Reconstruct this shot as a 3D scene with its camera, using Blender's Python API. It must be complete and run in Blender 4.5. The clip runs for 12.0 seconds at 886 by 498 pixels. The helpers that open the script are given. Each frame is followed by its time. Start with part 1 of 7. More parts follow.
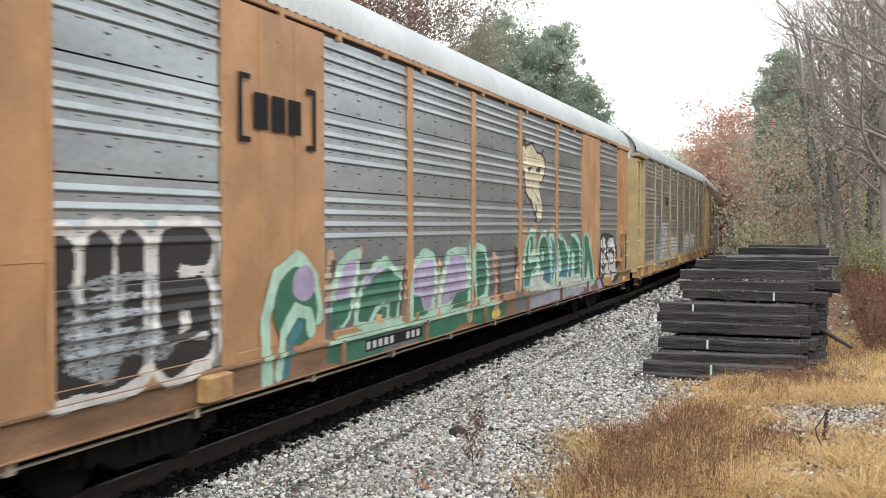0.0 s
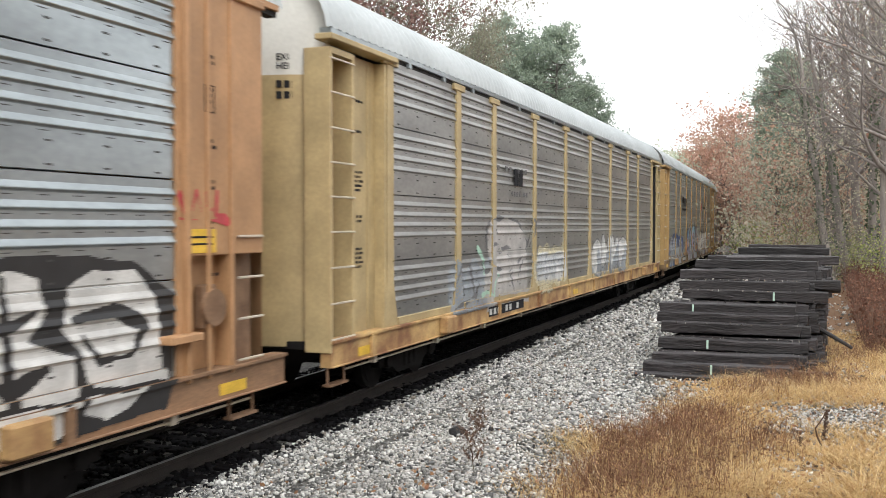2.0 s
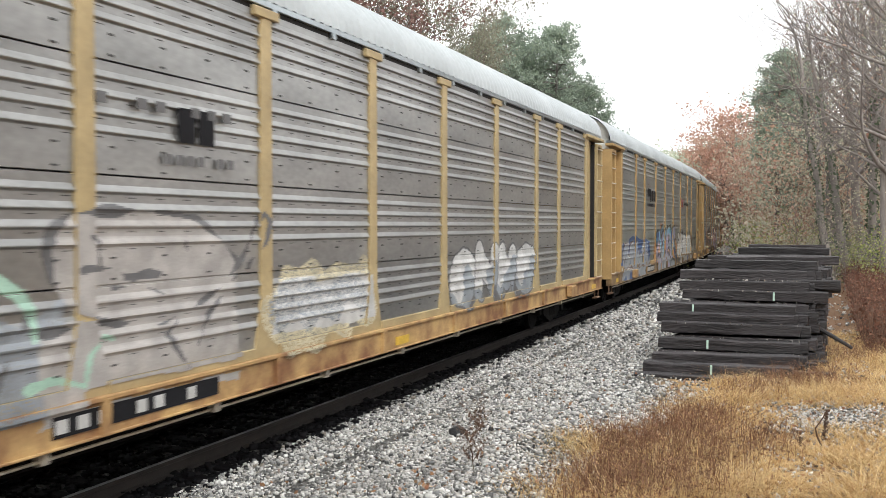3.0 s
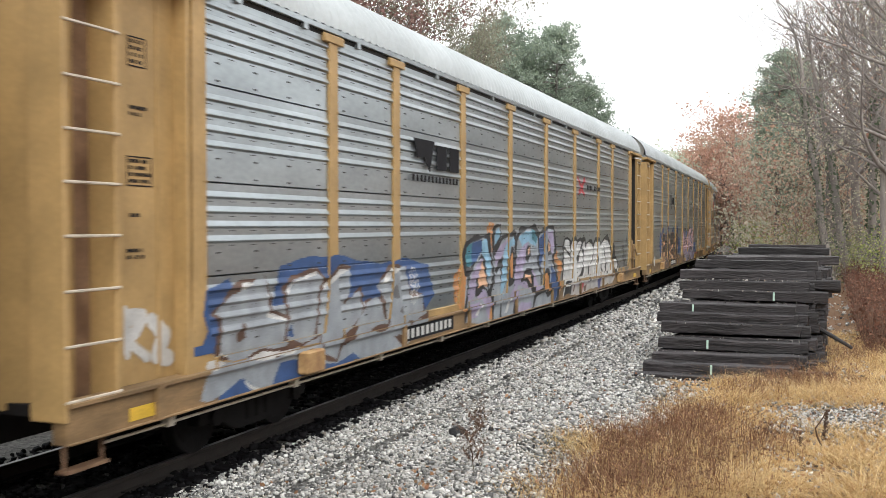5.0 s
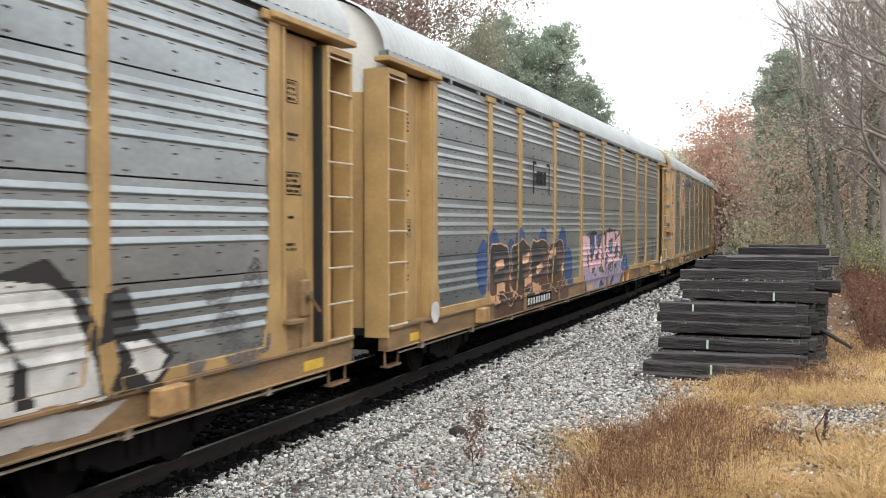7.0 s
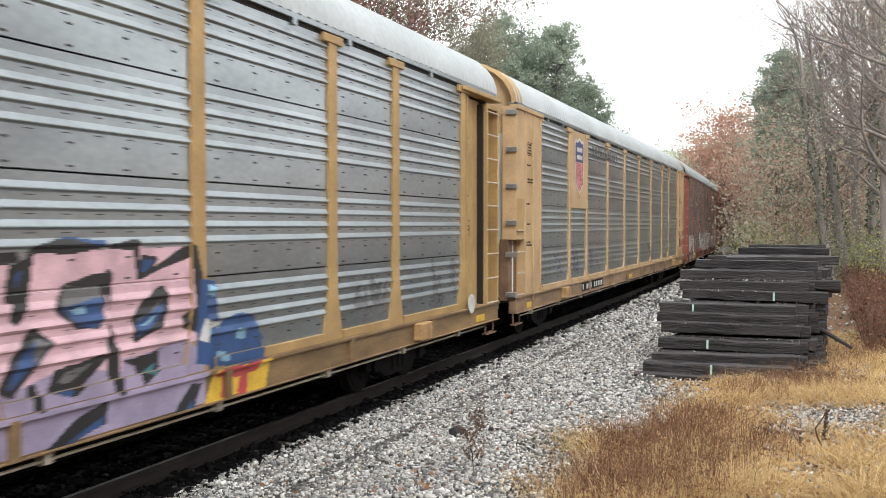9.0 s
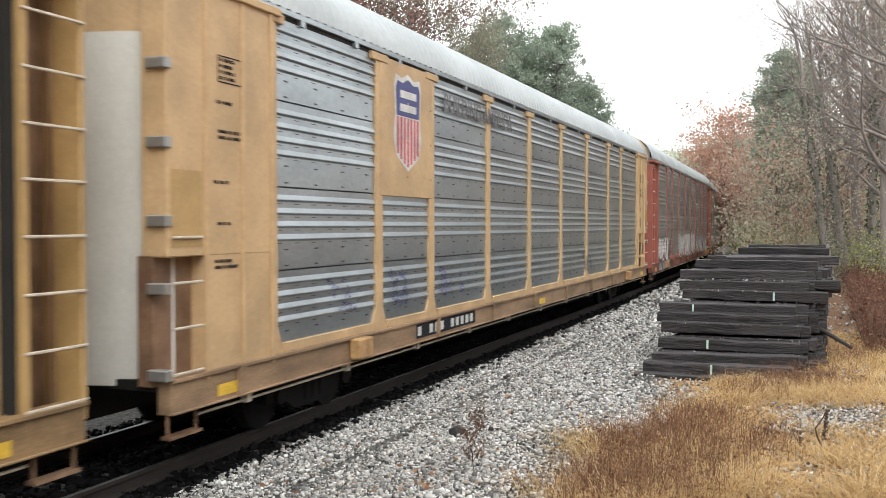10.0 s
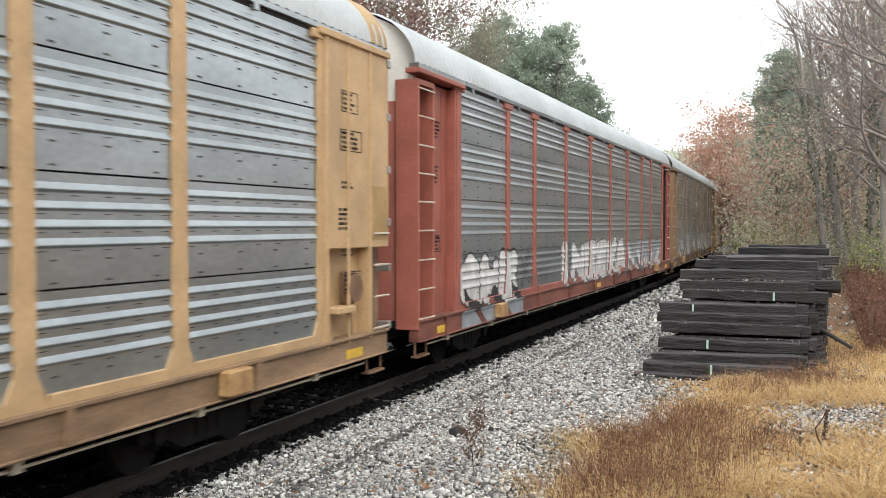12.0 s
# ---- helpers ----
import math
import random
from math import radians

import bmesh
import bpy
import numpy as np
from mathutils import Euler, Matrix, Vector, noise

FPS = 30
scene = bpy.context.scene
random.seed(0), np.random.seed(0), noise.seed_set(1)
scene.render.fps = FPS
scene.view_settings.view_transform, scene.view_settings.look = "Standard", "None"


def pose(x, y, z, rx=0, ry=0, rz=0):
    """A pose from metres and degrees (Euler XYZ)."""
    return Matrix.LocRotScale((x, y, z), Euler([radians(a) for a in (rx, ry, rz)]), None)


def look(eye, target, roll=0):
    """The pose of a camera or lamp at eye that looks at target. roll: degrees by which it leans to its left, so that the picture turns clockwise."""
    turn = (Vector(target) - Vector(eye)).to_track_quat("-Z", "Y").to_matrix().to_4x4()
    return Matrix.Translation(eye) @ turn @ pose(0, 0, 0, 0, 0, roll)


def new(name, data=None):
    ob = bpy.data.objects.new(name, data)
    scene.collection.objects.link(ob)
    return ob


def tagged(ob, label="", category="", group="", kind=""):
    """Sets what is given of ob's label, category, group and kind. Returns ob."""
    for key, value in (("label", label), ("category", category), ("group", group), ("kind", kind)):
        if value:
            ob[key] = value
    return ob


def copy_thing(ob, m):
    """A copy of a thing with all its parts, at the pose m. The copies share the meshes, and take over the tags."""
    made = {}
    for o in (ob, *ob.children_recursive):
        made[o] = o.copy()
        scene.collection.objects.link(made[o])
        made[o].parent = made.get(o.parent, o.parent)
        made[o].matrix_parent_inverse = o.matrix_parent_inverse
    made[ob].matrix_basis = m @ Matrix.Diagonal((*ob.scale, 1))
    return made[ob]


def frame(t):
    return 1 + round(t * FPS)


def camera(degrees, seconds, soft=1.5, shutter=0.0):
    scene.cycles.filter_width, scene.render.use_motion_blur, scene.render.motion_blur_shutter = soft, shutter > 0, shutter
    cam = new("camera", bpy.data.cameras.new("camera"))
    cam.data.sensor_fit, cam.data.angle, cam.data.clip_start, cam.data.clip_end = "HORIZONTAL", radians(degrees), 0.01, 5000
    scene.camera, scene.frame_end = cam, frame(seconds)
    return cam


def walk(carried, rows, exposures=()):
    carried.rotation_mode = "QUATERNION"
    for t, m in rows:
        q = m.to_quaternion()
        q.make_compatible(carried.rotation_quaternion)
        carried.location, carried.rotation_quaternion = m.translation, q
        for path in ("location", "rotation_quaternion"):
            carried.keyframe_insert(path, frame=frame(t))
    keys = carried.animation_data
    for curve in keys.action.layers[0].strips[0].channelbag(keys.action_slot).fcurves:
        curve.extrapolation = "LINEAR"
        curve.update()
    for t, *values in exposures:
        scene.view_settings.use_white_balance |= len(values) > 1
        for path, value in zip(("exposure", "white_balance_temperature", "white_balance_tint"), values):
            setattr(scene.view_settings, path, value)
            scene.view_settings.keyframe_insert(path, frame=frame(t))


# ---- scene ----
# camera: stands still beside the track; z = 0 is the top of the rails, +y runs along the track
CAM_X, CAM_Y, CAM_Z = 0.0, 0.0, 2.567
cam = camera(49.88, 12.0, soft=0.65, shutter=0.2)
CAM_POSE = pose(CAM_X, CAM_Y, CAM_Z, 90 - 1.477, 0, 21.41)
walk(cam, [(0.0, CAM_POSE), (12.0, CAM_POSE)])

# overcast daylight
world = bpy.data.worlds.new("overcast_sky")
scene.world = world
world.use_nodes = True
wn, wl = world.node_tree.nodes, world.node_tree.links
wn.clear()
SUN_EL, SUN_ROT = radians(48), radians(150)
sky = wn.new("ShaderNodeTexSky")
sky.sky_type, sky.sun_disc = "NISHITA", False
sky.sun_elevation, sky.sun_rotation = SUN_EL, SUN_ROT
sky.dust_density, sky.air_density = 4.0, 1.0
hsv = wn.new("ShaderNodeHueSaturation")
hsv.inputs["Saturation"].default_value = 0.05
hsv.inputs["Value"].default_value = 1.6
bg = wn.new("ShaderNodeBackground")
bg.inputs["Strength"].default_value = 0.15
wo = wn.new("ShaderNodeOutputWorld")
wl.new(sky.outputs[0], hsv.inputs["Color"])
# cloud cover: an even white layer over the clear sky
cloud = wn.new("ShaderNodeMix")
cloud.data_type = "RGBA"
cloud.inputs[0].default_value = 0.65
cloud.inputs[7].default_value = (11.6, 11.8, 12.0, 1)
wl.new(hsv.outputs[0], cloud.inputs[6])
wl.new(cloud.outputs[2], bg.inputs["Color"])
wl.new(bg.outputs[0], wo.inputs["Surface"])
sun_data = bpy.data.lights.new("sun", "SUN")
sun_data.energy, sun_data.angle, sun_data.color = 1.0, radians(30), (1.0, 0.98, 0.95)
sun = new("sun", sun_data)
sun.matrix_world = look((30, -30, 50), (0, 8, 0))
scene.view_settings.exposure = 0.28


# ---- materials ----
def material(name, color, rough=0.7, metal=0.0, vary=0.25, scale=3.0, bump=0.0, bump_scale=40.0, tint=None, stretch=(1, 1, 1),
             speck=0.15, per_object=0.0, spec=0.5):
    """A painted, stained or natural surface: broad stains, fine grain, relief."""
    m = bpy.data.materials.new(name)
    m.use_nodes = True
    nt = m.node_tree
    n, l = nt.nodes, nt.links
    b = n["Principled BSDF"]
    b.inputs["Roughness"].default_value = rough
    b.inputs["Metallic"].default_value = metal
    b.inputs["Specular IOR Level"].default_value = spec
    tc = n.new("ShaderNodeTexCoord")
    mp = n.new("ShaderNodeMapping")
    mp.inputs["Scale"].default_value = stretch
    l.new(tc.outputs["Object"], mp.inputs["Vector"])
    big = n.new("ShaderNodeTexNoise")
    big.inputs["Scale"].default_value, big.inputs["Detail"].default_value = scale, 5
    fine = n.new("ShaderNodeTexNoise")
    fine.inputs["Scale"].default_value, fine.inputs["Detail"].default_value = scale * 14, 4
    l.new(mp.outputs[0], big.inputs["Vector"])
    l.new(mp.outputs[0], fine.inputs["Vector"])
    ramp = n.new("ShaderNodeValToRGB")
    t = tint or tuple(c * (1 - vary) for c in color)
    ramp.color_ramp.elements[0].position, ramp.color_ramp.elements[1].position = 0.35, 0.65
    ramp.color_ramp.elements[0].color = (*t, 1)
    ramp.color_ramp.elements[1].color = (*color, 1)
    l.new(big.outputs["Fac"], ramp.inputs[0])
    val = n.new("ShaderNodeMapRange")
    val.inputs[1].default_value, val.inputs[2].default_value = 0.3, 0.7
    val.inputs[3].default_value, val.inputs[4].default_value = 1 - speck, 1 + speck
    l.new(fine.outputs["Fac"], val.inputs[0])
    mul = n.new("ShaderNodeVectorMath")
    mul.operation = "SCALE"
    l.new(ramp.outputs[0], mul.inputs[0])
    l.new(val.outputs[0], mul.inputs["Scale"])
    out = mul.outputs[0]
    if per_object:
        info = n.new("ShaderNodeObjectInfo")
        mr = n.new("ShaderNodeMapRange")
        mr.inputs[3].default_value, mr.inputs[4].default_value = 1 - per_object, 1 + per_object
        l.new(info.outputs["Random"], mr.inputs[0])
        mul2 = n.new("ShaderNodeVectorMath")
        mul2.operation = "SCALE"
        l.new(out, mul2.inputs[0])
        l.new(mr.outputs[0], mul2.inputs["Scale"])
        out = mul2.outputs[0]
    l.new(out, b.inputs["Base Color"])
    if bump:
        bn = n.new("ShaderNodeTexNoise")
        bn.inputs["Scale"].default_value, bn.inputs["Detail"].default_value = bump_scale, 4
        l.new(mp.outputs[0], bn.inputs["Vector"])
        bp = n.new("ShaderNodeBump")
        bp.inputs["Strength"].default_value, bp.inputs["Distance"].default_value = bump, 0.02
        l.new(bn.outputs["Fac"], bp.inputs["Height"])
        l.new(bp.outputs[0], b.inputs["Normal"])
    return m


def island_material(name, colors, rough=0.8, bump=0.0, bump_scale=30.0, spec=0.3, translucent=0.0):
    """Many small pieces, each with its own colour out of a ramp."""
    m = bpy.data.materials.new(name)
    m.use_nodes = True
    nt = m.node_tree
    n, l = nt.nodes, nt.links
    b = n["Principled BSDF"]
    b.inputs["Roughness"].default_value = rough
    b.inputs["Specular IOR Level"].default_value = spec
    geo = n.new("ShaderNodeNewGeometry")
    ramp = n.new("ShaderNodeValToRGB")
    el = ramp.color_ramp.elements
    while len(el) < len(colors):
        el.new(0.5)
    for i, c in enumerate(colors):
        el[i].position = i / (len(colors) - 1)
        el[i].color = (*c, 1)
    l.new(geo.outputs["Random Per Island"], ramp.inputs[0])
    tc = n.new("ShaderNodeTexCoord")
    nz = n.new("ShaderNodeTexNoise")
    nz.inputs["Scale"].default_value, nz.inputs["Detail"].default_value = bump_scale, 3
    l.new(tc.outputs["Object"], nz.inputs["Vector"])
    mr = n.new("ShaderNodeMapRange")
    mr.inputs[1].default_value, mr.inputs[2].default_value = 0.3, 0.7
    mr.inputs[3].default_value, mr.inputs[4].default_value = 0.8, 1.2
    l.new(nz.outputs["Fac"], mr.inputs[0])
    mul = n.new("ShaderNodeVectorMath")
    mul.operation = "SCALE"
    l.new(ramp.outputs[0], mul.inputs[0])
    l.new(mr.outputs[0], mul.inputs["Scale"])
    l.new(mul.outputs[0], b.inputs["Base Color"])
    if bump:
        bp = n.new("ShaderNodeBump")
        bp.inputs["Strength"].default_value, bp.inputs["Distance"].default_value = bump, 0.01
        l.new(nz.outputs["Fac"], bp.inputs["Height"])
        l.new(bp.outputs[0], b.inputs["Normal"])
    if translucent:
        tr = n.new("ShaderNodeBsdfTranslucent")
        l.new(mul.outputs[0], tr.inputs["Color"])
        mx = n.new("ShaderNodeMixShader")
        mx.inputs[0].default_value = translucent
        l.new(b.outputs[0], mx.inputs[1])
        l.new(tr.outputs[0], mx.inputs[2])
        l.new(mx.outputs[0], n["Material Output"].inputs["Surface"])
    return m


M = {}
M["steel"] = material("galvanised_steel", (0.36, 0.40, 0.418), 0.28, 0.72, 0.25, 1.3, 0.015, 60, stretch=(1, 0.5, 1), speck=0.08, per_object=0.06)
M["steel_dull"] = material("weathered_galvanised_steel", (0.36, 0.36, 0.35), 0.34, 0.66, 0.3, 1.3, 0.015, 60, stretch=(1, 0.5, 1), speck=0.1, per_object=0.08)
M["roof"] = material("white_roof_steel", (0.44, 0.475, 0.485), 0.5, 0.1, 0.15, 0.8, 0.03, 50, speck=0.06)
M["tan"] = material("tan_orange_paint", (0.44, 0.25, 0.125), 0.55, 0, 0.3, 1.5, 0.06, 40, speck=0.08)
M["pale"] = material("pale_yellow_paint", (0.46, 0.355, 0.185), 0.55, 0, 0.3, 1.5, 0.06, 40, speck=0.08)
M["yellow"] = material("deep_yellow_paint", (0.43, 0.28, 0.115), 0.55, 0, 0.3, 1.5, 0.06, 40, speck=0.08)
M["peach"] = material("peach_tan_paint", (0.52, 0.355, 0.19), 0.55, 0, 0.25, 1.5, 0.06, 40, speck=0.08)
M["red"] = material("faded_red_oxide_paint", (0.34, 0.105, 0.075), 0.55, 0, 0.3, 1.5, 0.06, 40, speck=0.08)
M["brown"] = material("brown_tan_paint", (0.30, 0.185, 0.11), 0.6, 0, 0.3, 1.5, 0.06, 40, speck=0.08)
M["white"] = material("white_paint", (0.62, 0.62, 0.58), 0.5, 0, 0.12, 1.5, 0.03, 40, speck=0.05)
M["under"] = material("grimy_black_steel", (0.012, 0.011, 0.011), 0.85, 0.0, 0.4, 4, 0.2, 40, spec=0.2)
M["gap"] = material("dark_gap", (0.015, 0.015, 0.015), 0.9)
M["rung"] = material("bare_grab_iron", (0.60, 0.54, 0.45), 0.5, 0.3, 0.2, 6)
M["rail"] = material("rail_steel", (0.028, 0.022, 0.019), 0.8, 0.1, 0.3, 5, 0.2, 60)
M["railtop"] = material("worn_rail_head", (0.12, 0.115, 0.11), 0.4, 0.6, 0.2, 5)
M["tie"] = material("creosoted_timber", (0.032, 0.027, 0.028), 0.5, 0, 0.65, 2.0, 1.0, 16, stretch=(0.4, 3, 3), speck=0.45, per_object=0.5, spec=0.4)
# track timber coloured near-black to hold the shade under the train
M["track_tie"] = material("shade_black_track_timber", (0.009, 0.008, 0.009), 0.9, 0, 0.5, 2.0, 0.6, 16, spec=0.05)
M["bay"] = material("grimy_brown_paint", (0.24, 0.145, 0.085), 0.65, 0, 0.35, 2.5, 0.1, 40, tint=(0.12, 0.065, 0.035))
for nm, src in (("tan", (0.27, 0.155, 0.085)), ("yellow", (0.27, 0.17, 0.08)), ("peach", (0.31, 0.20, 0.115)), ("red", (0.22, 0.075, 0.05)), ("brown", (0.20, 0.12, 0.07))):
    M[nm + "_sill"] = material("grimy_" + nm + "_sill_paint", src, 0.65, 0, 0.3, 1.6, 0.1, 40, tint=tuple(v * 0.5 for v in src), stretch=(1, 0.5, 2), speck=0.15)
M["letter"] = material("black_lettering", (0.016, 0.016, 0.019), 0.75, spec=0.15)


# ---- mesh tools ----
def mesh_of(name, bm, mats):
    me = bpy.data.meshes.new(name)
    bm.normal_update()
    bm.to_mesh(me)
    bm.free()
    for m in mats if isinstance(mats, (list, tuple)) else [mats]:
        me.materials.append(m)
    return me


def part(name, bm, mats, parent=None, label="", at=None):
    ob = new(name, mesh_of(name, bm, mats))
    if parent is not None:
        ob.parent = parent
    if at is not None:
        ob.matrix_basis = at
    if label:
        tagged(ob, label)
    return ob


def again(ob, name, at, parent, label=""):
    """Another object on the same mesh."""
    o = new(name, ob.data)
    o.parent = parent
    o.matrix_basis = at
    if label:
        tagged(o, label)
    return o


def add_box(bm, x0, x1, y0, y1, z0, z1, bevel=0.0, mi=0):
    r = bmesh.ops.create_cube(bm, size=1.0, matrix=Matrix.Translation(((x0 + x1) / 2, (y0 + y1) / 2, (z0 + z1) / 2)) @ Matrix.Diagonal((abs(x1 - x0), abs(y1 - y0), abs(z1 - z0), 1)))
    vs = r["verts"]
    faces = {f for v in vs for f in v.link_faces}
    for f in faces:
        f.material_index = mi
    if bevel:
        es = list({e for v in vs for e in v.link_edges})
        out = bmesh.ops.bevel(bm, geom=es, offset=bevel, segments=1, affect="EDGES", profile=0.5)
        for f in out["faces"]:
            f.material_index = mi
    return bm


def box(x0, x1, y0, y1, z0, z1, bevel=0.0):
    return add_box(bmesh.new(), x0, x1, y0, y1, z0, z1, bevel)


def add_prism(bm, pts, axis, a, b, mi=0):
    """A closed outline pushed along an axis ('x', 'y' or 'z') from a to b."""
    def put(p, q, d):
        return {"x": (d, p, q), "y": (p, d, q), "z": (p, q, d)}[axis]
    va = [bm.verts.new(put(p, q, a)) for p, q in pts]
    vb = [bm.verts.new(put(p, q, b)) for p, q in pts]
    fs = [bm.faces.new(va[::-1]), bm.faces.new(vb)]
    n = len(pts)
    for i in range(n):
        fs.append(bm.faces.new((va[i], va[(i + 1) % n], vb[(i + 1) % n], vb[i])))
    for f in fs:
        f.material_index = mi
    bmesh.ops.recalc_face_normals(bm, faces=fs)
    return bm


def add_rod(bm, p, q, r, seg=8, r2=None, mi=0):
    p, q = Vector(p), Vector(q)
    d = q - p
    m = Matrix.Translation((p + q) / 2) @ d.to_track_quat("Z", "Y").to_matrix().to_4x4()
    out = bmesh.ops.create_cone(bm, cap_ends=True, segments=seg, radius1=r, radius2=r if r2 is None else r2, depth=d.length, matrix=m)
    for f in {f for v in out["verts"] for f in v.link_faces}:
        f.material_index = mi
    return bm


def strip(profile, y0, y1, step=None):
    """A sheet: an (x, z) profile drawn along y."""
    bm = bmesh.new()
    rows = []
    for y in (y0, y1):
        rows.append([bm.verts.new((x, y, z)) for x, z in profile])
    for i in range(len(profile) - 1):
        bm.faces.new((rows[0][i], rows[1][i], rows[1][i + 1], rows[0][i + 1]))
    return bm


def raw_mesh(name, verts, faces, mats, mat_index=None, smooth=False):
    me = bpy.data.meshes.new(name)
    verts = np.asarray(verts, dtype=np.float32)
    faces = np.asarray(faces, dtype=np.int32)
    k = faces.shape[1]
    me.vertices.add(len(verts))
    me.vertices.foreach_set("co", verts.ravel())
    me.loops.add(faces.size)
    me.loops.foreach_set("vertex_index", faces.ravel())
    me.polygons.add(len(faces))
    me.polygons.foreach_set("loop_start", np.arange(0, faces.size, k, dtype=np.int32))
    for m in mats:
        me.materials.append(m)
    if mat_index is not None:
        me.polygons.foreach_set("material_index", np.asarray(mat_index, dtype=np.int32))
    if smooth:
        me.polygons.foreach_set("use_smooth", np.ones(len(faces), dtype=bool))
    me.update(calc_edges=True)
    return me


# ---- track and ground ----
TRACK_X, CURVE_Y, CURVE_R = -7.31, 28.8, 835.8


def on_track(s):
    """Centre line of the track: straight, then a long bend to the left. Returns x, y and heading."""
    if s <= CURVE_Y:
        return TRACK_X, s, 0.0
    a = (s - CURVE_Y) / CURVE_R
    return TRACK_X - CURVE_R * (1 - math.cos(a)), CURVE_Y + CURVE_R * math.sin(a), a


def smooth(a, b, v):
    t = np.clip((v - a) / (b - a), 0, 1)
    return t * t * (3 - 2 * t)


def ground_z(x, y):
    """Height of the ground: ballast shoulder, level verge, low banks under the woods, light-blocking bank."""
    x, y = np.asarray(x, float), np.asarray(y, float)
    a = np.clip((y - CURVE_Y) / CURVE_R, 0, 0.6)
    e = x - (TRACK_X - CURVE_R * (1 - np.cos(a)))
    z = -0.24 + 0.27 * smooth(2.2, 4.6, e) + 0.12 * smooth(4.5, 9, e)
    z = np.where(np.abs(e) < 2.2, -0.2, z)
    z = z + 0.35 * smooth(9, 20, e) + 2.0 * smooth(16, 70, e) + 0.5 * smooth(45, 110, y) * smooth(5, 9, e)
    # unseen bank behind the train, steepened to block light under the cars
    z = np.where(e < -2.2, -0.24 + 1.9 * smooth(2.6, 6, -e) + 1.2 * smooth(6, 25, -e), z)
    z = z + 15 * smooth(130, 260, y) * (0.35 + 0.65 * smooth(-48, -18, x))
    bump = 0.05 * np.sin(x * 1.3 + 0.7 * y) * np.sin(y * 0.9 - x * 0.4) + 0.03 * np.sin(x * 3.1 + 1) * np.sin(y * 2.7)
    return z + bump * smooth(3.2, 5.0, np.abs(e))


def gz(x, y):
    return float(ground_z(x, y))


def ground_material():
    m = bpy.data.materials.new("ground_cover")
    m.use_nodes = True
    n, l = m.node_tree.nodes, m.node_tree.links
    b = n["Principled BSDF"]
    b.inputs["Roughness"].default_value = 0.95
    b.inputs["Specular IOR Level"].default_value = 0.15
    tc = n.new("ShaderNodeTexCoord")
    sep = n.new("ShaderNodeSeparateXYZ")
    l.new(tc.outputs["Object"], sep.inputs[0])
    wob = n.new("ShaderNodeTexNoise")
    wob.inputs["Scale"].default_value, wob.inputs["Detail"].default_value = 0.9, 6
    l.new(tc.outputs["Object"], wob.inputs["Vector"])
    off = n.new("ShaderNodeMath")
    off.operation = "MULTIPLY_ADD"
    off.inputs[1].default_value, off.inputs[2].default_value = 2.4, -1.2
    l.new(wob.outputs["Fac"], off.inputs[0])
    edge = n.new("ShaderNodeMath")
    edge.operation = "ADD"
    l.new(sep.outputs["X"], edge.inputs[0])
    l.new(off.outputs[0], edge.inputs[1])
    gm = n.new("ShaderNodeMapRange")
    gm.inputs[1].default_value, gm.inputs[2].default_value = -2.5, -1.9
    l.new(edge.outputs[0], gm.inputs[0])
    # gravel bed, coloured dark for the shade between the stones
    vor = n.new("ShaderNodeTexVoronoi")
    vor.inputs["Scale"].default_value = 18
    l.new(tc.outputs["Object"], vor.inputs["Vector"])
    gr = n.new("ShaderNodeValToRGB")
    ge = gr.color_ramp.elements
    ge[0].color, ge[1].color = (0.03, 0.03, 0.028, 1), (0.15, 0.145, 0.135, 1)
    l.new(vor.outputs["Color"], gr.inputs[0])
    # dry grass soil
    nz = n.new("ShaderNodeTexNoise")
    nz.inputs["Scale"].default_value, nz.inputs["Detail"].default_value = 3.0, 8
    l.new(tc.outputs["Object"], nz.inputs["Vector"])
    so = n.new("ShaderNodeValToRGB")
    se = so.color_ramp.elements
    se[0].position, se[1].position = 0.3, 0.7
    se[0].color, se[1].color = (0.17, 0.095, 0.045, 1), (0.46, 0.31, 0.15, 1)
    l.new(nz.outputs["Fac"], so.inputs[0])
    # leaf litter of the woods
    far = n.new("ShaderNodeMapRange")
    far.inputs[1].default_value, far.inputs[2].default_value = 19, 24
    yy = n.new("ShaderNodeMath")
    yy.operation = "ADD"
    l.new(sep.outputs["Y"], yy.inputs[0])
    l.new(off.outputs[0], yy.inputs[1])
    l.new(yy.outputs[0], far.inputs[0])
    lit = n.new("ShaderNodeMix")
    lit.data_type = "RGBA"
    l.new(far.outputs[0], lit.inputs[0])
    l.new(so.outputs[0], lit.inputs[6])
    lit.inputs[7].default_value = (0.17, 0.105, 0.065, 1)
    mix = n.new("ShaderNodeMix")
    mix.data_type = "RGBA"
    l.new(gm.outputs[0], mix.inputs[0])
    l.new(gr.outputs[0], mix.inputs[6])
    l.new(lit.outputs[2], mix.inputs[7])
    l.new(mix.outputs[2], b.inputs["Base Color"])
    bp = n.new("ShaderNodeBump")
    bp.inputs["Strength"].default_value, bp.inputs["Distance"].default_value = 0.8, 0.04
    l.new(vor.outputs["Distance"], bp.inputs["Height"])
    l.new(bp.outputs[0], b.inputs["Normal"])
    return m


def graded(lo, hi, c, fine, grow):
    """Grid lines, fine near c and wider away from it."""
    out, v, st = [c], c, fine
    while v < hi:
        v += st
        st *= grow
        out.append(min(v, hi))
    v, st = c, fine
    while v > lo:
        v -= st
        st *= grow
        out.append(max(v, lo))
    return np.unique(np.array(out))


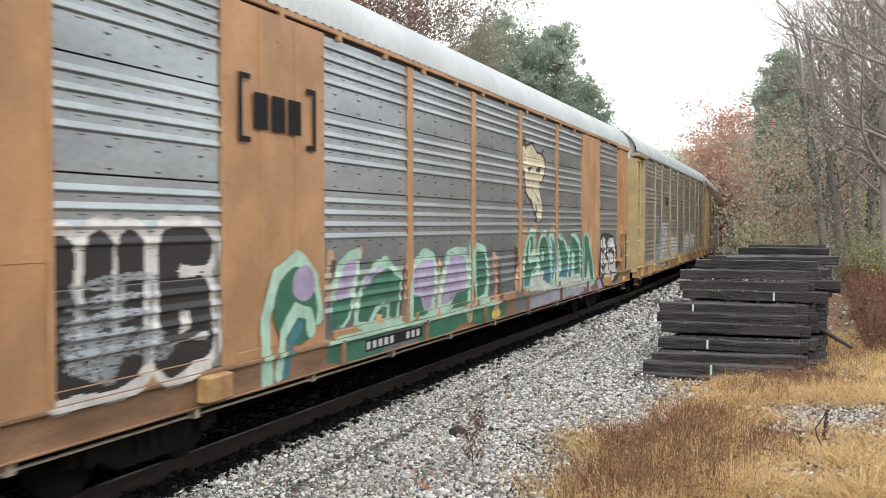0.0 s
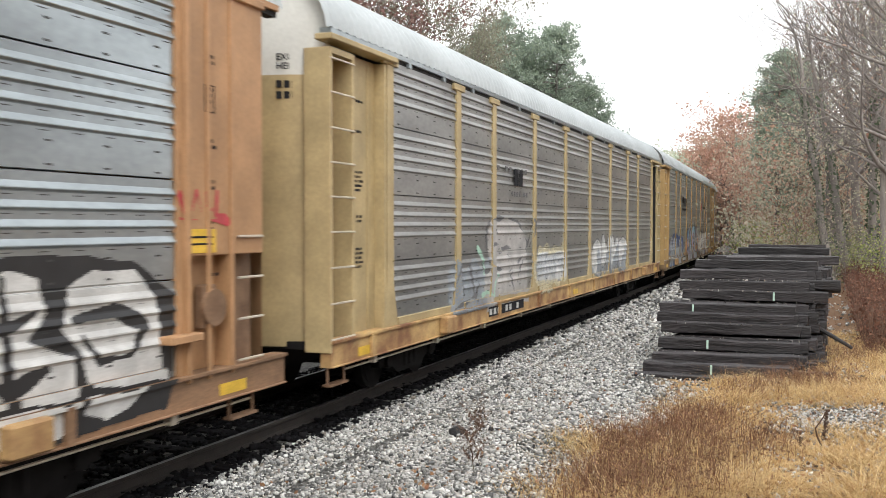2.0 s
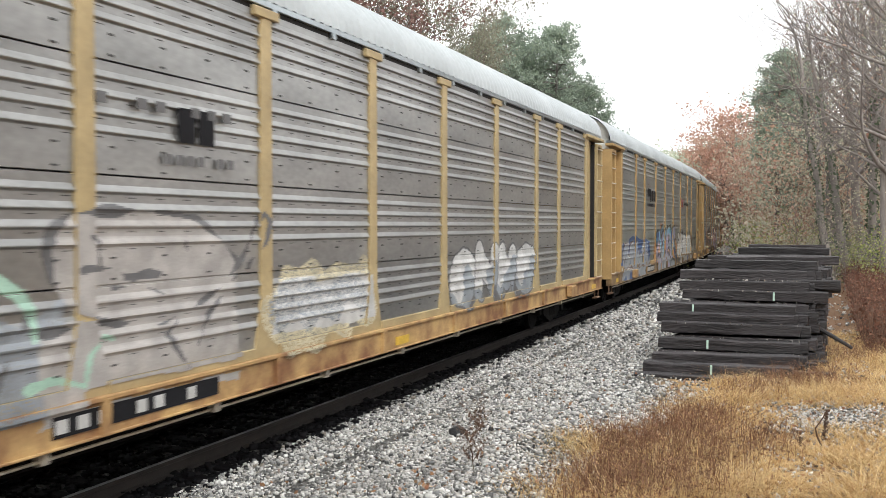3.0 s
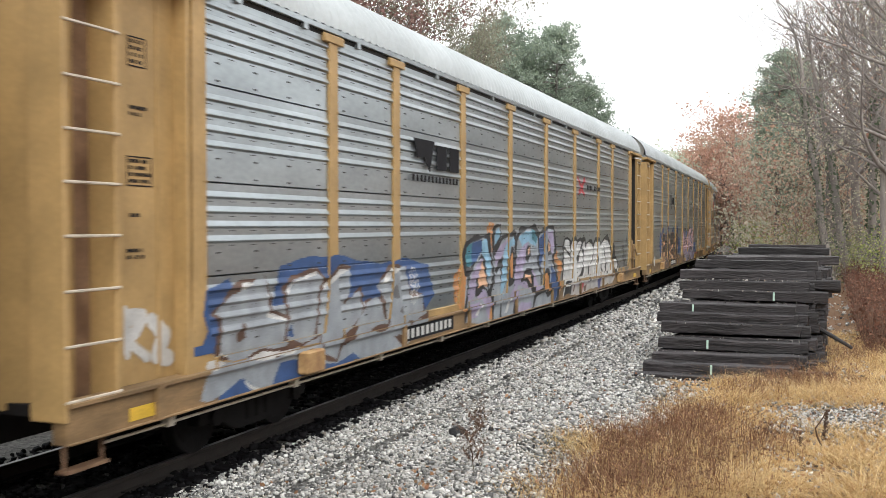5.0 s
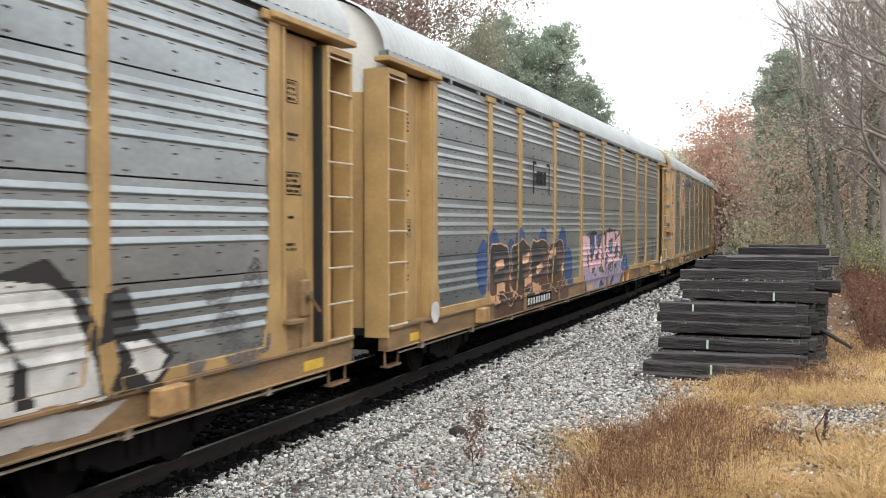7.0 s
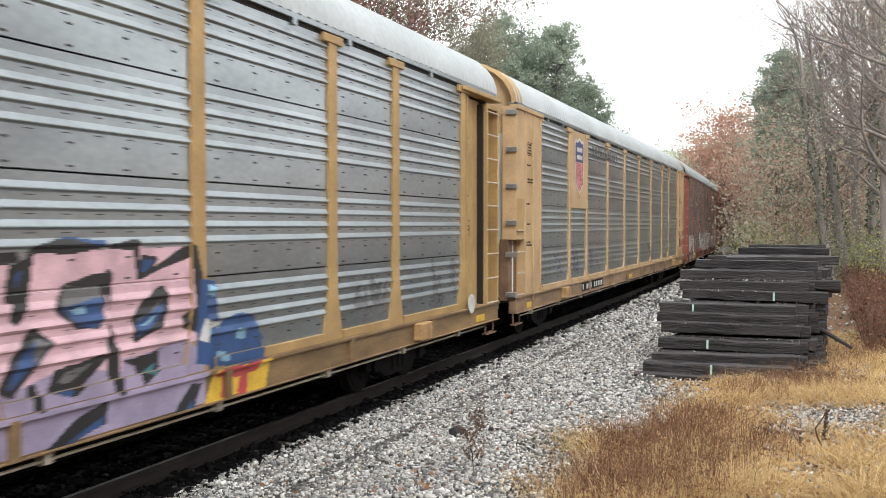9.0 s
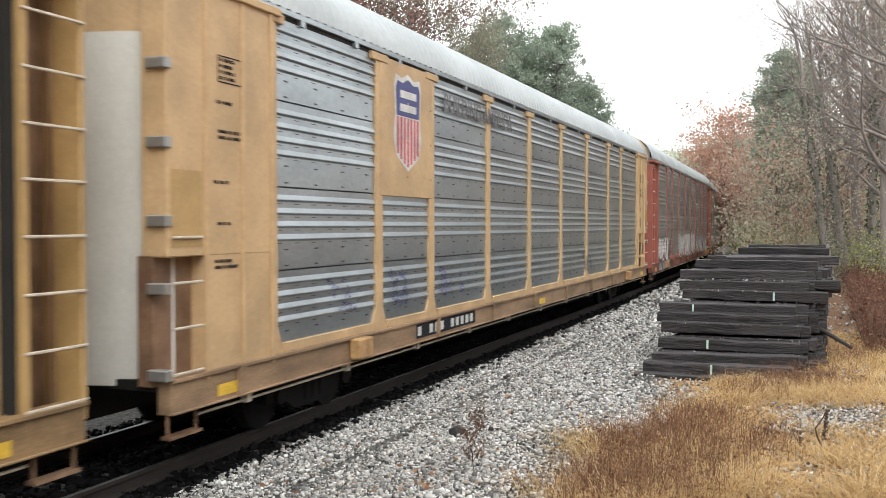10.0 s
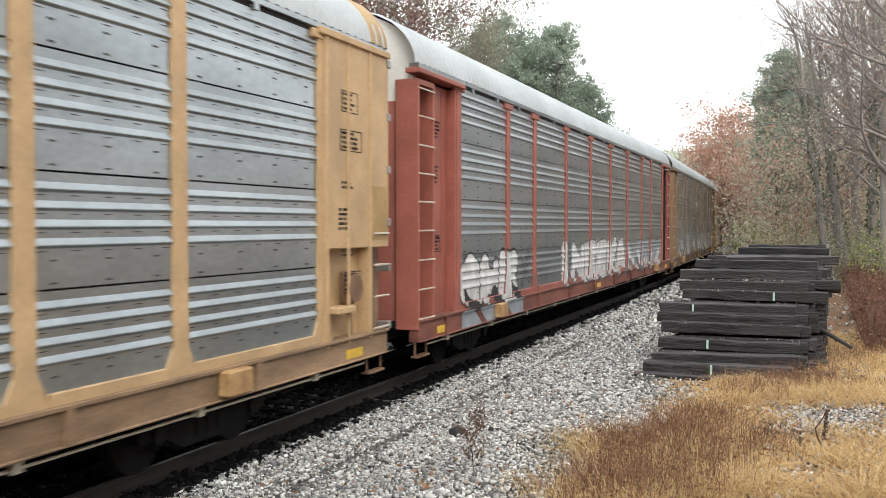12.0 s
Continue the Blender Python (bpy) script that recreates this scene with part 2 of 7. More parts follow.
def build_ground():
    xs = graded(-900, 900, -3, 0.18, 1.035)
    ys = graded(-60, 1800, 14, 0.25, 1.035)
    gx, gy = np.meshgrid(xs, ys)
    verts = np.stack([gx, gy, ground_z(gx, gy)], -1).reshape(-1, 3)
    nx, ny = len(xs), len(ys)
    i = (np.arange(ny - 1)[:, None] * nx + np.arange(nx - 1)[None]).ravel()
    faces = np.stack([i, i + 1, i + nx + 1, i + nx], 1)
    ob = new("ground", raw_mesh("ground", verts, faces, [ground_material()], smooth=True))
    tagged(ob, "gravel verge with dry golden grass and leaf litter", "ground", kind="structure")


def build_track():
    prof = [(-0.075, 0.0), (-0.075, 0.012), (-0.012, 0.03), (-0.012, 0.12), (-0.037, 0.135), (-0.037, 0.165), (-0.03, 0.172),
            (0.03, 0.172), (0.037, 0.165), (0.037, 0.135), (0.012, 0.12), (0.012, 0.03), (0.075, 0.012), (0.075, 0.0)]
    ss = list(np.arange(-40, 28, 4)) + list(np.arange(28, 260, 3))
    for side in (1, -1):
        bm = bmesh.new()
        rows = []
        for s in ss:
            x, y, a = on_track(s)
            rows.append([bm.verts.new((x + math.cos(a) * (side * 0.754 + px), y + math.sin(a) * (side * 0.754 + px), pz - 0.172)) for px, pz in prof])
        for r0, r1 in zip(rows, rows[1:]):
            for i in range(len(prof) - 1):
                f = bm.faces.new((r0[i], r1[i], r1[i + 1], r0[i + 1]))
                f.material_index = 1 if i == 6 else 0
        bmesh.ops.recalc_face_normals(bm, faces=bm.faces[:])
        ob = part("rail", bm, [M["rail"], M["railtop"]])
        tagged(ob, "dark rusty steel rail with a worn bright head", "rail", group="rails of the track", kind="structure")
    bm = box(-1.3, 1.3, -0.115, 0.115, -0.36, -0.172, 0.012)
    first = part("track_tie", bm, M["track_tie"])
    tagged(first, "creosoted wooden sleeper in ballast, coloured near-black for shade under train", "sleeper", group="sleepers of the track")
    k = 0
    for s in np.arange(-6, 90, 0.52):
        x, y, a = on_track(s)
        at = pose(x + random.uniform(-0.03, 0.03), y, 0, 0, 0, math.degrees(a))
        if k == 0:
            first.matrix_basis = at
        else:
            copy_thing(first, at)
        k += 1


ROCK_COLORS = [(0.04, 0.04, 0.042), (0.20, 0.20, 0.195), (0.44, 0.43, 0.40), (0.58, 0.575, 0.55), (0.24, 0.21, 0.17), (0.78, 0.77, 0.74), (0.07, 0.07, 0.068), (0.34, 0.34, 0.325)]


def stone_shapes(count):
    """Crushed stone: skewed blocks with broken corners."""
    rng = np.random.RandomState(5)
    base = np.array([(x, y, z) for x in (-1, 1) for y in (-1, 1) for z in (-1, 1)], float) * 0.62
    quads = ((0, 1, 3, 2), (4, 6, 7, 5), (0, 4, 5, 1), (2, 3, 7, 6), (0, 2, 6, 4), (1, 5, 7, 3))
    faces = np.array([t for q in quads for t in ((q[0], q[1], q[2]), (q[0], q[2], q[3]))])
    out = []
    for _ in range(count):
        v = base * rng.uniform(0.55, 1.35, (8, 1)) + rng.normal(0, 0.13, (8, 3))
        out.append(v * rng.uniform(0.65, 1.2, 3))
    return out, faces


def build_ballast():
    rng = np.random.RandomState(11)
    shapes, sf = stone_shapes(24)
    pts = []
    for y0, y1, dens, size in ((6.5, 12, 1700, 0.0195), (12, 16, 1500, 0.0205), (16, 21, 1000, 0.0235), (21, 32, 360, 0.034), (32, 60, 70, 0.06)):
        n = int((y1 - y0) * 7.6 * dens * 0.8)
        y = rng.uniform(y0, y1, n)
        e = rng.uniform(1.25, 8.2, n)
        a = np.clip((y - CURVE_Y) / CURVE_R, 0, None)
        x = TRACK_X - CURVE_R * (1 - np.cos(a)) + e
        limit = -2.3 + 0.45 * np.sin(y * 1.1) + 0.3 * np.sin(y * 2.7 + 1) + rng.normal(0, 0.35, n)
        keep = x < limit
        sparse = (rng.uniform(size=n) < 0.05) & (x < 1.5)
        keep |= sparse
        sz = size * np.exp(rng.normal(0, 0.28, n))
        pts.append(np.stack([x, y, sz], 1)[keep])
    # a pale gravel patch that shows through the grass
    n = 2600
    px, py = rng.normal(0.3, 0.45, n), rng.normal(12.9, 0.55, n)
    pts.append(np.stack([px, py, 0.016 * np.exp(rng.normal(0, 0.3, n))], 1))
    p = np.concatenate(pts)
    z = ground_z(p[:, 0], p[:, 1]) + p[:, 2] * rng.uniform(0.15, 1.0, len(p)) + 0.006
    mat = island_material("crushed_granite", ROCK_COLORS, 0.85, 0.4, 45)
    near = (p[:, 1] < 9.4) & (p[:, 1] > 8.5) & (p[:, 0] < -3.0) & (p[:, 0] > -4.6) & (p[:, 2] > 0.026)
    near_i = np.nonzero(near)[0][:300]
    rest = np.ones(len(p), bool)
    rest[near_i] = False
    idx = np.nonzero(rest)[0]
    kind = rng.randint(0, len(shapes), len(idx))
    nv = len(shapes[0])
    ang = rng.uniform(0, 6.283, (len(idx), 2))
    base = np.array(shapes)[kind]
    c, s = np.cos(ang[:, 0])[:, None], np.sin(ang[:, 0])[:, None]
    c2, s2 = np.cos(ang[:, 1])[:, None], np.sin(ang[:, 1])[:, None]
    vx, vy, vz = base[..., 0], base[..., 1], base[..., 2]
    vy, vz = vy * c2 - vz * s2, vy * s2 + vz * c2
    vx, vy = vx * c - vy * s, vx * s + vy * c
    v = np.stack([vx, vy, vz * 0.8], -1) * p[idx, 2][:, None, None] + np.stack([p[idx, 0], p[idx, 1], z[idx]], 1)[:, None, :]
    fa = (sf[None] + (np.arange(len(idx)) * nv)[:, None, None]).reshape(-1, 3)
    bed = new("ballast", raw_mesh("ballast", v.reshape(-1, 3), fa, [mat]))
    tagged(bed, "grey and white crushed stone ballast beside the track", "gravel", kind="stuff")
    smat = material("crushed_granite_stone", (0.36, 0.35, 0.33), 0.85, 0, 0.5, 20, 0.4, 60, per_object=0.7)
    meshes = [raw_mesh("stone", sh, sf, [smat]) for sh in shapes]
    for j in near_i:
        o = new("stone", meshes[rng.randint(len(meshes))])
        o.parent = bed
        sc = p[j, 2]
        o.matrix_basis = pose(p[j, 0], p[j, 1], z[j], rng.uniform(0, 360), rng.uniform(0, 360), rng.uniform(0, 360)) @ Matrix.Diagonal((sc, sc, sc, 1))


def build_shaded_bed():
    """Grimy stones packed between and beside the rails, coloured near-black for the train's shade."""
    rng = np.random.RandomState(13)
    shapes, sf = stone_shapes(6)
    n = 15000
    y = 3 + 50 * rng.uniform(0, 1, n) ** 1.5
    e = rng.uniform(-1.6, 1.45, n)
    e = np.where(np.abs(np.abs(e) - 0.754) < 0.09, e * 1.16, e)
    a = np.clip((y - CURVE_Y) / CURVE_R, 0, None)
    x = TRACK_X - CURVE_R * (1 - np.cos(a)) + e
    sz = (0.032 + 0.0006 * y) * np.exp(rng.normal(0, 0.25, n))
    z = -0.185 + rng.uniform(-0.02, 0.02, n)
    v = np.array(shapes)[rng.randint(0, 6, n)] * sz[:, None, None] + np.stack([x, y, z], 1)[:, None, :]
    fa = (sf[None] + (np.arange(n) * len(shapes[0]))[:, None, None]).reshape(-1, 3)
    # stone colours lowered almost to black: the shade below the cars
    mat = island_material("shade_black_ballast", [(0.006, 0.006, 0.007), (0.012, 0.012, 0.013), (0.009, 0.009, 0.01), (0.016, 0.015, 0.016)], 0.95, 0.4, 45, spec=0.05)
    tagged(new("grimy_ballast", raw_mesh("grimy_ballast", v.reshape(-1, 3), fa, [mat])), "grimy ballast between the rails, blackened for shade under the train", "gravel", kind="stuff")


build_ground()
build_track()
build_shaded_bed()
build_ballast()


# ---- train ----
CAR_L, CAR_PITCH, BASE_Z, TOP_Z, SIDE_X = 27.5, 28.55, 1.08, 4.98, 1.52
TIERS = (1.08, 2.03, 3.0, 4.0, 4.95)
ROOF = [(1.53, 5.06), (1.51, 5.2), (1.45, 5.36), (1.33, 5.53), (1.14, 5.70), (0.88, 5.83), (0.5, 5.93), (0.0, 5.96)]
POSTS = (1.92, 4.78, 6.75, 9.6, 12.38, 15.12, 17.9, 20.75, 22.72, 25.58)
CACHE = {}


def tier_profile(z0, z1):
    """Side sheet between two seams: four pressed ribs above a plain riveted band."""
    h = z1 - z0
    pts = [(0.0, z0 + 0.006), (0.012, z0 + 0.012), (0.012, z0 + 0.30 * h)]
    for k in range(4):
        c = z1 - h * (0.13 + 0.158 * (3 - k))
        # a short rounded underside and a sloping upper face that catches the sky
        pts += [(0.012, c - 0.045), (0.018, c - 0.036), (0.032, c - 0.026), (0.036, c - 0.018), (0.035, c - 0.010), (0.016, c + 0.032), (0.012, c + 0.040)]
    pts += [(0.012, z1 - 0.03), (0.012, z1 - 0.008), (0.0, z1 - 0.004)]
    return pts


def profile_x(z):
    """Outward depth of the sheet at a height."""
    for z0, z1 in zip(TIERS, TIERS[1:]):
        if z0 <= z <= z1:
            key = ("prof", z0)
            if key not in CACHE:
                p = tier_profile(z0, z1)
                CACHE[key] = ([q[1] for q in p], [q[0] for q in p])
            return float(np.interp(z, *CACHE[key]))
    return 0.012


def panel_mesh(width, tier, mat):
    key = ("panel", round(width, 2), tier, mat.name)
    if key not in CACHE:
        z0, z1 = TIERS[tier], TIERS[tier + 1]
        bm = strip(tier_profile(z0, z1), 0, width)
        h = z1 - z0
        n = max(2, round(width / 0.75))
        for i in range(n):
            y = (i + 0.5) * width / n
            for zz in (z0 + 0.055, z0 + 0.25 * h):
                add_box(bm, 0.008, 0.022, y - 0.032, y + 0.032, zz - 0.008, zz + 0.008, mi=1)
        # small slots between the ribs
        n = max(3, round(width / 0.42))
        for k in range(4):
            zz = z1 - h * (0.13 + 0.158 * k) - 0.068
            for i in range(n):
                y = (i + 0.5) * width / n
                add_box(bm, 0.008, 0.016, y - 0.05, y + 0.05, zz - 0.004, zz + 0.004, mi=1)
        CACHE[key] = mesh_of("side_panel", bm, [mat, M["slot"]])
    return CACHE[key]


M["slot"] = material("dark_slot", (0.07, 0.07, 0.07), 0.8)


def shared(key, make):
    if key not in CACHE:
        CACHE[key] = make()
    return CACHE[key]


def add(name, mesh, parent, at=None, label=""):
    o = new(name, mesh)
    o.parent = parent
    if at is not None:
        o.matrix_basis = at
    if label:
        tagged(o, label)
    return o


def roof_mesh():
    n = int(CAR_L / 0.055)
    prof = ROOF + [(-x, z) for x, z in ROOF[-2::-1]]
    verts, faces = [], []
    k = len(prof)
    for i in range(n + 1):
        y = -CAR_L / 2 + i * CAR_L / n
        d = (0.0, 0.036, 0.036, 0.0)[i % 4]
        for x, z in prof:
            nx = x / 1.53
            verts.append((x + d * nx, y, z + d * (1 - abs(nx) * 0.6)))
    for i in range(n):
        for j in range(k - 1):
            a = i * k + j
            faces.append((a, a + k, a + k + 1, a + 1))
    return raw_mesh("roof", verts, faces, [M["roof"]])


def roof_cap_mesh(mat):
    """Smooth end piece of the roof."""
    prof = ROOF + [(-x, z) for x, z in ROOF[-2::-1]]
    bm2 = bmesh.new()
    rows = []
    for y, s, dz in ((0, 0.97, -0.03), (0.03, 1.02, 0.028), (0.5, 1.02, 0.028), (0.55, 1.0, 0.0)):
        rows.append([bm2.verts.new((x * s, y, z + dz)) for x, z in prof])
    for r0, r1 in zip(rows, rows[1:]):
        for i in range(len(prof) - 1):
            bm2.faces.new((r0[i], r1[i], r1[i + 1], r0[i + 1]))
    return mesh_of("roof_cap", bm2, mat)


def end_wall_mesh(paint, upper, split):
    """Clamshell end door: bowed outward in plan, up to the roof's curve. Looks towards -y."""
    bm = bmesh.new()
    xs = [-1.42 + 2.84 * i / 24 for i in range(25)]
    rx, rz = [q[0] for q in ROOF[::-1]], [q[1] for q in ROOF[::-1]]
    cols = []
    for x in xs:
        top = float(np.interp(abs(x), rx, rz)) - 0.03
        bow = -0.34 * (1 - (abs(x) / 1.42) ** 3)
        crease = 0.02 if abs(x) < 0.03 else 0.0
        zs = [0.98, 1.6, split, 4.9, top]
        cols.append([bm.verts.new((x, bow + crease, z)) for z in zs])
    for c0, c1 in zip(cols, cols[1:]):
        for i in range(4):
            f = bm.faces.new((c0[i], c1[i], c1[i + 1], c0[i + 1]))
            f.material_index = 1 if i >= 2 else 0
            f.smooth = True
    return mesh_of("end_door", bm, [paint, upper])


def post_mesh(mat, foot, cap, flare):
    bm = bmesh.new()
    x0, x1 = SIDE_X - 0.02, SIDE_X + 0.023
    if foot:
        add_prism(bm, [(-0.27, 0.90), (0.27, 0.90), (0.25, 1.12), (0.118, flare), (0.112, 4.9), (-0.112, 4.9), (-0.118, flare), (-0.25, 1.12)], "x", x0, x1)
    else:
        add_prism(bm, [(-0.1, 0.95), (0.1, 0.95), (0.1, 4.95), (-0.1, 4.95)], "x", x0, x1)
    if cap:
        add_box(bm, x0, x1 + 0.02, -0.26, 0.26, 4.87, 4.98, 0.01)
    # bolted brackets down both edges
    for z in (1.5, 2.03, 2.5, 3.0, 3.5, 4.0, 4.5):
        for y in (-0.1, 0.1):
            add_box(bm, x0, x0 + 0.046, y - 0.022, y + 0.022, z - 0.014, z + 0.014)
    return mesh_of("post", bm, mat)


def wheelset_mesh():
    bm = bmesh.new()
    add_rod(bm, (-0.9, 0, 0), (0.9, 0, 0), 0.085, 12)
    for s in (1, -1):
        add_rod(bm, (s * 0.69, 0, 0), (s * 0.70, 0, 0), 0.45, 28)
        add_rod(bm, (s * 0.70, 0, 0), (s * 0.815, 0, 0), 0.42, 28)
        add_rod(bm, (s * 0.815, 0, 0), (s * 0.83, 0, 0), 0.34, 24)
        for k in range(4):
            a = k * math.pi / 2
            add_box(bm, s * 0.83, s * 0.836, 0.2 * math.cos(a) - 0.03, 0.2 * math.cos(a) + 0.03, 0.2 * math.sin(a) - 0.03, 0.2 * math.sin(a) + 0.03)
    return mesh_of("wheelset", bm, M["under"])


def truck_mesh():
    bm = bmesh.new()
    for s in (1, -1):
        side = [(-1.15, 0.36), (-1.15, 0.56), (-0.62, 0.62), (-0.4, 0.72), (0.4, 0.72), (0.62, 0.62), (1.15, 0.56), (1.15, 0.36), (0.75, 0.36), (0.45, 0.2), (-0.45, 0.2), (-0.75, 0.36)]
        add_prism(bm, side, "x", s * 0.93, s * 1.07)
        for y in (-0.87, 0.87):
            add_rod(bm, (s * 0.9, y, 0.42), (s * 1.12, y, 0.42), 0.1, 12)
        for y in (-0.2, 0, 0.2):
            add_rod(bm, (s * 1.03, y, 0.28), (s * 1.03, y, 0.62), 0.07, 10)
    add_box(bm, -1.0, 1.0, -0.22, 0.22, 0.5, 0.74)
    return mesh_of("truck", bm, M["under"])


def coupler_mesh():
    bm = bmesh.new()
    add_box(bm, -0.12, 0.12, -0.55, 0.6, 0.75, 0.95, 0.02)
    add_box(bm, -0.17, 0.17, -0.58, -0.3, 0.7, 1.0, 0.04)
    add_rod(bm, (0.2, 0.3, 0.8), (0.28, -0.25, 0.48), 0.025)
    add_rod(bm, (0.28, -0.25, 0.48), (0.2, -0.55, 0.7), 0.025)
    return mesh_of("coupler", bm, M["under"])


def wheel_pose(y, turn):
    return pose(0, y, 0.42, turn, 0, 0)


def ladder(car, y0, y1, paint, key, zs, sx=SIDE_X):
    """Recessed ladder bay in the corner of the car."""
    def bay():
        bm = bmesh.new()
        add_box(bm, sx - 0.35, sx - 0.24, y0, y1, 1.0, 4.82, mi=1)
        for y in (y0, y1):
            add_box(bm, sx - 0.33, sx + 0.05, y - 0.035, y + 0.035, 0.92, 4.82, 0.008)
        add_box(bm, sx - 0.33, sx + 0.05, y0, y1, 4.74, 4.82)
        return mesh_of("ladder_bay", bm, [paint, M["bay"]])
    add("ladder_bay", shared(("bay", key, y0), bay), car)
    def rung():
        return mesh_of("rung", add_rod(add_rod(add_rod(bmesh.new(), (sx + 0.055, y0 - 0.02, 0), (sx + 0.055, y1 + 0.02, 0), 0.014, 6),
                                               (sx, y0 - 0.02, 0), (sx + 0.06, y0 - 0.02, 0), 0.012, 6), (sx, y1 + 0.02, 0), (sx + 0.06, y1 + 0.02, 0), 0.012, 6), M["rung"])
    me = shared(("rung", y0, y1), rung)
    for z in zs:
        add("rung", me, car, pose(0, 0, z))


RUNGS = (1.09, 1.55, 2.01, 2.47, 2.92, 3.36, 3.8, 4.25, 4.68)


def open_end(car, sgn, spec):
    """End with ladder, recessed plain panel and hood. sgn -1: front, +1: rear."""
    paint = M[spec["paint"]]
    e = sgn * CAR_L / 2
    ya, yb = sorted((e - sgn * 0.06, e - sgn * 0.68))
    ladder(car, ya, yb, paint, spec["paint"], RUNGS)
    pa, pb = sorted((e - sgn * 0.70, e - sgn * 1.75))
    def plain():
        bm = bmesh.new()
        add_box(bm, SIDE_X - 0.2, SIDE_X - 0.13, pa, pb, 1.0, 4.86)
        return mesh_of("end_panel", bm, paint)
    add("end_panel", shared(("plain", spec["paint"], sgn), plain), car)
    rib = shared(("endrib", spec["paint"]), lambda: mesh_of("rib", box(SIDE_X - 0.14, SIDE_X - 0.115, -0.02, 0.02, 1.1, 4.8), paint))
    for y in (pa + 0.22, pb - 0.3):
        add("rib", rib, car, pose(0, y, 0))
    jamb = shared(("jamb", spec["paint"]), lambda: mesh_of("jamb", box(SIDE_X - 0.2, SIDE_X + 0.03, -0.025, 0.025, 1.0, 4.86, 0.006), paint))
    add("jamb", jamb, car, pose(0, pb - 0.025 if sgn < 0 else pa + 0.025, 0))
    ha, hb = sorted((e + sgn * 0.02, e - sgn * 2.05))
    add("hood", shared(("hood", spec["paint"], sgn), lambda: mesh_of("hood", box(SIDE_X - 0.15, SIDE_X + 0.10, ha, hb, 4.905, 4.985, 0.012), paint)), car)
    # dark seal between the door and the corner
    # black strip along the end panel's edge, beside the ladder
    da, db = sorted((e - sgn * 0.72, e - sgn * 0.78))
    add("door_seal", shared(("edge_strip", sgn), lambda: mesh_of("door_seal", box(SIDE_X - 0.13, SIDE_X - 0.02, da, db, 1.0, 4.8), M["gap"])), car, None, "narrow black strip beside the ladder")
    if sgn > 0 and spec.get("brake"):
        def brake():
            bm = bmesh.new()
            y = e - 1.28
            add_prism(bm, [(y - 0.42, 1.06), (y + 0.2, 1.06), (y + 0.2, 1.6), (y + 0.1, 2.0), (y - 0.05, 2.05), (y - 0.42, 1.75)], "x", SIDE_X - 0.13, SIDE_X + 0.0)
            add_box(bm, SIDE_X - 0.13, SIDE_X + 0.07, y - 0.1, y + 0.08, 1.45, 1.9, 0.02)
            add_rod(bm, (SIDE_X + 0.0, y, 1.72), (SIDE_X + 0.12, y, 1.72), 0.05, 8)
            add_rod(bm, (SIDE_X + 0.1, y - 0.02, 1.72), (SIDE_X + 0.12, y + 0.22, 1.5), 0.02, 6)
            add_rod(bm, (SIDE_X + 0.02, y, 1.5), (SIDE_X + 0.02, y - 0.06, 0.8), 0.03, 6)
            add_box(bm, SIDE_X - 0.1, SIDE_X + 0.14, y - 0.5, y - 0.12, 1.4, 1.45, 0.008)
            return mesh_of("hand_brake", bm, M[spec["paint"] + "_sill"])
        add("hand_brake", brake(), car, None, "grimy hand brake housing with a crank")
    step(car, e, sgn)
    stencils(car, SIDE_X - 0.128, pa + 0.3, pb - 0.3, spec.get("stencil", 0))


def step(car, e, sgn):
    """Sill step hanging below the corner."""
    def make():
        bm = bmesh.new()
        ya, yb = sorted((e - sgn * 0.1, e - sgn * 0.55))
        for y in (ya, yb):
            add_rod(bm, (1.48, y, 0.78), (1.48, y, 0.5), 0.018, 6)
        add_box(bm, 1.42, 1.54, ya - 0.02, yb + 0.02, 0.48, 0.51)
        return mesh_of("sill_step", bm, M["bay"])
    add("sill_step", shared(("step", sgn, round(e, 2)), make), car)


def stencils(car, x, ya, yb, seed):
    """Blocks of small unreadable lettering, as bars."""
    rng = random.Random(seed)
    bm = bmesh.new()
    z = 4.25
    while z > 1.75:
        wide, left = rng.uniform(0.35, 0.75) * (yb - ya), ya + rng.uniform(0.0, 0.25) * (yb - ya)
        lines = rng.choice((1, 2, 4, 5))
        for _ in range(lines):
            y, stop = left, left + wide * rng.uniform(0.6, 1.0)
            while y < stop:
                d = rng.uniform(0.012, 0.03)
                add_box(bm, x, x + 0.003, y, min(y + d, yb), z, z + 0.034)
                y += d + rng.choice((0.009, 0.009, 0.009, 0.03))
            z -= 0.062
        if lines == 4:
            # a thin frame round the block
            top, foot = z + lines * 0.062 + 0.05, z + 0.03
            for q in (top, foot):
                add_box(bm, x, x + 0.003, left - 0.03, left + wide + 0.03, q, q + 0.012)
            for q in (left - 0.03, left + wide + 0.018):
                add_box(bm, x, x + 0.003, q, q + 0.012, foot, top)
        z -= rng.uniform(0.18, 0.5)
    tagged(part("stencil", bm, M["letter"], car, "small black stencilled lettering"), kind="stuff")


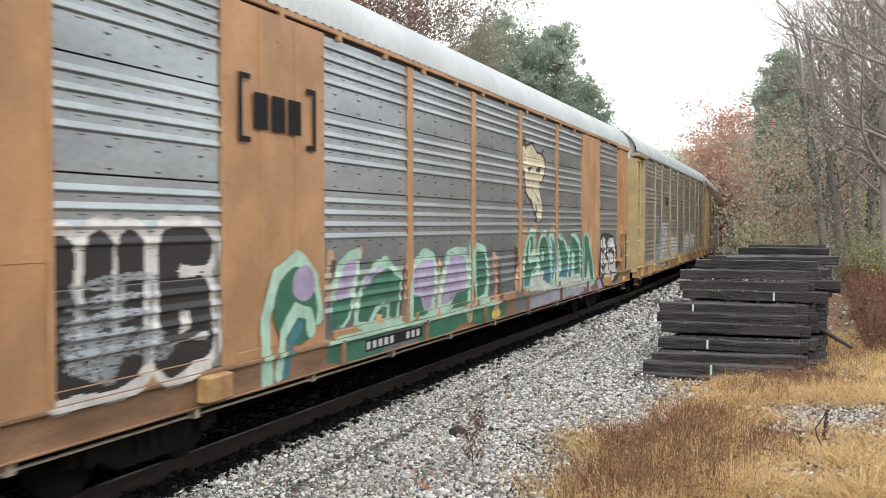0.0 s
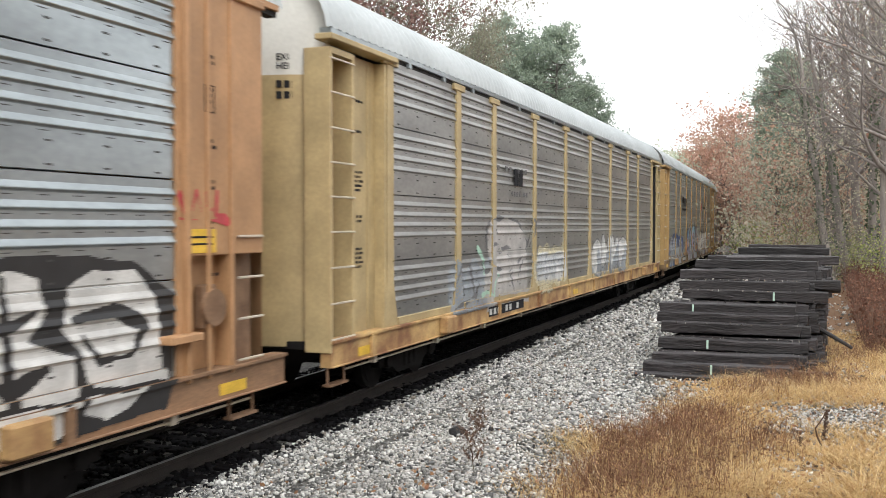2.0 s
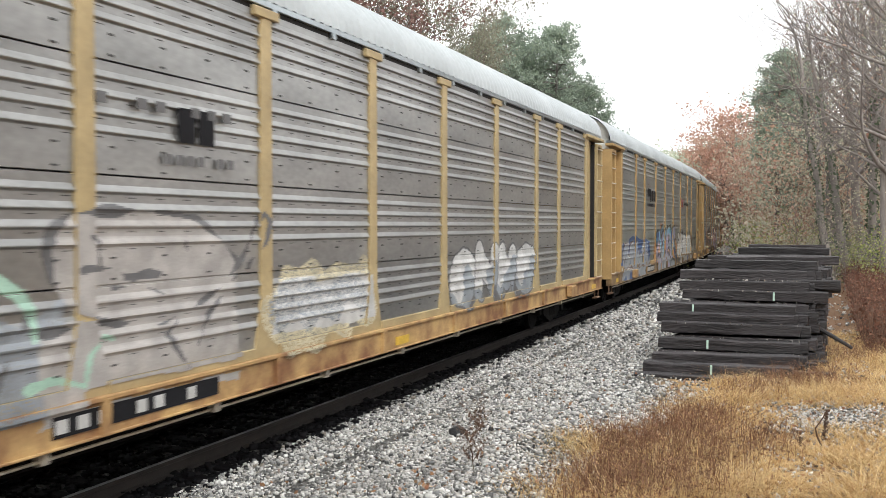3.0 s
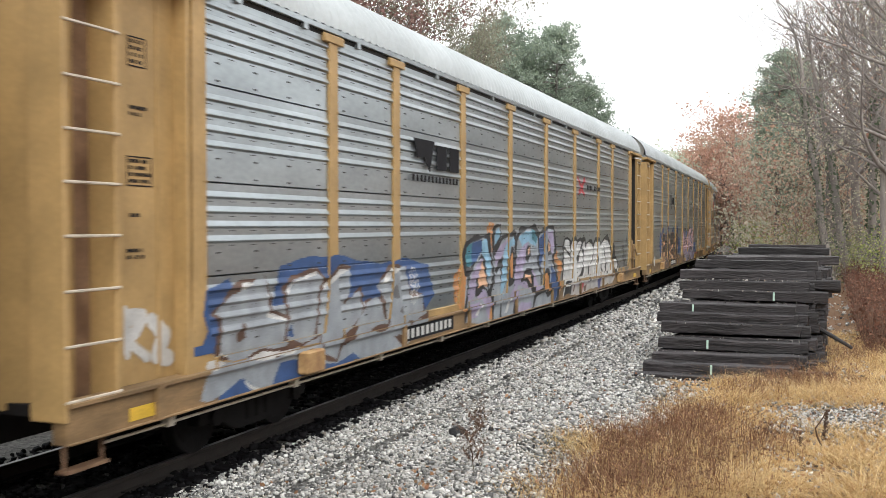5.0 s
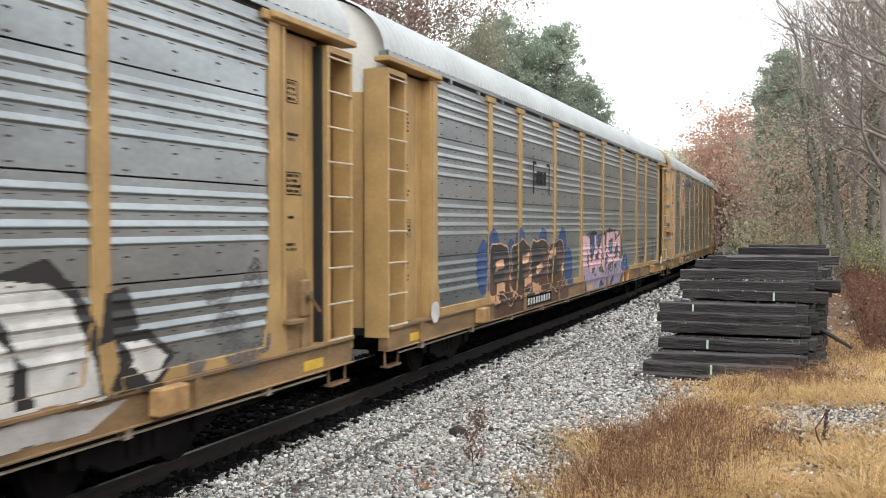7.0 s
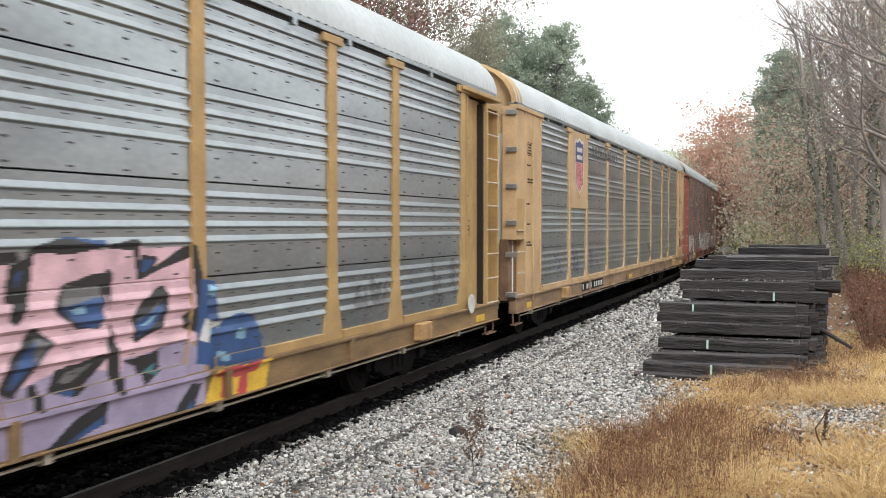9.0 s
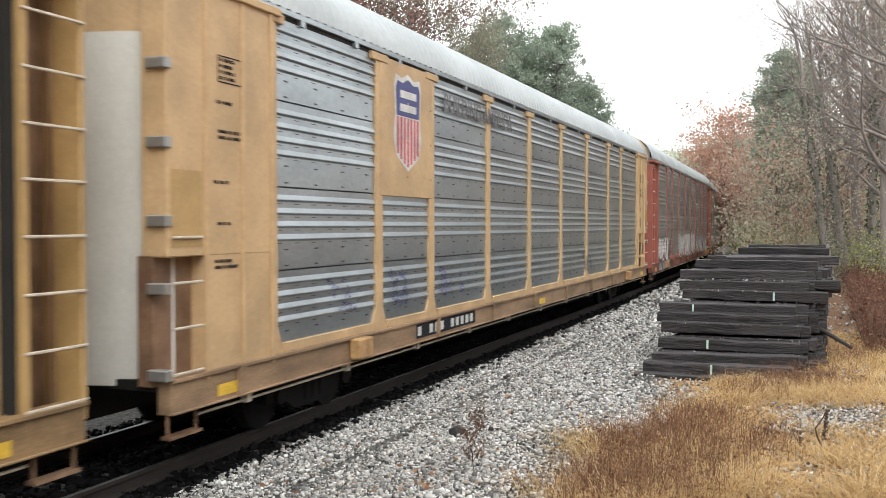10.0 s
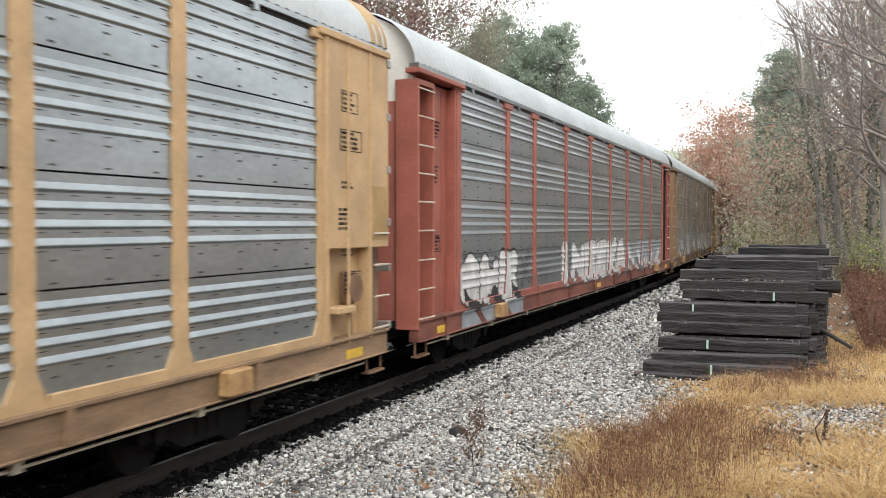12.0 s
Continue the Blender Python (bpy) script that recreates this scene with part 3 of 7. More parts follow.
def flat_end(car, sgn, spec):
    """Newer end: full-depth painted corner panel with short ladder and hand brake."""
    paint = M[spec["paint"]]
    inset = spec.get("rear_inset", 0.0) if sgn > 0 else 0.0
    e, deep = sgn * (CAR_L / 2 - inset), 1.9 - inset
    a, b = sorted((e, e - sgn * deep))
    def panel():
        bm = bmesh.new()
        add_box(bm, SIDE_X - 0.25, SIDE_X + 0.05, a, b, 2.25 if spec.get("low_ladder") else 1.0, 4.98, 0.012)
        return mesh_of("corner_panel", bm, paint)
    add("corner_panel", shared(("corner", spec["paint"], sgn, inset, bool(spec.get("low_ladder")), spec.get("brake")), panel), car)
    def piece(name, q0, q1, x1, mat, x0=SIDE_X - 0.3):
        c, d = sorted((e - sgn * q0, e - sgn * q1))
        add(name, shared((name, q0, sgn, inset, x1, mat.name), lambda: mesh_of(name, box(x0, x1, c, d, 1.0, 2.26), mat)), car)
    piece("ladder_recess", 0.0, 0.60, SIDE_X - 0.12, M["bay"])
    piece("lower_panel", 0.66, deep - 0.06, SIDE_X - 0.12 if spec.get("brake") == sgn else SIDE_X + 0.045, paint)
    piece("jamb", 0.60, 0.66, SIDE_X + 0.05, paint)
    piece("jamb", deep - 0.06, deep, SIDE_X + 0.05, paint)
    strip_mesh = shared(("cstrip", spec["paint"]), lambda: mesh_of("panel_rib", box(SIDE_X + 0.045, SIDE_X + 0.075, -0.028, 0.028, 1.0, 4.93, 0.006), paint))
    for q in (0.62, (deep + 0.66) / 2, deep - 0.04):
        add("panel_rib", strip_mesh, car, pose(0, e - sgn * q, 0))
    if spec.get("hinges"):
        hm = shared(("hinge", sgn), lambda: mesh_of("hinge", box(SIDE_X - 0.16, SIDE_X + 0.07, e - sgn * 0.06, e + sgn * 0.05, -0.055, 0.055, 0.01), M["steel_dull"]))
        for z in (1.12, 1.95, 2.6, 3.35, 4.1, 4.86):
            add("hinge", hm, car, pose(0, 0, z), "grey steel door hinge")
        c, d = sorted((e - sgn * 0.06, e - sgn * 0.55))
        add("warning_patch", mesh_of("warning_patch", box(SIDE_X + 0.05, SIDE_X + 0.056, c, d, 2.35, 3.1), M["yellow"]), car, None, "square yellow paint patch")
    ya, yb = sorted((e - sgn * 0.05, e - sgn * 0.52))
    me = shared(("frung", sgn, inset), lambda: mesh_of("rung", add_rod(bmesh.new(), (SIDE_X + 0.075, ya, 0), (SIDE_X + 0.075, yb, 0), 0.015, 6), M["rung"]))
    for z in (1.12, 1.56, 2.0, 2.44):
        add("rung", me, car, pose(0, 0, z))
    if spec.get("brake") == sgn:
        def brake():
            bm = bmesh.new()
            y = e - sgn * (1.1 - inset * 0.3)
            bmesh.ops.create_cone(bm, cap_ends=True, segments=20, radius1=0.19, radius2=0.19, depth=0.05, matrix=Matrix.Translation((SIDE_X + 0.06, y, 1.72)) @ Matrix.Rotation(radians(90), 4, "Y"))
            add_rod(bm, (SIDE_X - 0.1, y, 1.72), (SIDE_X + 0.06, y, 1.72), 0.05)
            add_box(bm, SIDE_X - 0.1, SIDE_X + 0.02, y - 0.12, y + 0.12, 1.5, 1.95, 0.02)
            add_rod(bm, (SIDE_X - 0.03, y, 1.5), (SIDE_X - 0.03, y + 0.05, 1.05), 0.03)
            return mesh_of("hand_brake", bm, M["bay"])
        add("hand_brake", brake(), car, None, "rusty hand brake wheel and housing")
        c, d = sorted((e - sgn * 1.25, e - sgn * 1.75))
        add("brake_step", mesh_of("brake_step", box(SIDE_X - 0.1, SIDE_X + 0.16, c, d, 1.42, 1.5, 0.01), paint), car)
    add("cap", shared(("fcap", spec["paint"], sgn), lambda: mesh_of("corner_cap", box(SIDE_X - 0.1, SIDE_X + 0.09, e - sgn * (deep + 0.15) if sgn > 0 else a, e if sgn > 0 else b + 0.15, 4.93, 5.02, 0.01), paint)), car).name = "corner_cap"
    step(car, e, sgn)
    stencils(car, SIDE_X + 0.052, a + 0.75 if sgn < 0 else a + 0.35, b - 0.45 if sgn < 0 else b - 0.8, spec.get("stencil", 0) + 7)


def build_car(spec):
    car = new("autorack_car")
    tagged(car, spec["label"], "rail car", group="cars of the freight train")
    paint, steel = M[spec["paint"]], M[spec.get("steel", "steel")]
    half = CAR_L / 2
    posts = spec.get("posts", POSTS)
    plates = spec.get("plates", ())
    edges = list(posts)
    # ribbed side sheets, bay by bay and tier by tier
    for ya, yb in zip(edges, edges[1:]):
        skip = [p for p in plates if abs(p[0] - ya) < 0.4 and p[2] < 1.2]
        for t in range(4):
            if skip or any(abs(p[0] - ya) < 0.4 and p[2] <= TIERS[t] + 0.05 for p in plates):
                continue
            add("side_panel", panel_mesh(yb - ya, t, steel), car, pose(SIDE_X - 0.02, ya - half, 0))
    for ya, yb, zlow in plates:
        bm = box(SIDE_X - 0.02, SIDE_X + 0.03, ya - half, yb - half, zlow, 4.96, 0.006)
        for q in (0.33, 0.67):
            y = ya - half + (yb - ya) * q
            if zlow < 1.2:
                add_box(bm, SIDE_X + 0.02, SIDE_X + 0.05, y - 0.03, y + 0.03, zlow, 4.9, 0.008)
        for y in (ya - half + 0.06, yb - half - 0.06, (ya + yb) / 2 - half):
            for z in np.arange(zlow + 0.3, 4.8, 0.55):
                add_box(bm, SIDE_X + 0.03, SIDE_X + 0.042, y - 0.02, y + 0.02, z - 0.015, z + 0.015)
        part("solid_panel", bm, paint, car, "painted steel panel")
    pm = shared(("post", spec["paint"], spec.get("feet", True)), lambda: post_mesh(paint, spec.get("feet", True), spec.get("feet", True), spec.get("flare", 1.72)))
    for y in posts:
        if any(p[0] - 0.3 < y < p[1] + 0.3 and p[2] < 1.2 for p in plates):
            continue
        add("post", pm, car, pose(0, y - half, 0))
    # kerb strip along the foot of the sheets
    for ya, yb in zip(edges, edges[1:]):
        w = round(yb - ya - 0.5, 2)
        add("foot_strip", shared(("kerb", spec["paint"], w), lambda: mesh_of("foot_strip", box(SIDE_X - 0.01, SIDE_X + 0.045, 0, w, 1.08, 1.19, 0.006), paint)), car, pose(0, ya - half + 0.25, 0))
    # side sill, deck, eave
    def sill():
        bm = bmesh.new()
        add_box(bm, SIDE_X - 0.12, SIDE_X + 0.05, -half + 0.05, half - 0.05, 0.735, 1.07, 0.01)
        add_box(bm, SIDE_X - 0.12, SIDE_X + 0.09, -half + 0.05, half - 0.05, 1.04, 1.082, 0.006)
        add_box(bm, SIDE_X - 0.12, SIDE_X + 0.08, -half + 0.05, half - 0.05, 0.73, 0.75, 0.004)
        for y in np.arange(-half + 1.2, half - 1, 2.85):
            add_box(bm, SIDE_X + 0.04, SIDE_X + 0.10, y - 0.05, y + 0.05, 0.74, 1.06)
        return mesh_of("side_sill", bm, M[spec.get("sill", spec["paint"] + "_sill")])
    add("side_sill", shared(("sill", spec.get("sill", spec["paint"])), sill), car)
    def deck():
        bm = bmesh.new()
        add_box(bm, -1.5, 1.4, -half + 0.05, half - 0.05, 0.95, 1.05)
        add_box(bm, -0.35, 0.35, -half + 0.1, half - 0.1, 0.55, 0.95)
        add_box(bm, -1.57, -1.4, -half + 0.05, half - 0.05, 0.735, 1.07)
        for y in (-3.2, 2.4, 5.2):
            add_box(bm, 0.4, 1.2, y - 0.5, y + 0.5, 0.6, 0.93)
        return mesh_of("underframe", bm, M["under"])
    add("underframe", shared("deck", deck), car, None, "grimy black underframe")
    def pipe():
        bm = bmesh.new()
        add_rod(bm, (1.46, -half + 0.6, 0.64), (1.46, half - 0.6, 0.64), 0.016, 6)
        for y in np.arange(-half + 1.5, half - 1, 2.4):
            add_box(bm, 1.42, 1.5, y - 0.05, y + 0.05, 0.61, 0.74)
        return mesh_of("train_pipe", bm, M["rung"])
    add("train_pipe", shared("pipe", pipe), car, None, "thin pale pipe below the sill")
    def eave():
        bm = bmesh.new()
        add_box(bm, SIDE_X - 0.14, SIDE_X - 0.01, -half + 0.1, half - 0.1, 4.94, 5.0, mi=1)
        add_box(bm, SIDE_X - 0.14, SIDE_X + 0.03, -half + 0.1, half - 0.1, 5.0, 5.075, 0.008, mi=0)
        for y in np.arange(-half + 1.2, half - 1, 1.43):
            add_box(bm, SIDE_X - 0.02, SIDE_X + 0.035, y - 0.05, y + 0.05, 4.93, 5.01, mi=0)
        return mesh_of("eave", bm, [M[spec["eave"]] if "eave" in spec else M["steel"], M["gap"]])
    add("eave", shared(("eave", spec.get("eave", "")), eave), car)
    add("roof", shared("roof", roof_mesh), car, None, "white ribbed steel roof")
    def far_side():
        bm = bmesh.new()
        pts = [(-1.50, 1.08)]
        for z in np.arange(1.3, 4.9, 0.16):
            pts += [(-1.50, z - 0.05), (-1.545, z), (-1.50, z + 0.05)]
        add_prism(bm, pts + [(-1.50, 5.06), (-1.46, 5.06), (-1.46, 1.08)], "y", -half + 0.1, half - 0.1)
        return mesh_of("far_side_wall", bm, steel)
    add("far_side_wall", shared(("far", steel.name), far_side), car)
    upper = M[spec.get("upper", "white")]
    ew = shared(("endwall", spec.get("door_paint", spec["paint"]), upper.name, spec.get("split", 4.5)), lambda: end_wall_mesh(M[spec.get("door_paint", spec["paint"])], upper, spec.get("split", 4.5)))
    add("end_door", ew, car, pose(0, -half + 0.30, 0))
    add("end_door", ew, car, pose(0, half - 0.30, 0, 0, 0, 180))
    if "caps" in spec:
        cm = shared(("cap", spec["caps"]), lambda: roof_cap_mesh(M[spec["caps"]]))
        add("roof_cap", cm, car, pose(0, -half - 0.02, 0))
        add("roof_cap", cm, car, pose(0, half + 0.02, 0, 0, 0, 180))
    for sgn, kind in ((-1, spec["front"]), (1, spec["rear"])):
        (open_end if kind == "open" else flat_end)(car, sgn, spec)
    cp = shared("coupler", coupler_mesh)
    add("coupler", cp, car, pose(0, -half - 0.0, 0))
    add("coupler", cp, car, pose(0, half + 0.0, 0, 0, 0, 180))
    for y in (-10.06, 10.06):
        tr = add("truck", shared("truck", truck_mesh), car, pose(0, y, 0), "black cast truck with two axles")
        for w in (-0.87, 0.87):
            WHEELS.append((add("wheelset", shared("wheelset", wheelset_mesh), tr, wheel_pose(w, 0)), w))
    return car


WHEELS = []
CARS = []
SPECS = [
    dict(paint="tan", front="flat", rear="flat", brake=1, rear_inset=0.5, posts=(1.61, 4.3, 6.5, 9.25, 12.13, 15.06, 18.08, 20.7, 22.85, 25.6), low_ladder=True, eave="tan",
         plates=((4.3, 6.5, 1.06), (20.7, 22.85, 1.06)), feet=False, stencil=1,
         label="tan-orange autorack freight car with grey ribbed sides and green graffiti"),
    dict(paint="pale", steel="steel_dull", front="open", rear="open", stencil=2, sill="rusty", label="pale yellow autorack freight car, dull ribbed sides, white graffiti"),
    dict(paint="yellow", front="open", rear="open", brake=1, stencil=3, label="deep yellow autorack freight car with bright ribbed sides and blue graffiti"),
    dict(paint="yellow", front="open", rear="open", stencil=4, label="deep yellow autorack freight car with pink and dark graffiti"),
    dict(paint="peach", flare=1.36, front="flat", rear="flat", brake=1, caps="yellow", upper="peach", door_paint="white", split=4.45, hinges=True, plates=((4.78, 6.75, 2.98),), stencil=5, low_ladder=True,
         label="peach autorack freight car with a shield emblem and ribbed sides"),
    dict(paint="red", front="open", rear="open", stencil=6, label="faded red autorack freight car with grey ribbed sides"),
    dict(paint="brown", steel="steel_dull", front="open", rear="open", stencil=7, label="brown autorack freight car with dull grey ribbed sides"),
    dict(paint="peach", front="flat", rear="flat", brake=1, stencil=8, low_ladder=True, label="peach autorack freight car far down the train"),
    dict(paint="yellow", front="open", rear="open", stencil=9, label="yellow autorack freight car at the far bend"),
]
M["rusty"] = material("rust_streaked_yellow_paint", (0.50, 0.33, 0.14), 0.65, 0, 0.3, 2.2, 0.1, 40, tint=(0.20, 0.09, 0.04), speck=0.15)
for sp in SPECS:
    CARS.append(build_car(sp))


# ---- painted writing and emblems on the cars ----
GLYPH = {
    "A": [[(0, 0), (0.35, 1), (0.65, 1), (1, 0)], [(0.2, 0.38), (0.8, 0.38)]],
    "B": [[(0.1, 0), (0.1, 1), (0.75, 0.95), (0.85, 0.72), (0.3, 0.52), (0.95, 0.4), (0.9, 0.08), (0.1, 0)]],
    "D": [[(0.1, 0), (0.1, 1), (0.7, 0.9), (0.95, 0.5), (0.7, 0.1), (0.1, 0)]],
    "E": [[(0.95, 1), (0.1, 1), (0.1, 0), (0.95, 0)], [(0.1, 0.52), (0.8, 0.52)]],
    "G": [[(0.95, 0.85), (0.5, 1), (0.08, 0.6), (0.15, 0.15), (0.6, 0), (0.95, 0.3), (0.55, 0.42)]],
    "H": [[(0.1, 0), (0.1, 1)], [(0.9, 0), (0.9, 1)], [(0.1, 0.5), (0.9, 0.5)]],
    "I": [[(0.5, 0), (0.5, 1)]],
    "K": [[(0.1, 0), (0.1, 1)], [(0.95, 1), (0.15, 0.45), (0.95, 0)]],
    "M": [[(0, 0), (0.15, 1), (0.5, 0.35), (0.85, 1), (1, 0)]],
    "N": [[(0.05, 0), (0.1, 1), (0.9, 0.05), (0.95, 1)]],
    "O": [[(0.5, 1), (0.1, 0.75), (0.08, 0.25), (0.5, 0), (0.92, 0.25), (0.9, 0.75), (0.5, 1)]],
    "R": [[(0.1, 0), (0.1, 1), (0.8, 0.95), (0.85, 0.6), (0.2, 0.48), (0.95, 0)]],
    "S": [[(0.95, 0.85), (0.5, 1), (0.1, 0.8), (0.3, 0.55), (0.85, 0.42), (0.8, 0.1), (0.35, 0), (0.05, 0.15)]],
    "T": [[(0, 1), (1, 1)], [(0.5, 1), (0.5, 0)]],
    "U": [[(0.08, 1), (0.12, 0.2), (0.5, 0), (0.88, 0.2), (0.92, 1)]],
    "Y": [[(0.02, 1), (0.5, 0.5), (0.98, 1)], [(0.5, 0.5), (0.5, 0)]],
}
SPRAY = {}
for nm, col in (("black", (0.02, 0.02, 0.022)), ("white", (0.60, 0.60, 0.585)), ("cream", (0.66, 0.6, 0.42)), ("green", (0.03, 0.15, 0.09)), ("mint", (0.40, 0.62, 0.50)),
                ("teal", (0.05, 0.20, 0.25)), ("blue", (0.03, 0.08, 0.22)), ("sky", (0.25, 0.45, 0.60)), ("lilac", (0.36, 0.31, 0.45)), ("silver", (0.30, 0.33, 0.36)),
                ("orange", (0.60, 0.27, 0.09)), ("pink", (0.70, 0.46, 0.52)), ("brown", (0.10, 0.05, 0.03)), ("red", (0.5, 0.06, 0.07)), ("peach", (0.68, 0.40, 0.24)),
                ("pale", (0.44, 0.42, 0.40)), ("navy", (0.05, 0.06, 0.20)), ("yellow", (0.72, 0.46, 0.05)), ("grey", (0.14, 0.14, 0.145))):
    SPRAY[nm] = material("spray_" + nm, col, 0.5, 0, 0.3, 3.5, speck=0.12)
SPRAY_ORDER = list(SPRAY)


class Canvas:
    """A raster of paint on a car's side, in metres along (u) and up (z)."""

    def __init__(self, u0, u1, z0, z1, du=0.02, dz=0.016, seed=1):
        self.u = np.arange(u0, u1, du)
        self.z = np.arange(z0, z1, dz)
        self.du, self.dz = du, dz
        self.a = np.full((len(self.z), len(self.u)), -1)
        self.U, self.Z = np.meshgrid(self.u + du / 2, self.z + dz / 2)
        rng = np.random.RandomState(seed)
        k = rng.uniform(-9, 9, (6, 2))
        ph = rng.uniform(0, 6.28, 6)
        self.wob = sum(np.sin(self.U * k[i, 0] + self.Z * k[i, 1] + ph[i]) for i in range(6)) * 0.012
        self.fine = rng.uniform(0, 1, self.a.shape)

    def dist(self, lines):
        d = np.full(self.U.shape, 9.0)
        for ln in lines:
            for (x0, y0), (x1, y1) in zip(ln, ln[1:]):
                dx, dy = x1 - x0, y1 - y0
                t = np.clip(((self.U - x0) * dx + (self.Z - y0) * dy) / (dx * dx + dy * dy + 1e-9), 0, 1)
                d = np.minimum(d, np.hypot(self.U - x0 - t * dx, self.Z - y0 - t * dy))
        return d + self.wob

    def fill(self, mask, colour):
        self.a[mask] = SPRAY_ORDER.index(colour)

    def stroke(self, lines, w, colour):
        self.fill(self.dist(lines) < w, colour)

    def inside(self, pts):
        """Even-odd test of the raster against a closed outline with a slightly unsteady edge."""
        u, z = self.U + self.wob * 0.5, self.Z + self.wob * 0.5
        m = np.zeros(u.shape, bool)
        for (x0, y0), (x1, y1) in zip(pts, pts[1:] + pts[:1]):
            if y0 != y1:
                m ^= ((y0 > z) != (y1 > z)) & (u < x0 + (z - y0) * (x1 - x0) / (y1 - y0))
        return m

    def poly(self, pts, colour):
        self.fill(self.inside(pts), colour)

    def piece(self, pts, colour, rim, w):
        """A filled letter shape with a sprayed outline."""
        self.fill(self.inside(pts), colour)
        self.stroke([pts + pts[:1]], w, rim)

    def mist(self, lines, w, colour, share=0.5):
        """Thin overspray: ragged and broken."""
        d = self.dist(lines) + self.wob * 3
        self.fill((d < w) & (self.fine < share), colour)

    def blob(self, u, z, ru, rz, colour, power=2.0):
        self.fill((np.abs((self.U - u) / ru) ** power + np.abs((self.Z - z) / rz) ** power + self.wob * 4) < 1, colour)

    def word(self, text, u0, u1, z0, z1, w, fills, line, halo=None, rim=0.045, glow=0.16, lean=0.0, seed=0, shade=None):
        """Fat piece lettering: halo, outline, then bands of fill colour."""
        rng = np.random.RandomState(seed)
        n = len(text)
        cw = (u1 - u0) / n
        ds = []
        for i, ch in enumerate(text):
            sc, dz = rng.uniform(0.86, 1.04), rng.uniform(-0.03, 0.05)
            ls = []
            for ln in GLYPH[ch]:
                ls.append([(u0 + cw * (i + 0.10 + 0.80 * x) + lean * (y - 0.5), z0 + w + dz + (z1 - z0 - 2 * w) * y * sc + 0.04 * math.sin(5 * x + i)) for x, y in ln])
            ds.append(self.dist(ls))
        if halo:
            for d in ds:
                self.fill(d < w + rim + glow, halo)
        if shade:
            for d in ds:
                sh = np.roll(np.roll(d, 5, axis=1), -5, axis=0)
                self.fill(sh < w + rim, shade)
        for i, d in enumerate(ds):
            self.fill(d < w + rim, line)
            inner = d < w
            band = (self.Z - z0) / (z1 - z0) + 0.3 * np.sin(self.U * 3.1 + i * 2 + self.Z * 2.5) + self.wob * 6
            for j, c in enumerate(fills):
                self.fill(inner & (band > j / len(fills) - 0.05), c)


def surface_x(u, z, spec):
    posts, plates = spec.get("posts", POSTS), spec.get("plates", ())
    if z < 1.04:
        return SIDE_X + 0.052
    if z < 1.085:
        return SIDE_X + 0.092
    for pa, pb, zl in plates:
        if pa < u < pb and z > zl:
            return SIDE_X + 0.052
    for p in posts:
        half = 0.1
        if spec.get("feet", True):
            half = 0.26 if z < 1.12 else (0.25 - (z - 1.12) / 0.6 * 0.132 if z < 1.72 else 0.118)
        if abs(u - p) < half:
            return SIDE_X + 0.025
    if z < 1.195:
        for pa, pb in zip(posts, posts[1:]):
            if pa + 0.25 < u < pb - 0.25:
                return SIDE_X + 0.047
    if u < posts[0] or u > posts[-1]:
        return SIDE_X + 0.053 if spec["front"] == "flat" else SIDE_X - 0.126
    return None


def apply_canvas(car, spec, cv, label, name="graffiti"):
    verts, faces, mats = [], [], []
    used = sorted(set(cv.a.ravel()) - {-1})
    half = CAR_L / 2
    for r in range(len(cv.z)):
        row = cv.a[r]
        if row.max() < 0:
            continue
        z0, z1 = cv.z[r], cv.z[r] + cv.dz + 0.001
        depth = [None if c < 0 else surface_x(uu + cv.du / 2, (z0 + z1) / 2, spec) or -1.0 for uu, c in zip(cv.u, row)]
        xa, xb = SIDE_X - 0.02 + profile_x(z0), SIDE_X - 0.02 + profile_x(z1)
        i = 0
        while i < len(row):
            if row[i] < 0:
                i += 1
                continue
            j = i
            while j + 1 < len(row) and row[j + 1] == row[i] and depth[j + 1] == depth[i]:
                j += 1
            lo, hi = (xa, xb) if depth[i] == -1.0 else (depth[i], depth[i])
            ua, ub = cv.u[i] - half, cv.u[j] + cv.du - half
            b = len(verts)
            verts += [(lo + 0.004, ua, z0), (lo + 0.004, ub, z0), (hi + 0.004, ub, z1), (hi + 0.004, ua, z1)]
            faces.append((b, b + 1, b + 2, b + 3))
            mats.append(used.index(row[i]))
            i = j + 1
    me = raw_mesh(name, verts, faces, [SPRAY[SPRAY_ORDER[c]] for c in used], mats)
    ob = add(name, me, car, None, label)
    if name == "spray_tag":
        tagged(ob, kind="stuff")


def bars(car, u0, u1, z0, z1, x, mat, seed, n=6, plate=None, slant=0.0):
    """Lettering that is kept as plain bars, on its dark plate if it has one."""
    half = CAR_L / 2
    if plate is not None:
        part("number_plate", box(x - 0.004, x + 0.004, u0 - half, u1 - half, z0, z1), plate, car, "dark lettering plate on the sill")
        x += 0.004
        m = 0.18 * (z1 - z0)
        u0, u1, z0, z1 = u0 + m, u1 - m, z0 + m, z1 - m
    rng = random.Random(seed)
    w = (u1 - u0) / n
    me = mesh_of("lettering_bar", box(x, x + 0.005, 0, (0.78 if n < 5 else 0.55) * w, z0, z1), mat)
    for i in range(n):
        if n > 4 and rng.random() < 0.12:
            continue
        add("lettering_bar", me, car, pose(0, u0 - half + i * w, 0))


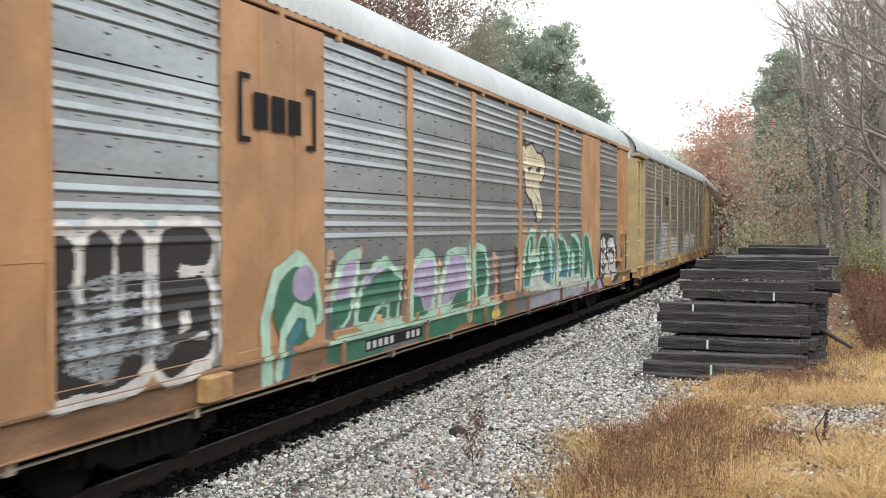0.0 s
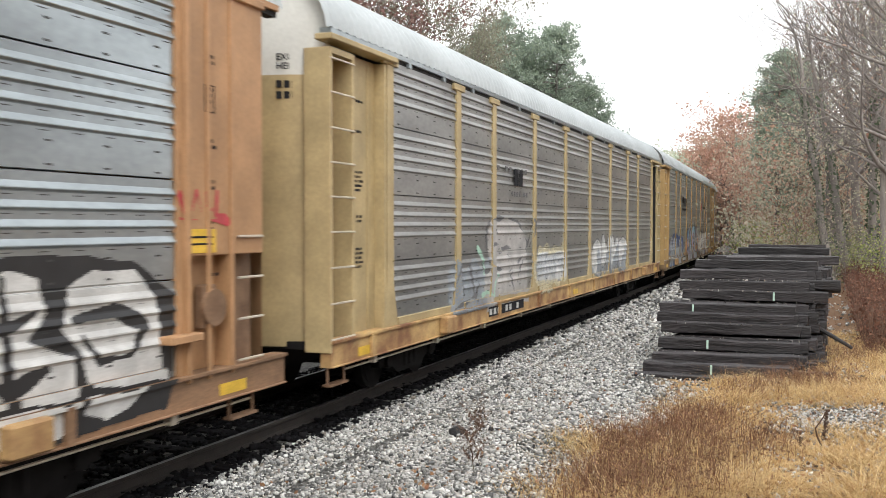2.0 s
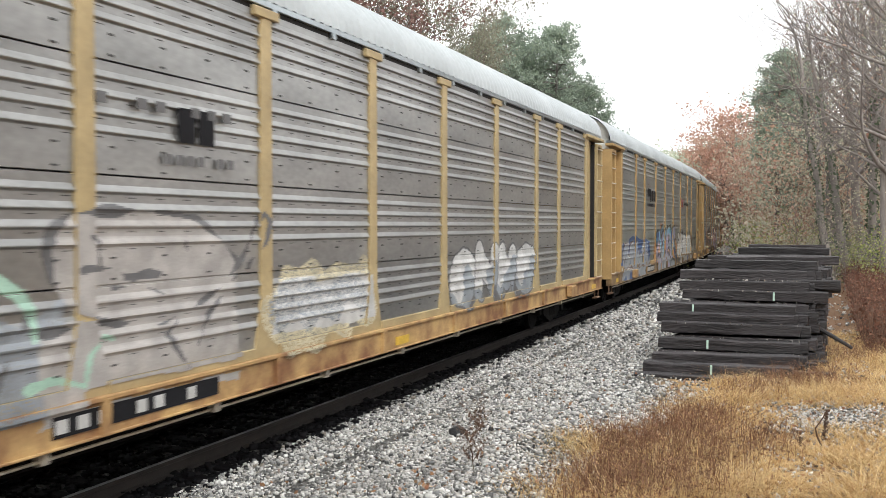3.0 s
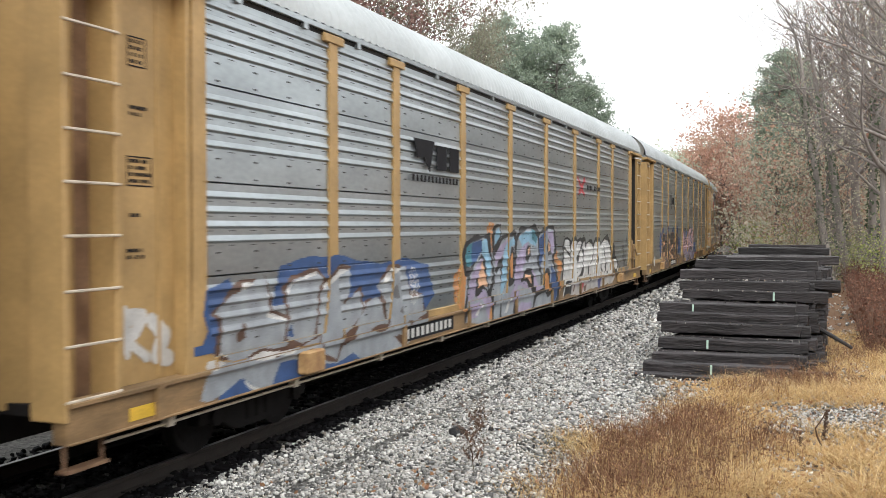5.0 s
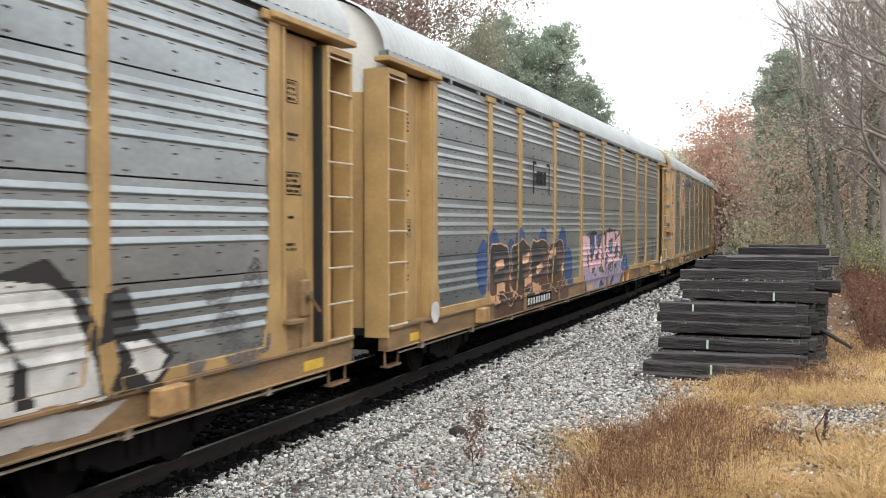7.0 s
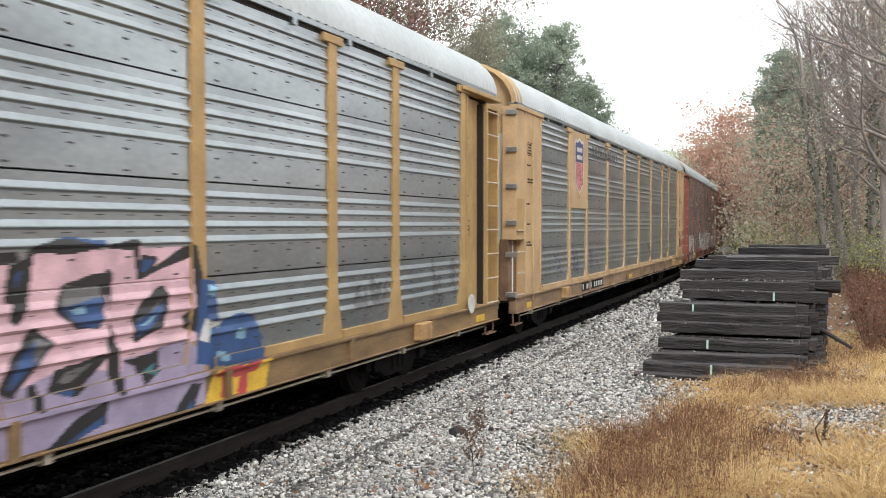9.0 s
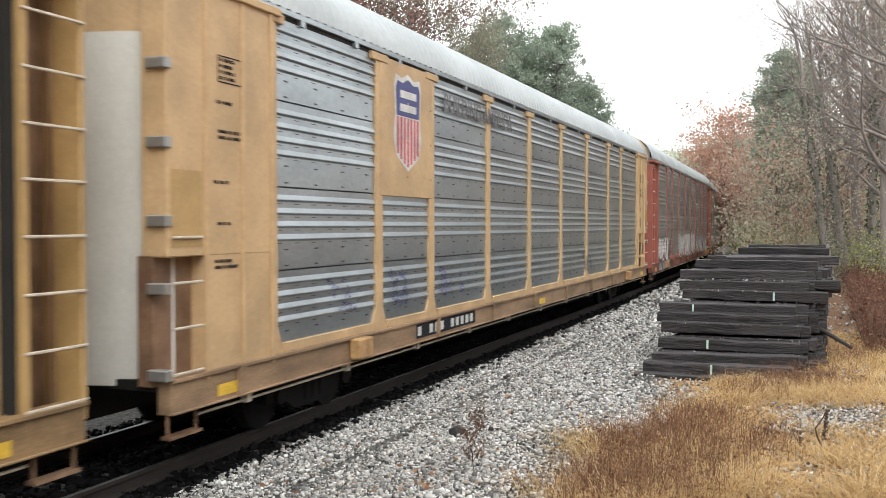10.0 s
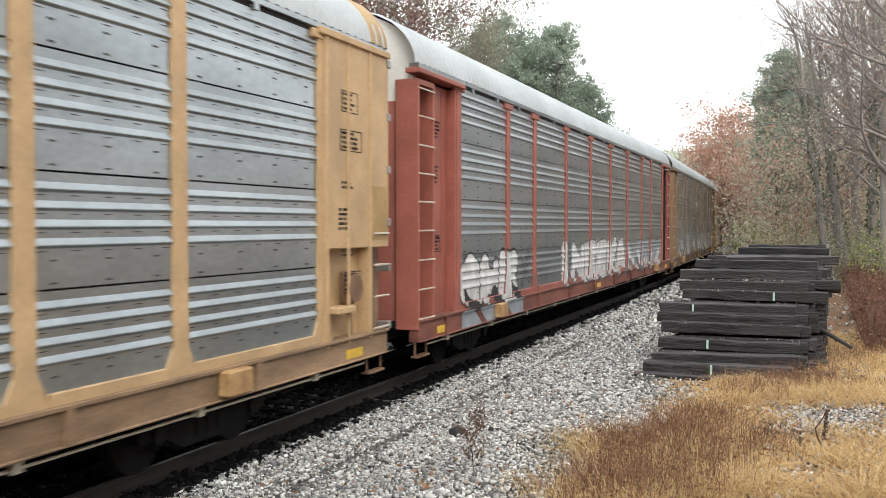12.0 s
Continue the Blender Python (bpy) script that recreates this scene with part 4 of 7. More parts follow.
def words(car, text, size, m, mat):
    cu = bpy.data.curves.new("lettering", "FONT")
    cu.body, cu.size, cu.extrude, cu.offset = text, size, 0.002, size * 0.02
    tmp = bpy.data.objects.new("lettering", cu)
    me = bpy.data.meshes.new_from_object(tmp)
    bpy.data.objects.remove(tmp)
    me.materials.clear()
    me.materials.append(mat)
    add("lettering", me, car, m, "black painted words")


def sideways(u, z, x):
    """Pose of writing that faces the verge (+x) and reads along the car."""
    return Matrix.Translation((x, u - CAR_L / 2, z)) @ Matrix(((0, 0, 1, 0), (1, 0, 0, 0), (0, 1, 0, 0), (0, 0, 0, 1)))


def paint_cars():
    a, b, c, d, e, f, g = CARS[:7]
    sa, sb, sc_, sd, se, sf, sg = SPECS[:7]
    # first car
    cv = Canvas(1.62, 4.28, 1.0, 2.75, seed=3)
    legs = [[(2.0, 1.3), (2.02, 2.3)], [(2.45, 1.4), (2.47, 2.32)], [(2.88, 1.4), (2.9, 2.32)], [(3.45, 1.35), (3.45, 2.34), (3.95, 2.34)], [(3.45, 1.9), (3.9, 1.86), (3.95, 1.4), (3.4, 1.3)], [(2.0, 1.3), (2.9, 1.36)]]
    cv.stroke(legs, 0.30, "white")
    cv.stroke(legs, 0.185, "black")
    for z in (2.02, 1.86, 1.7, 1.5, 1.36):
        cv.mist([[(2.1, z), (2.9, z + 0.07), (3.6, z + 0.02)]], 0.06, "silver", 0.7)
    cv.stroke([[(2.15, 2.05), (2.4, 1.5)], [(2.8, 2.05), (2.6, 1.3)], [(3.2, 2.0), (3.1, 1.3)]], 0.04, "silver")
    cv.stroke([[(3.5, 2.12), (4.05, 2.1)], [(3.5, 1.42), (4.0, 1.44)]], 0.035, "white")
    apply_canvas(a, sa, cv, "black block graffiti with a white halo")
    cv = Canvas(4.7, 14.6, 0.75, 2.45, seed=5)
    cv.fill((cv.U > 6.5) & (cv.U < 14.0) & (cv.Z < 1.03) & (cv.Z > 0.76 + 0.09 * np.sin(cv.U * 2.3)), "green")
    cv.fill((cv.U > 8.2) & (cv.U < 9.4) & (cv.Z < 1.0), "grey")
    cv.fill((cv.U > 6.5) & (cv.U < 13.6) & (np.abs(cv.Z - 1.07 + 0.01 * np.sin(cv.U * 5)) < 0.045), "mint")
    cv.mist([[(6.70, 2.17), (6.75, 1.88), (6.64, 1.60)]], 0.13, "peach", 0.6)
    cv.mist([[(6.78, 2.07), (6.79, 1.78)]], 0.07, "brown", 0.6)
    cv.mist([[(7.59, 2.13), (7.66, 1.81), (7.52, 1.50)]], 0.13, "peach", 0.6)
    cv.mist([[(7.69, 2.02), (7.71, 1.70)]], 0.07, "brown", 0.6)
    cv.mist([[(9.00, 2.07), (9.09, 1.69), (8.91, 1.34)]], 0.13, "peach", 0.6)
    cv.mist([[(9.13, 1.94), (9.15, 1.57)]], 0.07, "brown", 0.6)
    cv.mist([[(10.47, 2.00), (10.58, 1.58), (10.36, 1.18)]], 0.13, "peach", 0.6)
    cv.mist([[(10.64, 1.85), (10.67, 1.43)]], 0.07, "brown", 0.6)
    cv.mist([[(11.94, 1.93), (12.08, 1.46), (11.80, 1.02)]], 0.13, "peach", 0.6)
    cv.mist([[(12.16, 1.77), (12.19, 1.29)]], 0.07, "brown", 0.6)
    cv.mist([[(13.38, 1.87), (13.55, 1.34), (13.21, 0.86)]], 0.13, "peach", 0.6)
    cv.mist([[(13.63, 1.68), (13.68, 1.16)]], 0.07, "brown", 0.6)
    cv.piece([(6.73, 1.40), (6.80, 1.78), (6.98, 2.03), (7.20, 2.15), (7.54, 2.17), (7.49, 1.93), (7.35, 1.68), (7.19, 1.36), (7.04, 1.28)], "lilac", "mint", 0.07)
    cv.poly([(6.73, 1.40), (6.77, 1.58), (7.31, 1.60), (7.19, 1.33), (7.04, 1.25), (6.71, 1.20)], "green")
    cv.piece([(7.42, 1.20), (7.48, 1.51), (7.67, 1.81), (7.98, 1.97), (8.44, 2.03), (8.74, 1.87), (8.97, 1.82), (8.95, 1.58), (8.78, 1.12), (8.15, 1.15), (7.79, 1.14)], "green", "mint", 0.065)
    cv.poly([(7.59, 1.71), (7.80, 1.88), (8.20, 1.97), (8.34, 1.91), (7.97, 1.84), (7.71, 1.69)], "lilac")
    cv.stroke([[(7.88, 1.19), (8.06, 1.36), (8.26, 1.42), (8.48, 1.40), (8.45, 1.16)]], 0.05, "mint")
    cv.poly([(8.01, 1.17), (8.10, 1.30), (8.26, 1.28), (8.22, 1.15)], "peach")
    cv.stroke([[(9.04, 1.94), (9.00, 1.58), (8.89, 1.23)]], 0.05, "brown")
    cv.piece([(9.27, 1.09), (9.28, 1.62), (9.45, 1.98), (9.88, 2.10), (10.27, 2.05), (10.33, 1.60), (10.19, 1.20), (9.87, 1.09)], "lilac", "mint", 0.08)
    cv.poly([(9.33, 1.11), (9.33, 1.49), (9.69, 1.42), (9.87, 1.14)], "green")
    cv.piece([(10.47, 1.17), (10.61, 1.64), (10.90, 2.04), (11.29, 2.12), (11.74, 2.08), (11.91, 1.63), (11.60, 1.23), (11.28, 1.15)], "lilac", "mint", 0.08)
    cv.poly([(10.90, 1.12), (11.28, 1.37), (11.94, 1.43), (11.87, 1.17), (11.44, 1.12)], "green")
    cv.piece([(12.09, 2.00), (12.30, 2.17), (12.83, 2.10), (12.99, 1.55), (12.87, 1.15), (12.33, 1.14), (12.21, 1.61)], "green", "mint", 0.08)
    cv.stroke([[(12.00, 2.16), (12.00, 1.62), (11.94, 1.08)]], 0.09, "mint")
    cv.stroke([[(5.1, 0.82), (5.05, 1.5), (5.3, 2.0), (5.75, 2.15), (6.2, 1.9), (6.3, 1.45)]], 0.12, "mint")
    cv.blob(5.75, 1.6, 0.52, 0.46, "green")
    cv.blob(5.95, 1.85, 0.28, 0.22, "lilac")
    cv.stroke([[(5.35, 0.85), (5.45, 1.3), (5.75, 1.55), (6.05, 1.5), (6.1, 1.3)]], 0.09, "mint")
    cv.stroke([[(5.5, 0.85), (5.62, 1.2), (5.8, 1.35)]], 0.08, "teal")
    apply_canvas(a, sa, cv, "green and mint graffiti lettering with lilac shading")
    cv = Canvas(14.6, 25.55, 0.75, 2.6, seed=7)
    cv.fill((cv.U > 14.55) & (cv.U < 15.7) & (cv.Z < 1.3 + 0.25 * np.sin(cv.U * 6)), "grey")
    cv.poly([(14.63, 1.91), (14.74, 2.10), (14.94, 2.07), (14.96, 1.73), (14.66, 1.56)], "brown")
    cv.poly([(14.73, 1.35), (14.77, 1.60), (15.15, 1.82), (15.16, 1.29), (14.87, 1.08)], "peach")
    cv.poly([(15.47, 0.74), (15.65, 1.05), (17.56, 1.03), (20.75, 0.96), (20.75, 0.78), (18.36, 0.79), (16.84, 0.76)], "silver")
    cv.poly([(15.06, 0.68), (15.18, 1.03), (15.56, 1.09), (15.54, 0.72)], "grey")
    cv.fill((cv.U > 16.4) & (cv.U < 23.0) & (cv.Z < 1.0) & (np.sin(cv.U * 4.3 + cv.Z * 5) > 0.3), "lilac")
    cv.mist([[(15.32, 2.39), (15.37, 2.18), (15.32, 1.92)]], 0.12, "peach", 0.65)
    cv.mist([[(16.28, 2.38), (16.34, 2.14), (16.27, 1.85)]], 0.12, "peach", 0.65)
    cv.mist([[(17.82, 2.35), (17.90, 2.08), (17.82, 1.75)]], 0.12, "peach", 0.65)
    cv.mist([[(18.82, 2.33), (18.91, 2.04), (18.81, 1.68)]], 0.12, "peach", 0.65)
    cv.mist([[(20.75, 2.30), (20.88, 1.96), (20.75, 1.55)]], 0.12, "peach", 0.65)
    cv.mist([[(21.50, 2.28), (21.63, 1.93), (21.50, 1.50)]], 0.12, "peach", 0.65)
    cv.poly([(15.35, 1.27), (15.48, 1.69), (17.56, 1.70), (20.55, 1.56), (22.07, 1.09), (21.61, 0.87), (17.56, 1.04), (15.74, 1.11)], "white")
    cv.fill((cv.a == SPRAY_ORDER.index("white")) & (np.sin(cv.U * 9 + cv.Z * 13) > 0.5), "mint")
    cv.piece([(15.31, 1.49), (15.40, 1.91), (15.62, 2.25), (15.89, 2.40), (16.19, 2.36), (16.18, 1.97), (15.93, 1.88), (16.37, 1.77), (16.51, 1.60), (16.32, 1.46), (15.88, 1.42), (15.74, 1.22), (15.41, 1.23)], "green", "mint", 0.07)
    cv.stroke([[(15.84, 2.16), (15.78, 1.94), (15.79, 1.77), (16.27, 1.79)], [(15.88, 1.42), (16.12, 1.57), (16.47, 1.60)]], 0.06, "mint")
    cv.poly([(15.39, 1.26), (15.48, 1.47), (15.88, 1.40), (15.74, 1.22)], "teal")
    cv.piece([(16.48, 1.84), (16.53, 2.13), (16.75, 2.32), (17.08, 2.35), (17.32, 2.17), (17.56, 1.76), (17.56, 1.17), (17.19, 1.28), (16.85, 1.47), (16.63, 1.52)], "green", "mint", 0.07)
    cv.poly([(16.69, 1.82), (16.85, 2.00), (16.99, 1.80), (16.80, 1.72)], "mint")
    cv.poly([(16.90, 1.31), (16.96, 1.55), (17.56, 1.50), (17.56, 1.14)], "teal")
    cv.piece([(17.62, 1.15), (17.63, 2.09), (17.38, 2.28), (17.63, 2.34), (17.95, 2.14), (18.09, 1.66), (17.84, 1.21)], "teal", "mint", 0.065)
    cv.piece([(18.19, 1.30), (18.54, 1.52), (18.02, 2.20), (18.20, 2.32), (18.82, 2.19), (19.32, 1.87), (19.21, 1.28)], "green", "mint", 0.065)
    cv.poly([(18.29, 1.29), (18.59, 1.55), (19.16, 1.51), (19.13, 1.27)], "teal")
    cv.piece([(19.21, 1.24), (19.37, 1.94), (19.58, 2.29), (19.99, 2.29), (20.52, 2.04), (20.55, 1.23), (19.89, 1.24), (19.80, 1.77), (19.63, 1.78), (19.59, 1.23)], "green", "mint", 0.065)
    cv.poly([(19.29, 1.25), (19.39, 1.64), (19.59, 1.63), (19.56, 1.24)], "teal")
    cv.piece([(20.79, 1.13), (20.69, 2.22), (20.90, 2.32), (21.26, 2.27), (21.72, 1.66), (22.00, 1.01), (21.56, 0.96), (21.21, 1.52), (21.00, 1.06)], "green", "mint", 0.065)
    cv.poly([(22.66, 1.15), (22.81, 1.91), (23.19, 2.29), (23.87, 2.34), (24.87, 2.25), (25.48, 1.92), (25.48, 1.20), (25.30, 0.83), (23.86, 0.79), (22.93, 0.86)], "black")
    cv.poly([(22.87, 1.19), (22.93, 1.77), (23.13, 2.12), (23.45, 2.21), (23.77, 2.15), (23.84, 1.85), (23.62, 1.62), (24.16, 1.47), (24.18, 1.11), (23.58, 1.11)], "white")
    cv.poly([(24.01, 1.70), (24.09, 2.05), (24.39, 2.18), (24.92, 2.15), (25.21, 1.85), (25.33, 1.10), (24.31, 1.15), (24.23, 1.50)], "white")
    cv.poly([(23.09, 1.09), (24.15, 1.08), (24.00, 0.85), (23.51, 0.76), (23.18, 0.89)], "white")
    cv.poly([(24.23, 1.08), (24.99, 1.08), (24.78, 0.93), (24.46, 0.86), (24.18, 0.95)], "white")
    cv.stroke([[(23.06, 1.89), (23.38, 1.74), (23.72, 1.86)], [(23.79, 1.66), (24.08, 1.59), (24.20, 1.33), (24.18, 1.11)], [(23.06, 1.43), (23.44, 1.26), (23.86, 1.39)], [(24.13, 1.76), (24.63, 1.81), (25.04, 1.63), (24.87, 1.38), (24.46, 1.37), (24.23, 1.61)], [(23.38, 2.15), (23.42, 1.74), (23.44, 1.19)]], 0.035, "black")
    apply_canvas(a, sa, cv, "green and white graffiti lettering with a round white tag")
    part("placard", box(SIDE_X + 0.05, SIDE_X + 0.058, 25.62 - 13.75, 26.1 - 13.75, 2.28, 2.52, 0.002), SPRAY["yellow"], a, "small yellow placard")
    for q in (2.36, 2.43):
        part("lettering_bar", box(SIDE_X + 0.058, SIDE_X + 0.06, 25.68 - 13.75, 26.04 - 13.75, q, q + 0.02), M["letter"], a)
    cv = Canvas(25.5, 26.4, 2.55, 3.0, 0.012, 0.01, seed=33)
    cv.stroke([[(25.55, 2.85), (25.62, 2.65)], [(25.7, 2.7), (25.78, 2.9), (25.86, 2.68)], [(25.92, 2.9), (25.95, 2.7), (26.05, 2.72)], [(26.12, 2.9), (26.1, 2.66), (26.25, 2.64)], [(25.55, 2.62), (26.3, 2.6)]], 0.022, "red")
    apply_canvas(a, sa, cv, "red scrawled tag on the corner panel", "spray_tag")
    cv = Canvas(15.15, 17.1, 2.6, 4.55, seed=9)
    shape = [[(15.5, 3.95), (15.9, 4.0), (16.3, 3.8), (16.7, 3.85)], [(15.7, 3.5), (16.3, 3.4)], [(16.3, 3.2), (16.5, 2.95)]]
    cv.stroke(shape, 0.36, "black")
    cv.stroke(shape, 0.30, "cream")
    cv.stroke([[(15.5, 4.2), (15.35, 4.4)], [(16.75, 4.1), (16.85, 4.25)], [(16.3, 2.95), (16.25, 2.65)]], 0.05, "black")
    cv.stroke([[(15.7, 3.75), (16.0, 3.8)], [(16.3, 3.75), (16.6, 3.8)], [(15.9, 3.4), (16.5, 3.1)]], 0.03, "black")
    apply_canvas(a, sa, cv, "cream painted shape with a black outline")
    # railway emblem in plain strokes
    x = SIDE_X + 0.056
    for u0, u1, z0, z1 in ((4.55, 4.62, 3.46, 4.2), (4.55, 4.78, 4.14, 4.2), (4.55, 4.78, 3.46, 3.52), (6.16, 6.23, 3.46, 4.2), (6.0, 6.23, 4.14, 4.2), (6.0, 6.23, 3.46, 3.52)):
        part("emblem", box(x, x + 0.004, u0 - 13.75, u1 - 13.75, z0, z1), M["letter"], a, "dark emblem bracket")
    bars(a, 4.85, 5.95, 3.62, 4.02, x, M["letter"], 2, 3)
    bars(a, 7.6, 9.6, 0.82, 0.98, SIDE_X + 0.056, SPRAY["white"], 3, 10, M["letter"])
    # second car
    cv = Canvas(4.2, 21.0, 0.78, 2.75, seed=11)
    cv.fill((cv.U > 4.3) & (cv.U < 6.5) & (cv.Z > 1.0) & (cv.Z < 1.86 + 0.1 * np.sin(cv.U * 7)) & (cv.fine < 0.85), "silver")
    cv.stroke([[(4.6, 1.5), (4.9, 1.8), (5.1, 1.3)], [(5.4, 1.8), (5.7, 1.2), (6.1, 1.8)], [(4.5, 1.1), (5.6, 1.25)]], 0.035, "grey")
    cv.poly([(6.20, 0.95), (6.23, 1.65), (6.59, 1.78), (7.86, 1.63), (9.01, 2.07), (9.04, 1.14), (6.71, 1.16), (6.66, 0.91)], "pale")
    cv.poly([(6.14, 0.90), (6.26, 1.00), (9.00, 1.01), (9.00, 0.93), (7.85, 0.93)], "pale")
    cv.piece([(6.31, 2.37), (6.38, 2.53), (6.60, 2.66), (7.46, 2.70), (8.31, 2.64), (8.80, 2.37), (9.06, 2.16), (8.85, 1.96), (8.31, 1.76), (7.77, 1.62), (7.07, 1.68), (6.59, 1.87), (6.37, 2.10)], "pale", "grey", 0.022)
    cv.stroke([[(9.06, 2.13), (9.23, 2.31), (9.40, 2.58), (9.55, 2.69), (9.67, 2.60), (9.57, 2.36), (9.28, 2.13)], [(6.69, 2.17), (6.79, 2.19), (7.15, 2.18), (7.69, 2.10)], [(7.11, 2.01), (7.53, 1.99), (7.86, 1.88)], [(6.24, 1.67), (6.72, 1.72), (7.37, 1.67)], [(7.46, 2.70), (7.66, 2.50)], [(6.83, 2.46), (6.92, 2.41), (6.95, 2.21)], [(8.13, 2.39), (8.26, 2.13)], [(8.12, 1.72), (7.85, 1.52), (8.12, 1.22), (8.16, 1.04)], [(9.01, 2.01), (8.49, 1.63), (8.35, 1.36)]], 0.022, "grey")
    cv.poly([(7.24, 2.15), (7.78, 2.11), (7.73, 2.06), (7.26, 2.07)], "grey")
    cv.stroke([[(5.83, 2.13), (6.04, 2.00), (6.15, 1.84), (6.18, 1.63)], [(6.12, 1.26), (6.39, 1.29), (6.71, 1.19), (6.78, 1.44), (6.96, 1.59), (7.10, 1.55)]], 0.03, "mint")
    cv.mist([[(9.81, 1.51), (10.19, 1.75), (12.00, 1.78), (12.27, 1.45), (10.19, 1.34)]], 0.3, "cream", 0.75)
    cv.poly([(9.75, 1.52), (9.87, 1.90), (10.74, 1.93), (10.74, 1.85), (11.83, 1.92), (12.36, 1.87), (12.43, 1.28), (11.34, 1.26), (9.68, 1.30)], "white")
    cv.mist([[(9.93, 1.63), (12.00, 1.62)]], 0.2, "silver", 0.5)
    cv.word("GNMS", 15.4, 20.6, 1.08, 2.16, 0.24, ["silver", "white"], "grey", None, 0.04, seed=13)
    apply_canvas(b, sb, cv, "faded silver-white graffiti over the lower side")
    bars(b, 6.85, 9.0, 3.62, 3.72, SIDE_X + 0.034, SPRAY["grey"], 4, 8)
    bars(b, 8.0, 8.65, 3.36, 3.7, SIDE_X + 0.034, M["letter"], 5, 2)
    bars(b, 7.8, 9.0, 3.14, 3.24, SIDE_X + 0.034, SPRAY["grey"], 6, 7)
    bars(b, 6.3, 8.6, 0.82, 1.0, SIDE_X + 0.056, SPRAY["white"], 7, 9, M["letter"])
    door = Matrix.Translation((0.80, -13.75 + 0.30 - 0.30, 0)) @ Matrix.Rotation(radians(23), 4, "Z")
    words(b, "EXCESS\nHEIGHT CAR", 0.115, door @ Matrix.Translation((0, 0, 4.69)) @ Matrix.Rotation(radians(90), 4, "X"), M["letter"])
    for z, n, w in ((4.33, 4, 0.1), (4.19, 6, 0.1)):
        me = mesh_of("lettering_bar", box(0, 0.075, -0.004, 0.0, z, z + 0.095), M["letter"])
        for i in range(n):
            add("lettering_bar", me, b, door @ Matrix.Translation((i * w, 0, 0)))
    # third car
    cv = Canvas(1.8, 25.5, 0.75, 2.6, seed=15)
    cv.poly([(1.96, 1.66), (2.01, 1.90), (2.45, 1.99), (2.58, 1.78), (2.43, 1.18), (1.63, 1.28), (1.63, 1.40), (1.94, 1.34), (2.03, 1.47)], "blue")
    cv.poly([(3.31, 1.66), (3.48, 2.07), (3.91, 2.15), (4.80, 2.18), (5.73, 2.06), (6.25, 2.00), (7.13, 2.07), (7.97, 1.91), (8.24, 1.39), (7.79, 1.16), (7.13, 1.15), (3.35, 1.40)], "blue")
    cv.poly([(2.17, 0.75), (2.37, 1.04), (5.01, 0.98), (7.12, 0.97), (6.97, 0.81), (5.47, 0.75), (2.84, 0.68)], "blue")
    cv.poly([(1.84, 0.78), (2.03, 1.14), (3.64, 1.10), (7.79, 1.04), (6.97, 0.73), (5.71, 0.64), (5.23, 0.84), (4.79, 0.79), (4.08, 0.82), (3.81, 0.95), (3.39, 0.97), (3.22, 0.76), (2.92, 0.73), (2.60, 0.93), (2.24, 0.81), (1.99, 0.75)], "silver")
    cv.poly([(2.24, 1.21), (2.44, 1.60), (3.64, 1.63), (5.72, 1.50), (7.79, 1.31), (7.79, 1.04), (5.47, 1.07), (3.64, 1.12)], "silver")
    cv.piece([(2.25, 1.20), (2.30, 1.56), (2.15, 1.64), (2.51, 1.86), (2.73, 1.92), (3.16, 1.99), (3.27, 1.72), (3.27, 1.56), (3.64, 1.47), (3.81, 1.15), (3.31, 1.10), (2.37, 1.15)], "silver", "brown", 0.03)
    cv.piece([(3.60, 1.20), (3.67, 1.47), (3.56, 1.80), (3.73, 1.93), (4.39, 2.00), (4.59, 1.84), (4.43, 1.44), (4.30, 1.18), (3.90, 1.12)], "silver", "brown", 0.03)
    cv.piece([(4.43, 1.76), (4.90, 1.99), (5.28, 2.00), (5.27, 1.67), (5.12, 1.55), (5.57, 1.70), (5.66, 1.37), (5.35, 1.16), (4.92, 1.02), (4.79, 0.81), (4.37, 0.93), (4.36, 1.27)], "silver", "brown", 0.03)
    cv.piece([(5.66, 1.23), (5.72, 1.49), (6.11, 1.56), (6.45, 1.36), (6.38, 1.11), (5.84, 1.10)], "silver", "brown", 0.03)
    cv.piece([(6.11, 1.72), (6.53, 1.94), (7.10, 1.95), (7.29, 1.51), (7.79, 1.47), (7.87, 1.13), (7.16, 1.09), (6.97, 0.81), (6.52, 0.95), (6.31, 1.45)], "silver", "brown", 0.03)
    cv.stroke([[(2.73, 1.89), (3.12, 1.95), (3.23, 1.72)], [(2.30, 1.20), (2.50, 1.13), (2.78, 1.14)], [(3.23, 1.54), (3.60, 1.45)], [(3.65, 1.77), (3.78, 1.88), (4.34, 1.96)], [(4.53, 1.78), (4.93, 1.94), (5.22, 1.96)], [(5.78, 1.46), (6.11, 1.52)], [(6.25, 1.71), (6.60, 1.89), (7.05, 1.90)], [(2.05, 1.12), (3.64, 1.08)], [(2.60, 0.91), (2.81, 0.77), (2.95, 0.75)]], 0.015, "white")
    cv.poly([(2.61, 1.39), (2.75, 1.52), (2.78, 1.34), (2.64, 1.31)], "brown")
    cv.poly([(3.64, 1.25), (3.75, 1.40), (3.81, 1.23)], "blue")
    cv.poly([(6.53, 1.57), (6.75, 1.69), (6.85, 1.47), (6.60, 1.46)], "grey")
    cv.poly([(6.82, 1.26), (7.00, 1.39), (7.06, 1.20)], "grey")
    cv.mist([[(7.29, 1.81), (7.53, 1.64), (7.45, 1.46)]], 0.14, "white", 0.4)
    cv.mist([[(9.43, 1.56), (9.71, 1.57), (9.48, 1.34)]], 0.3, "orange", 0.7)
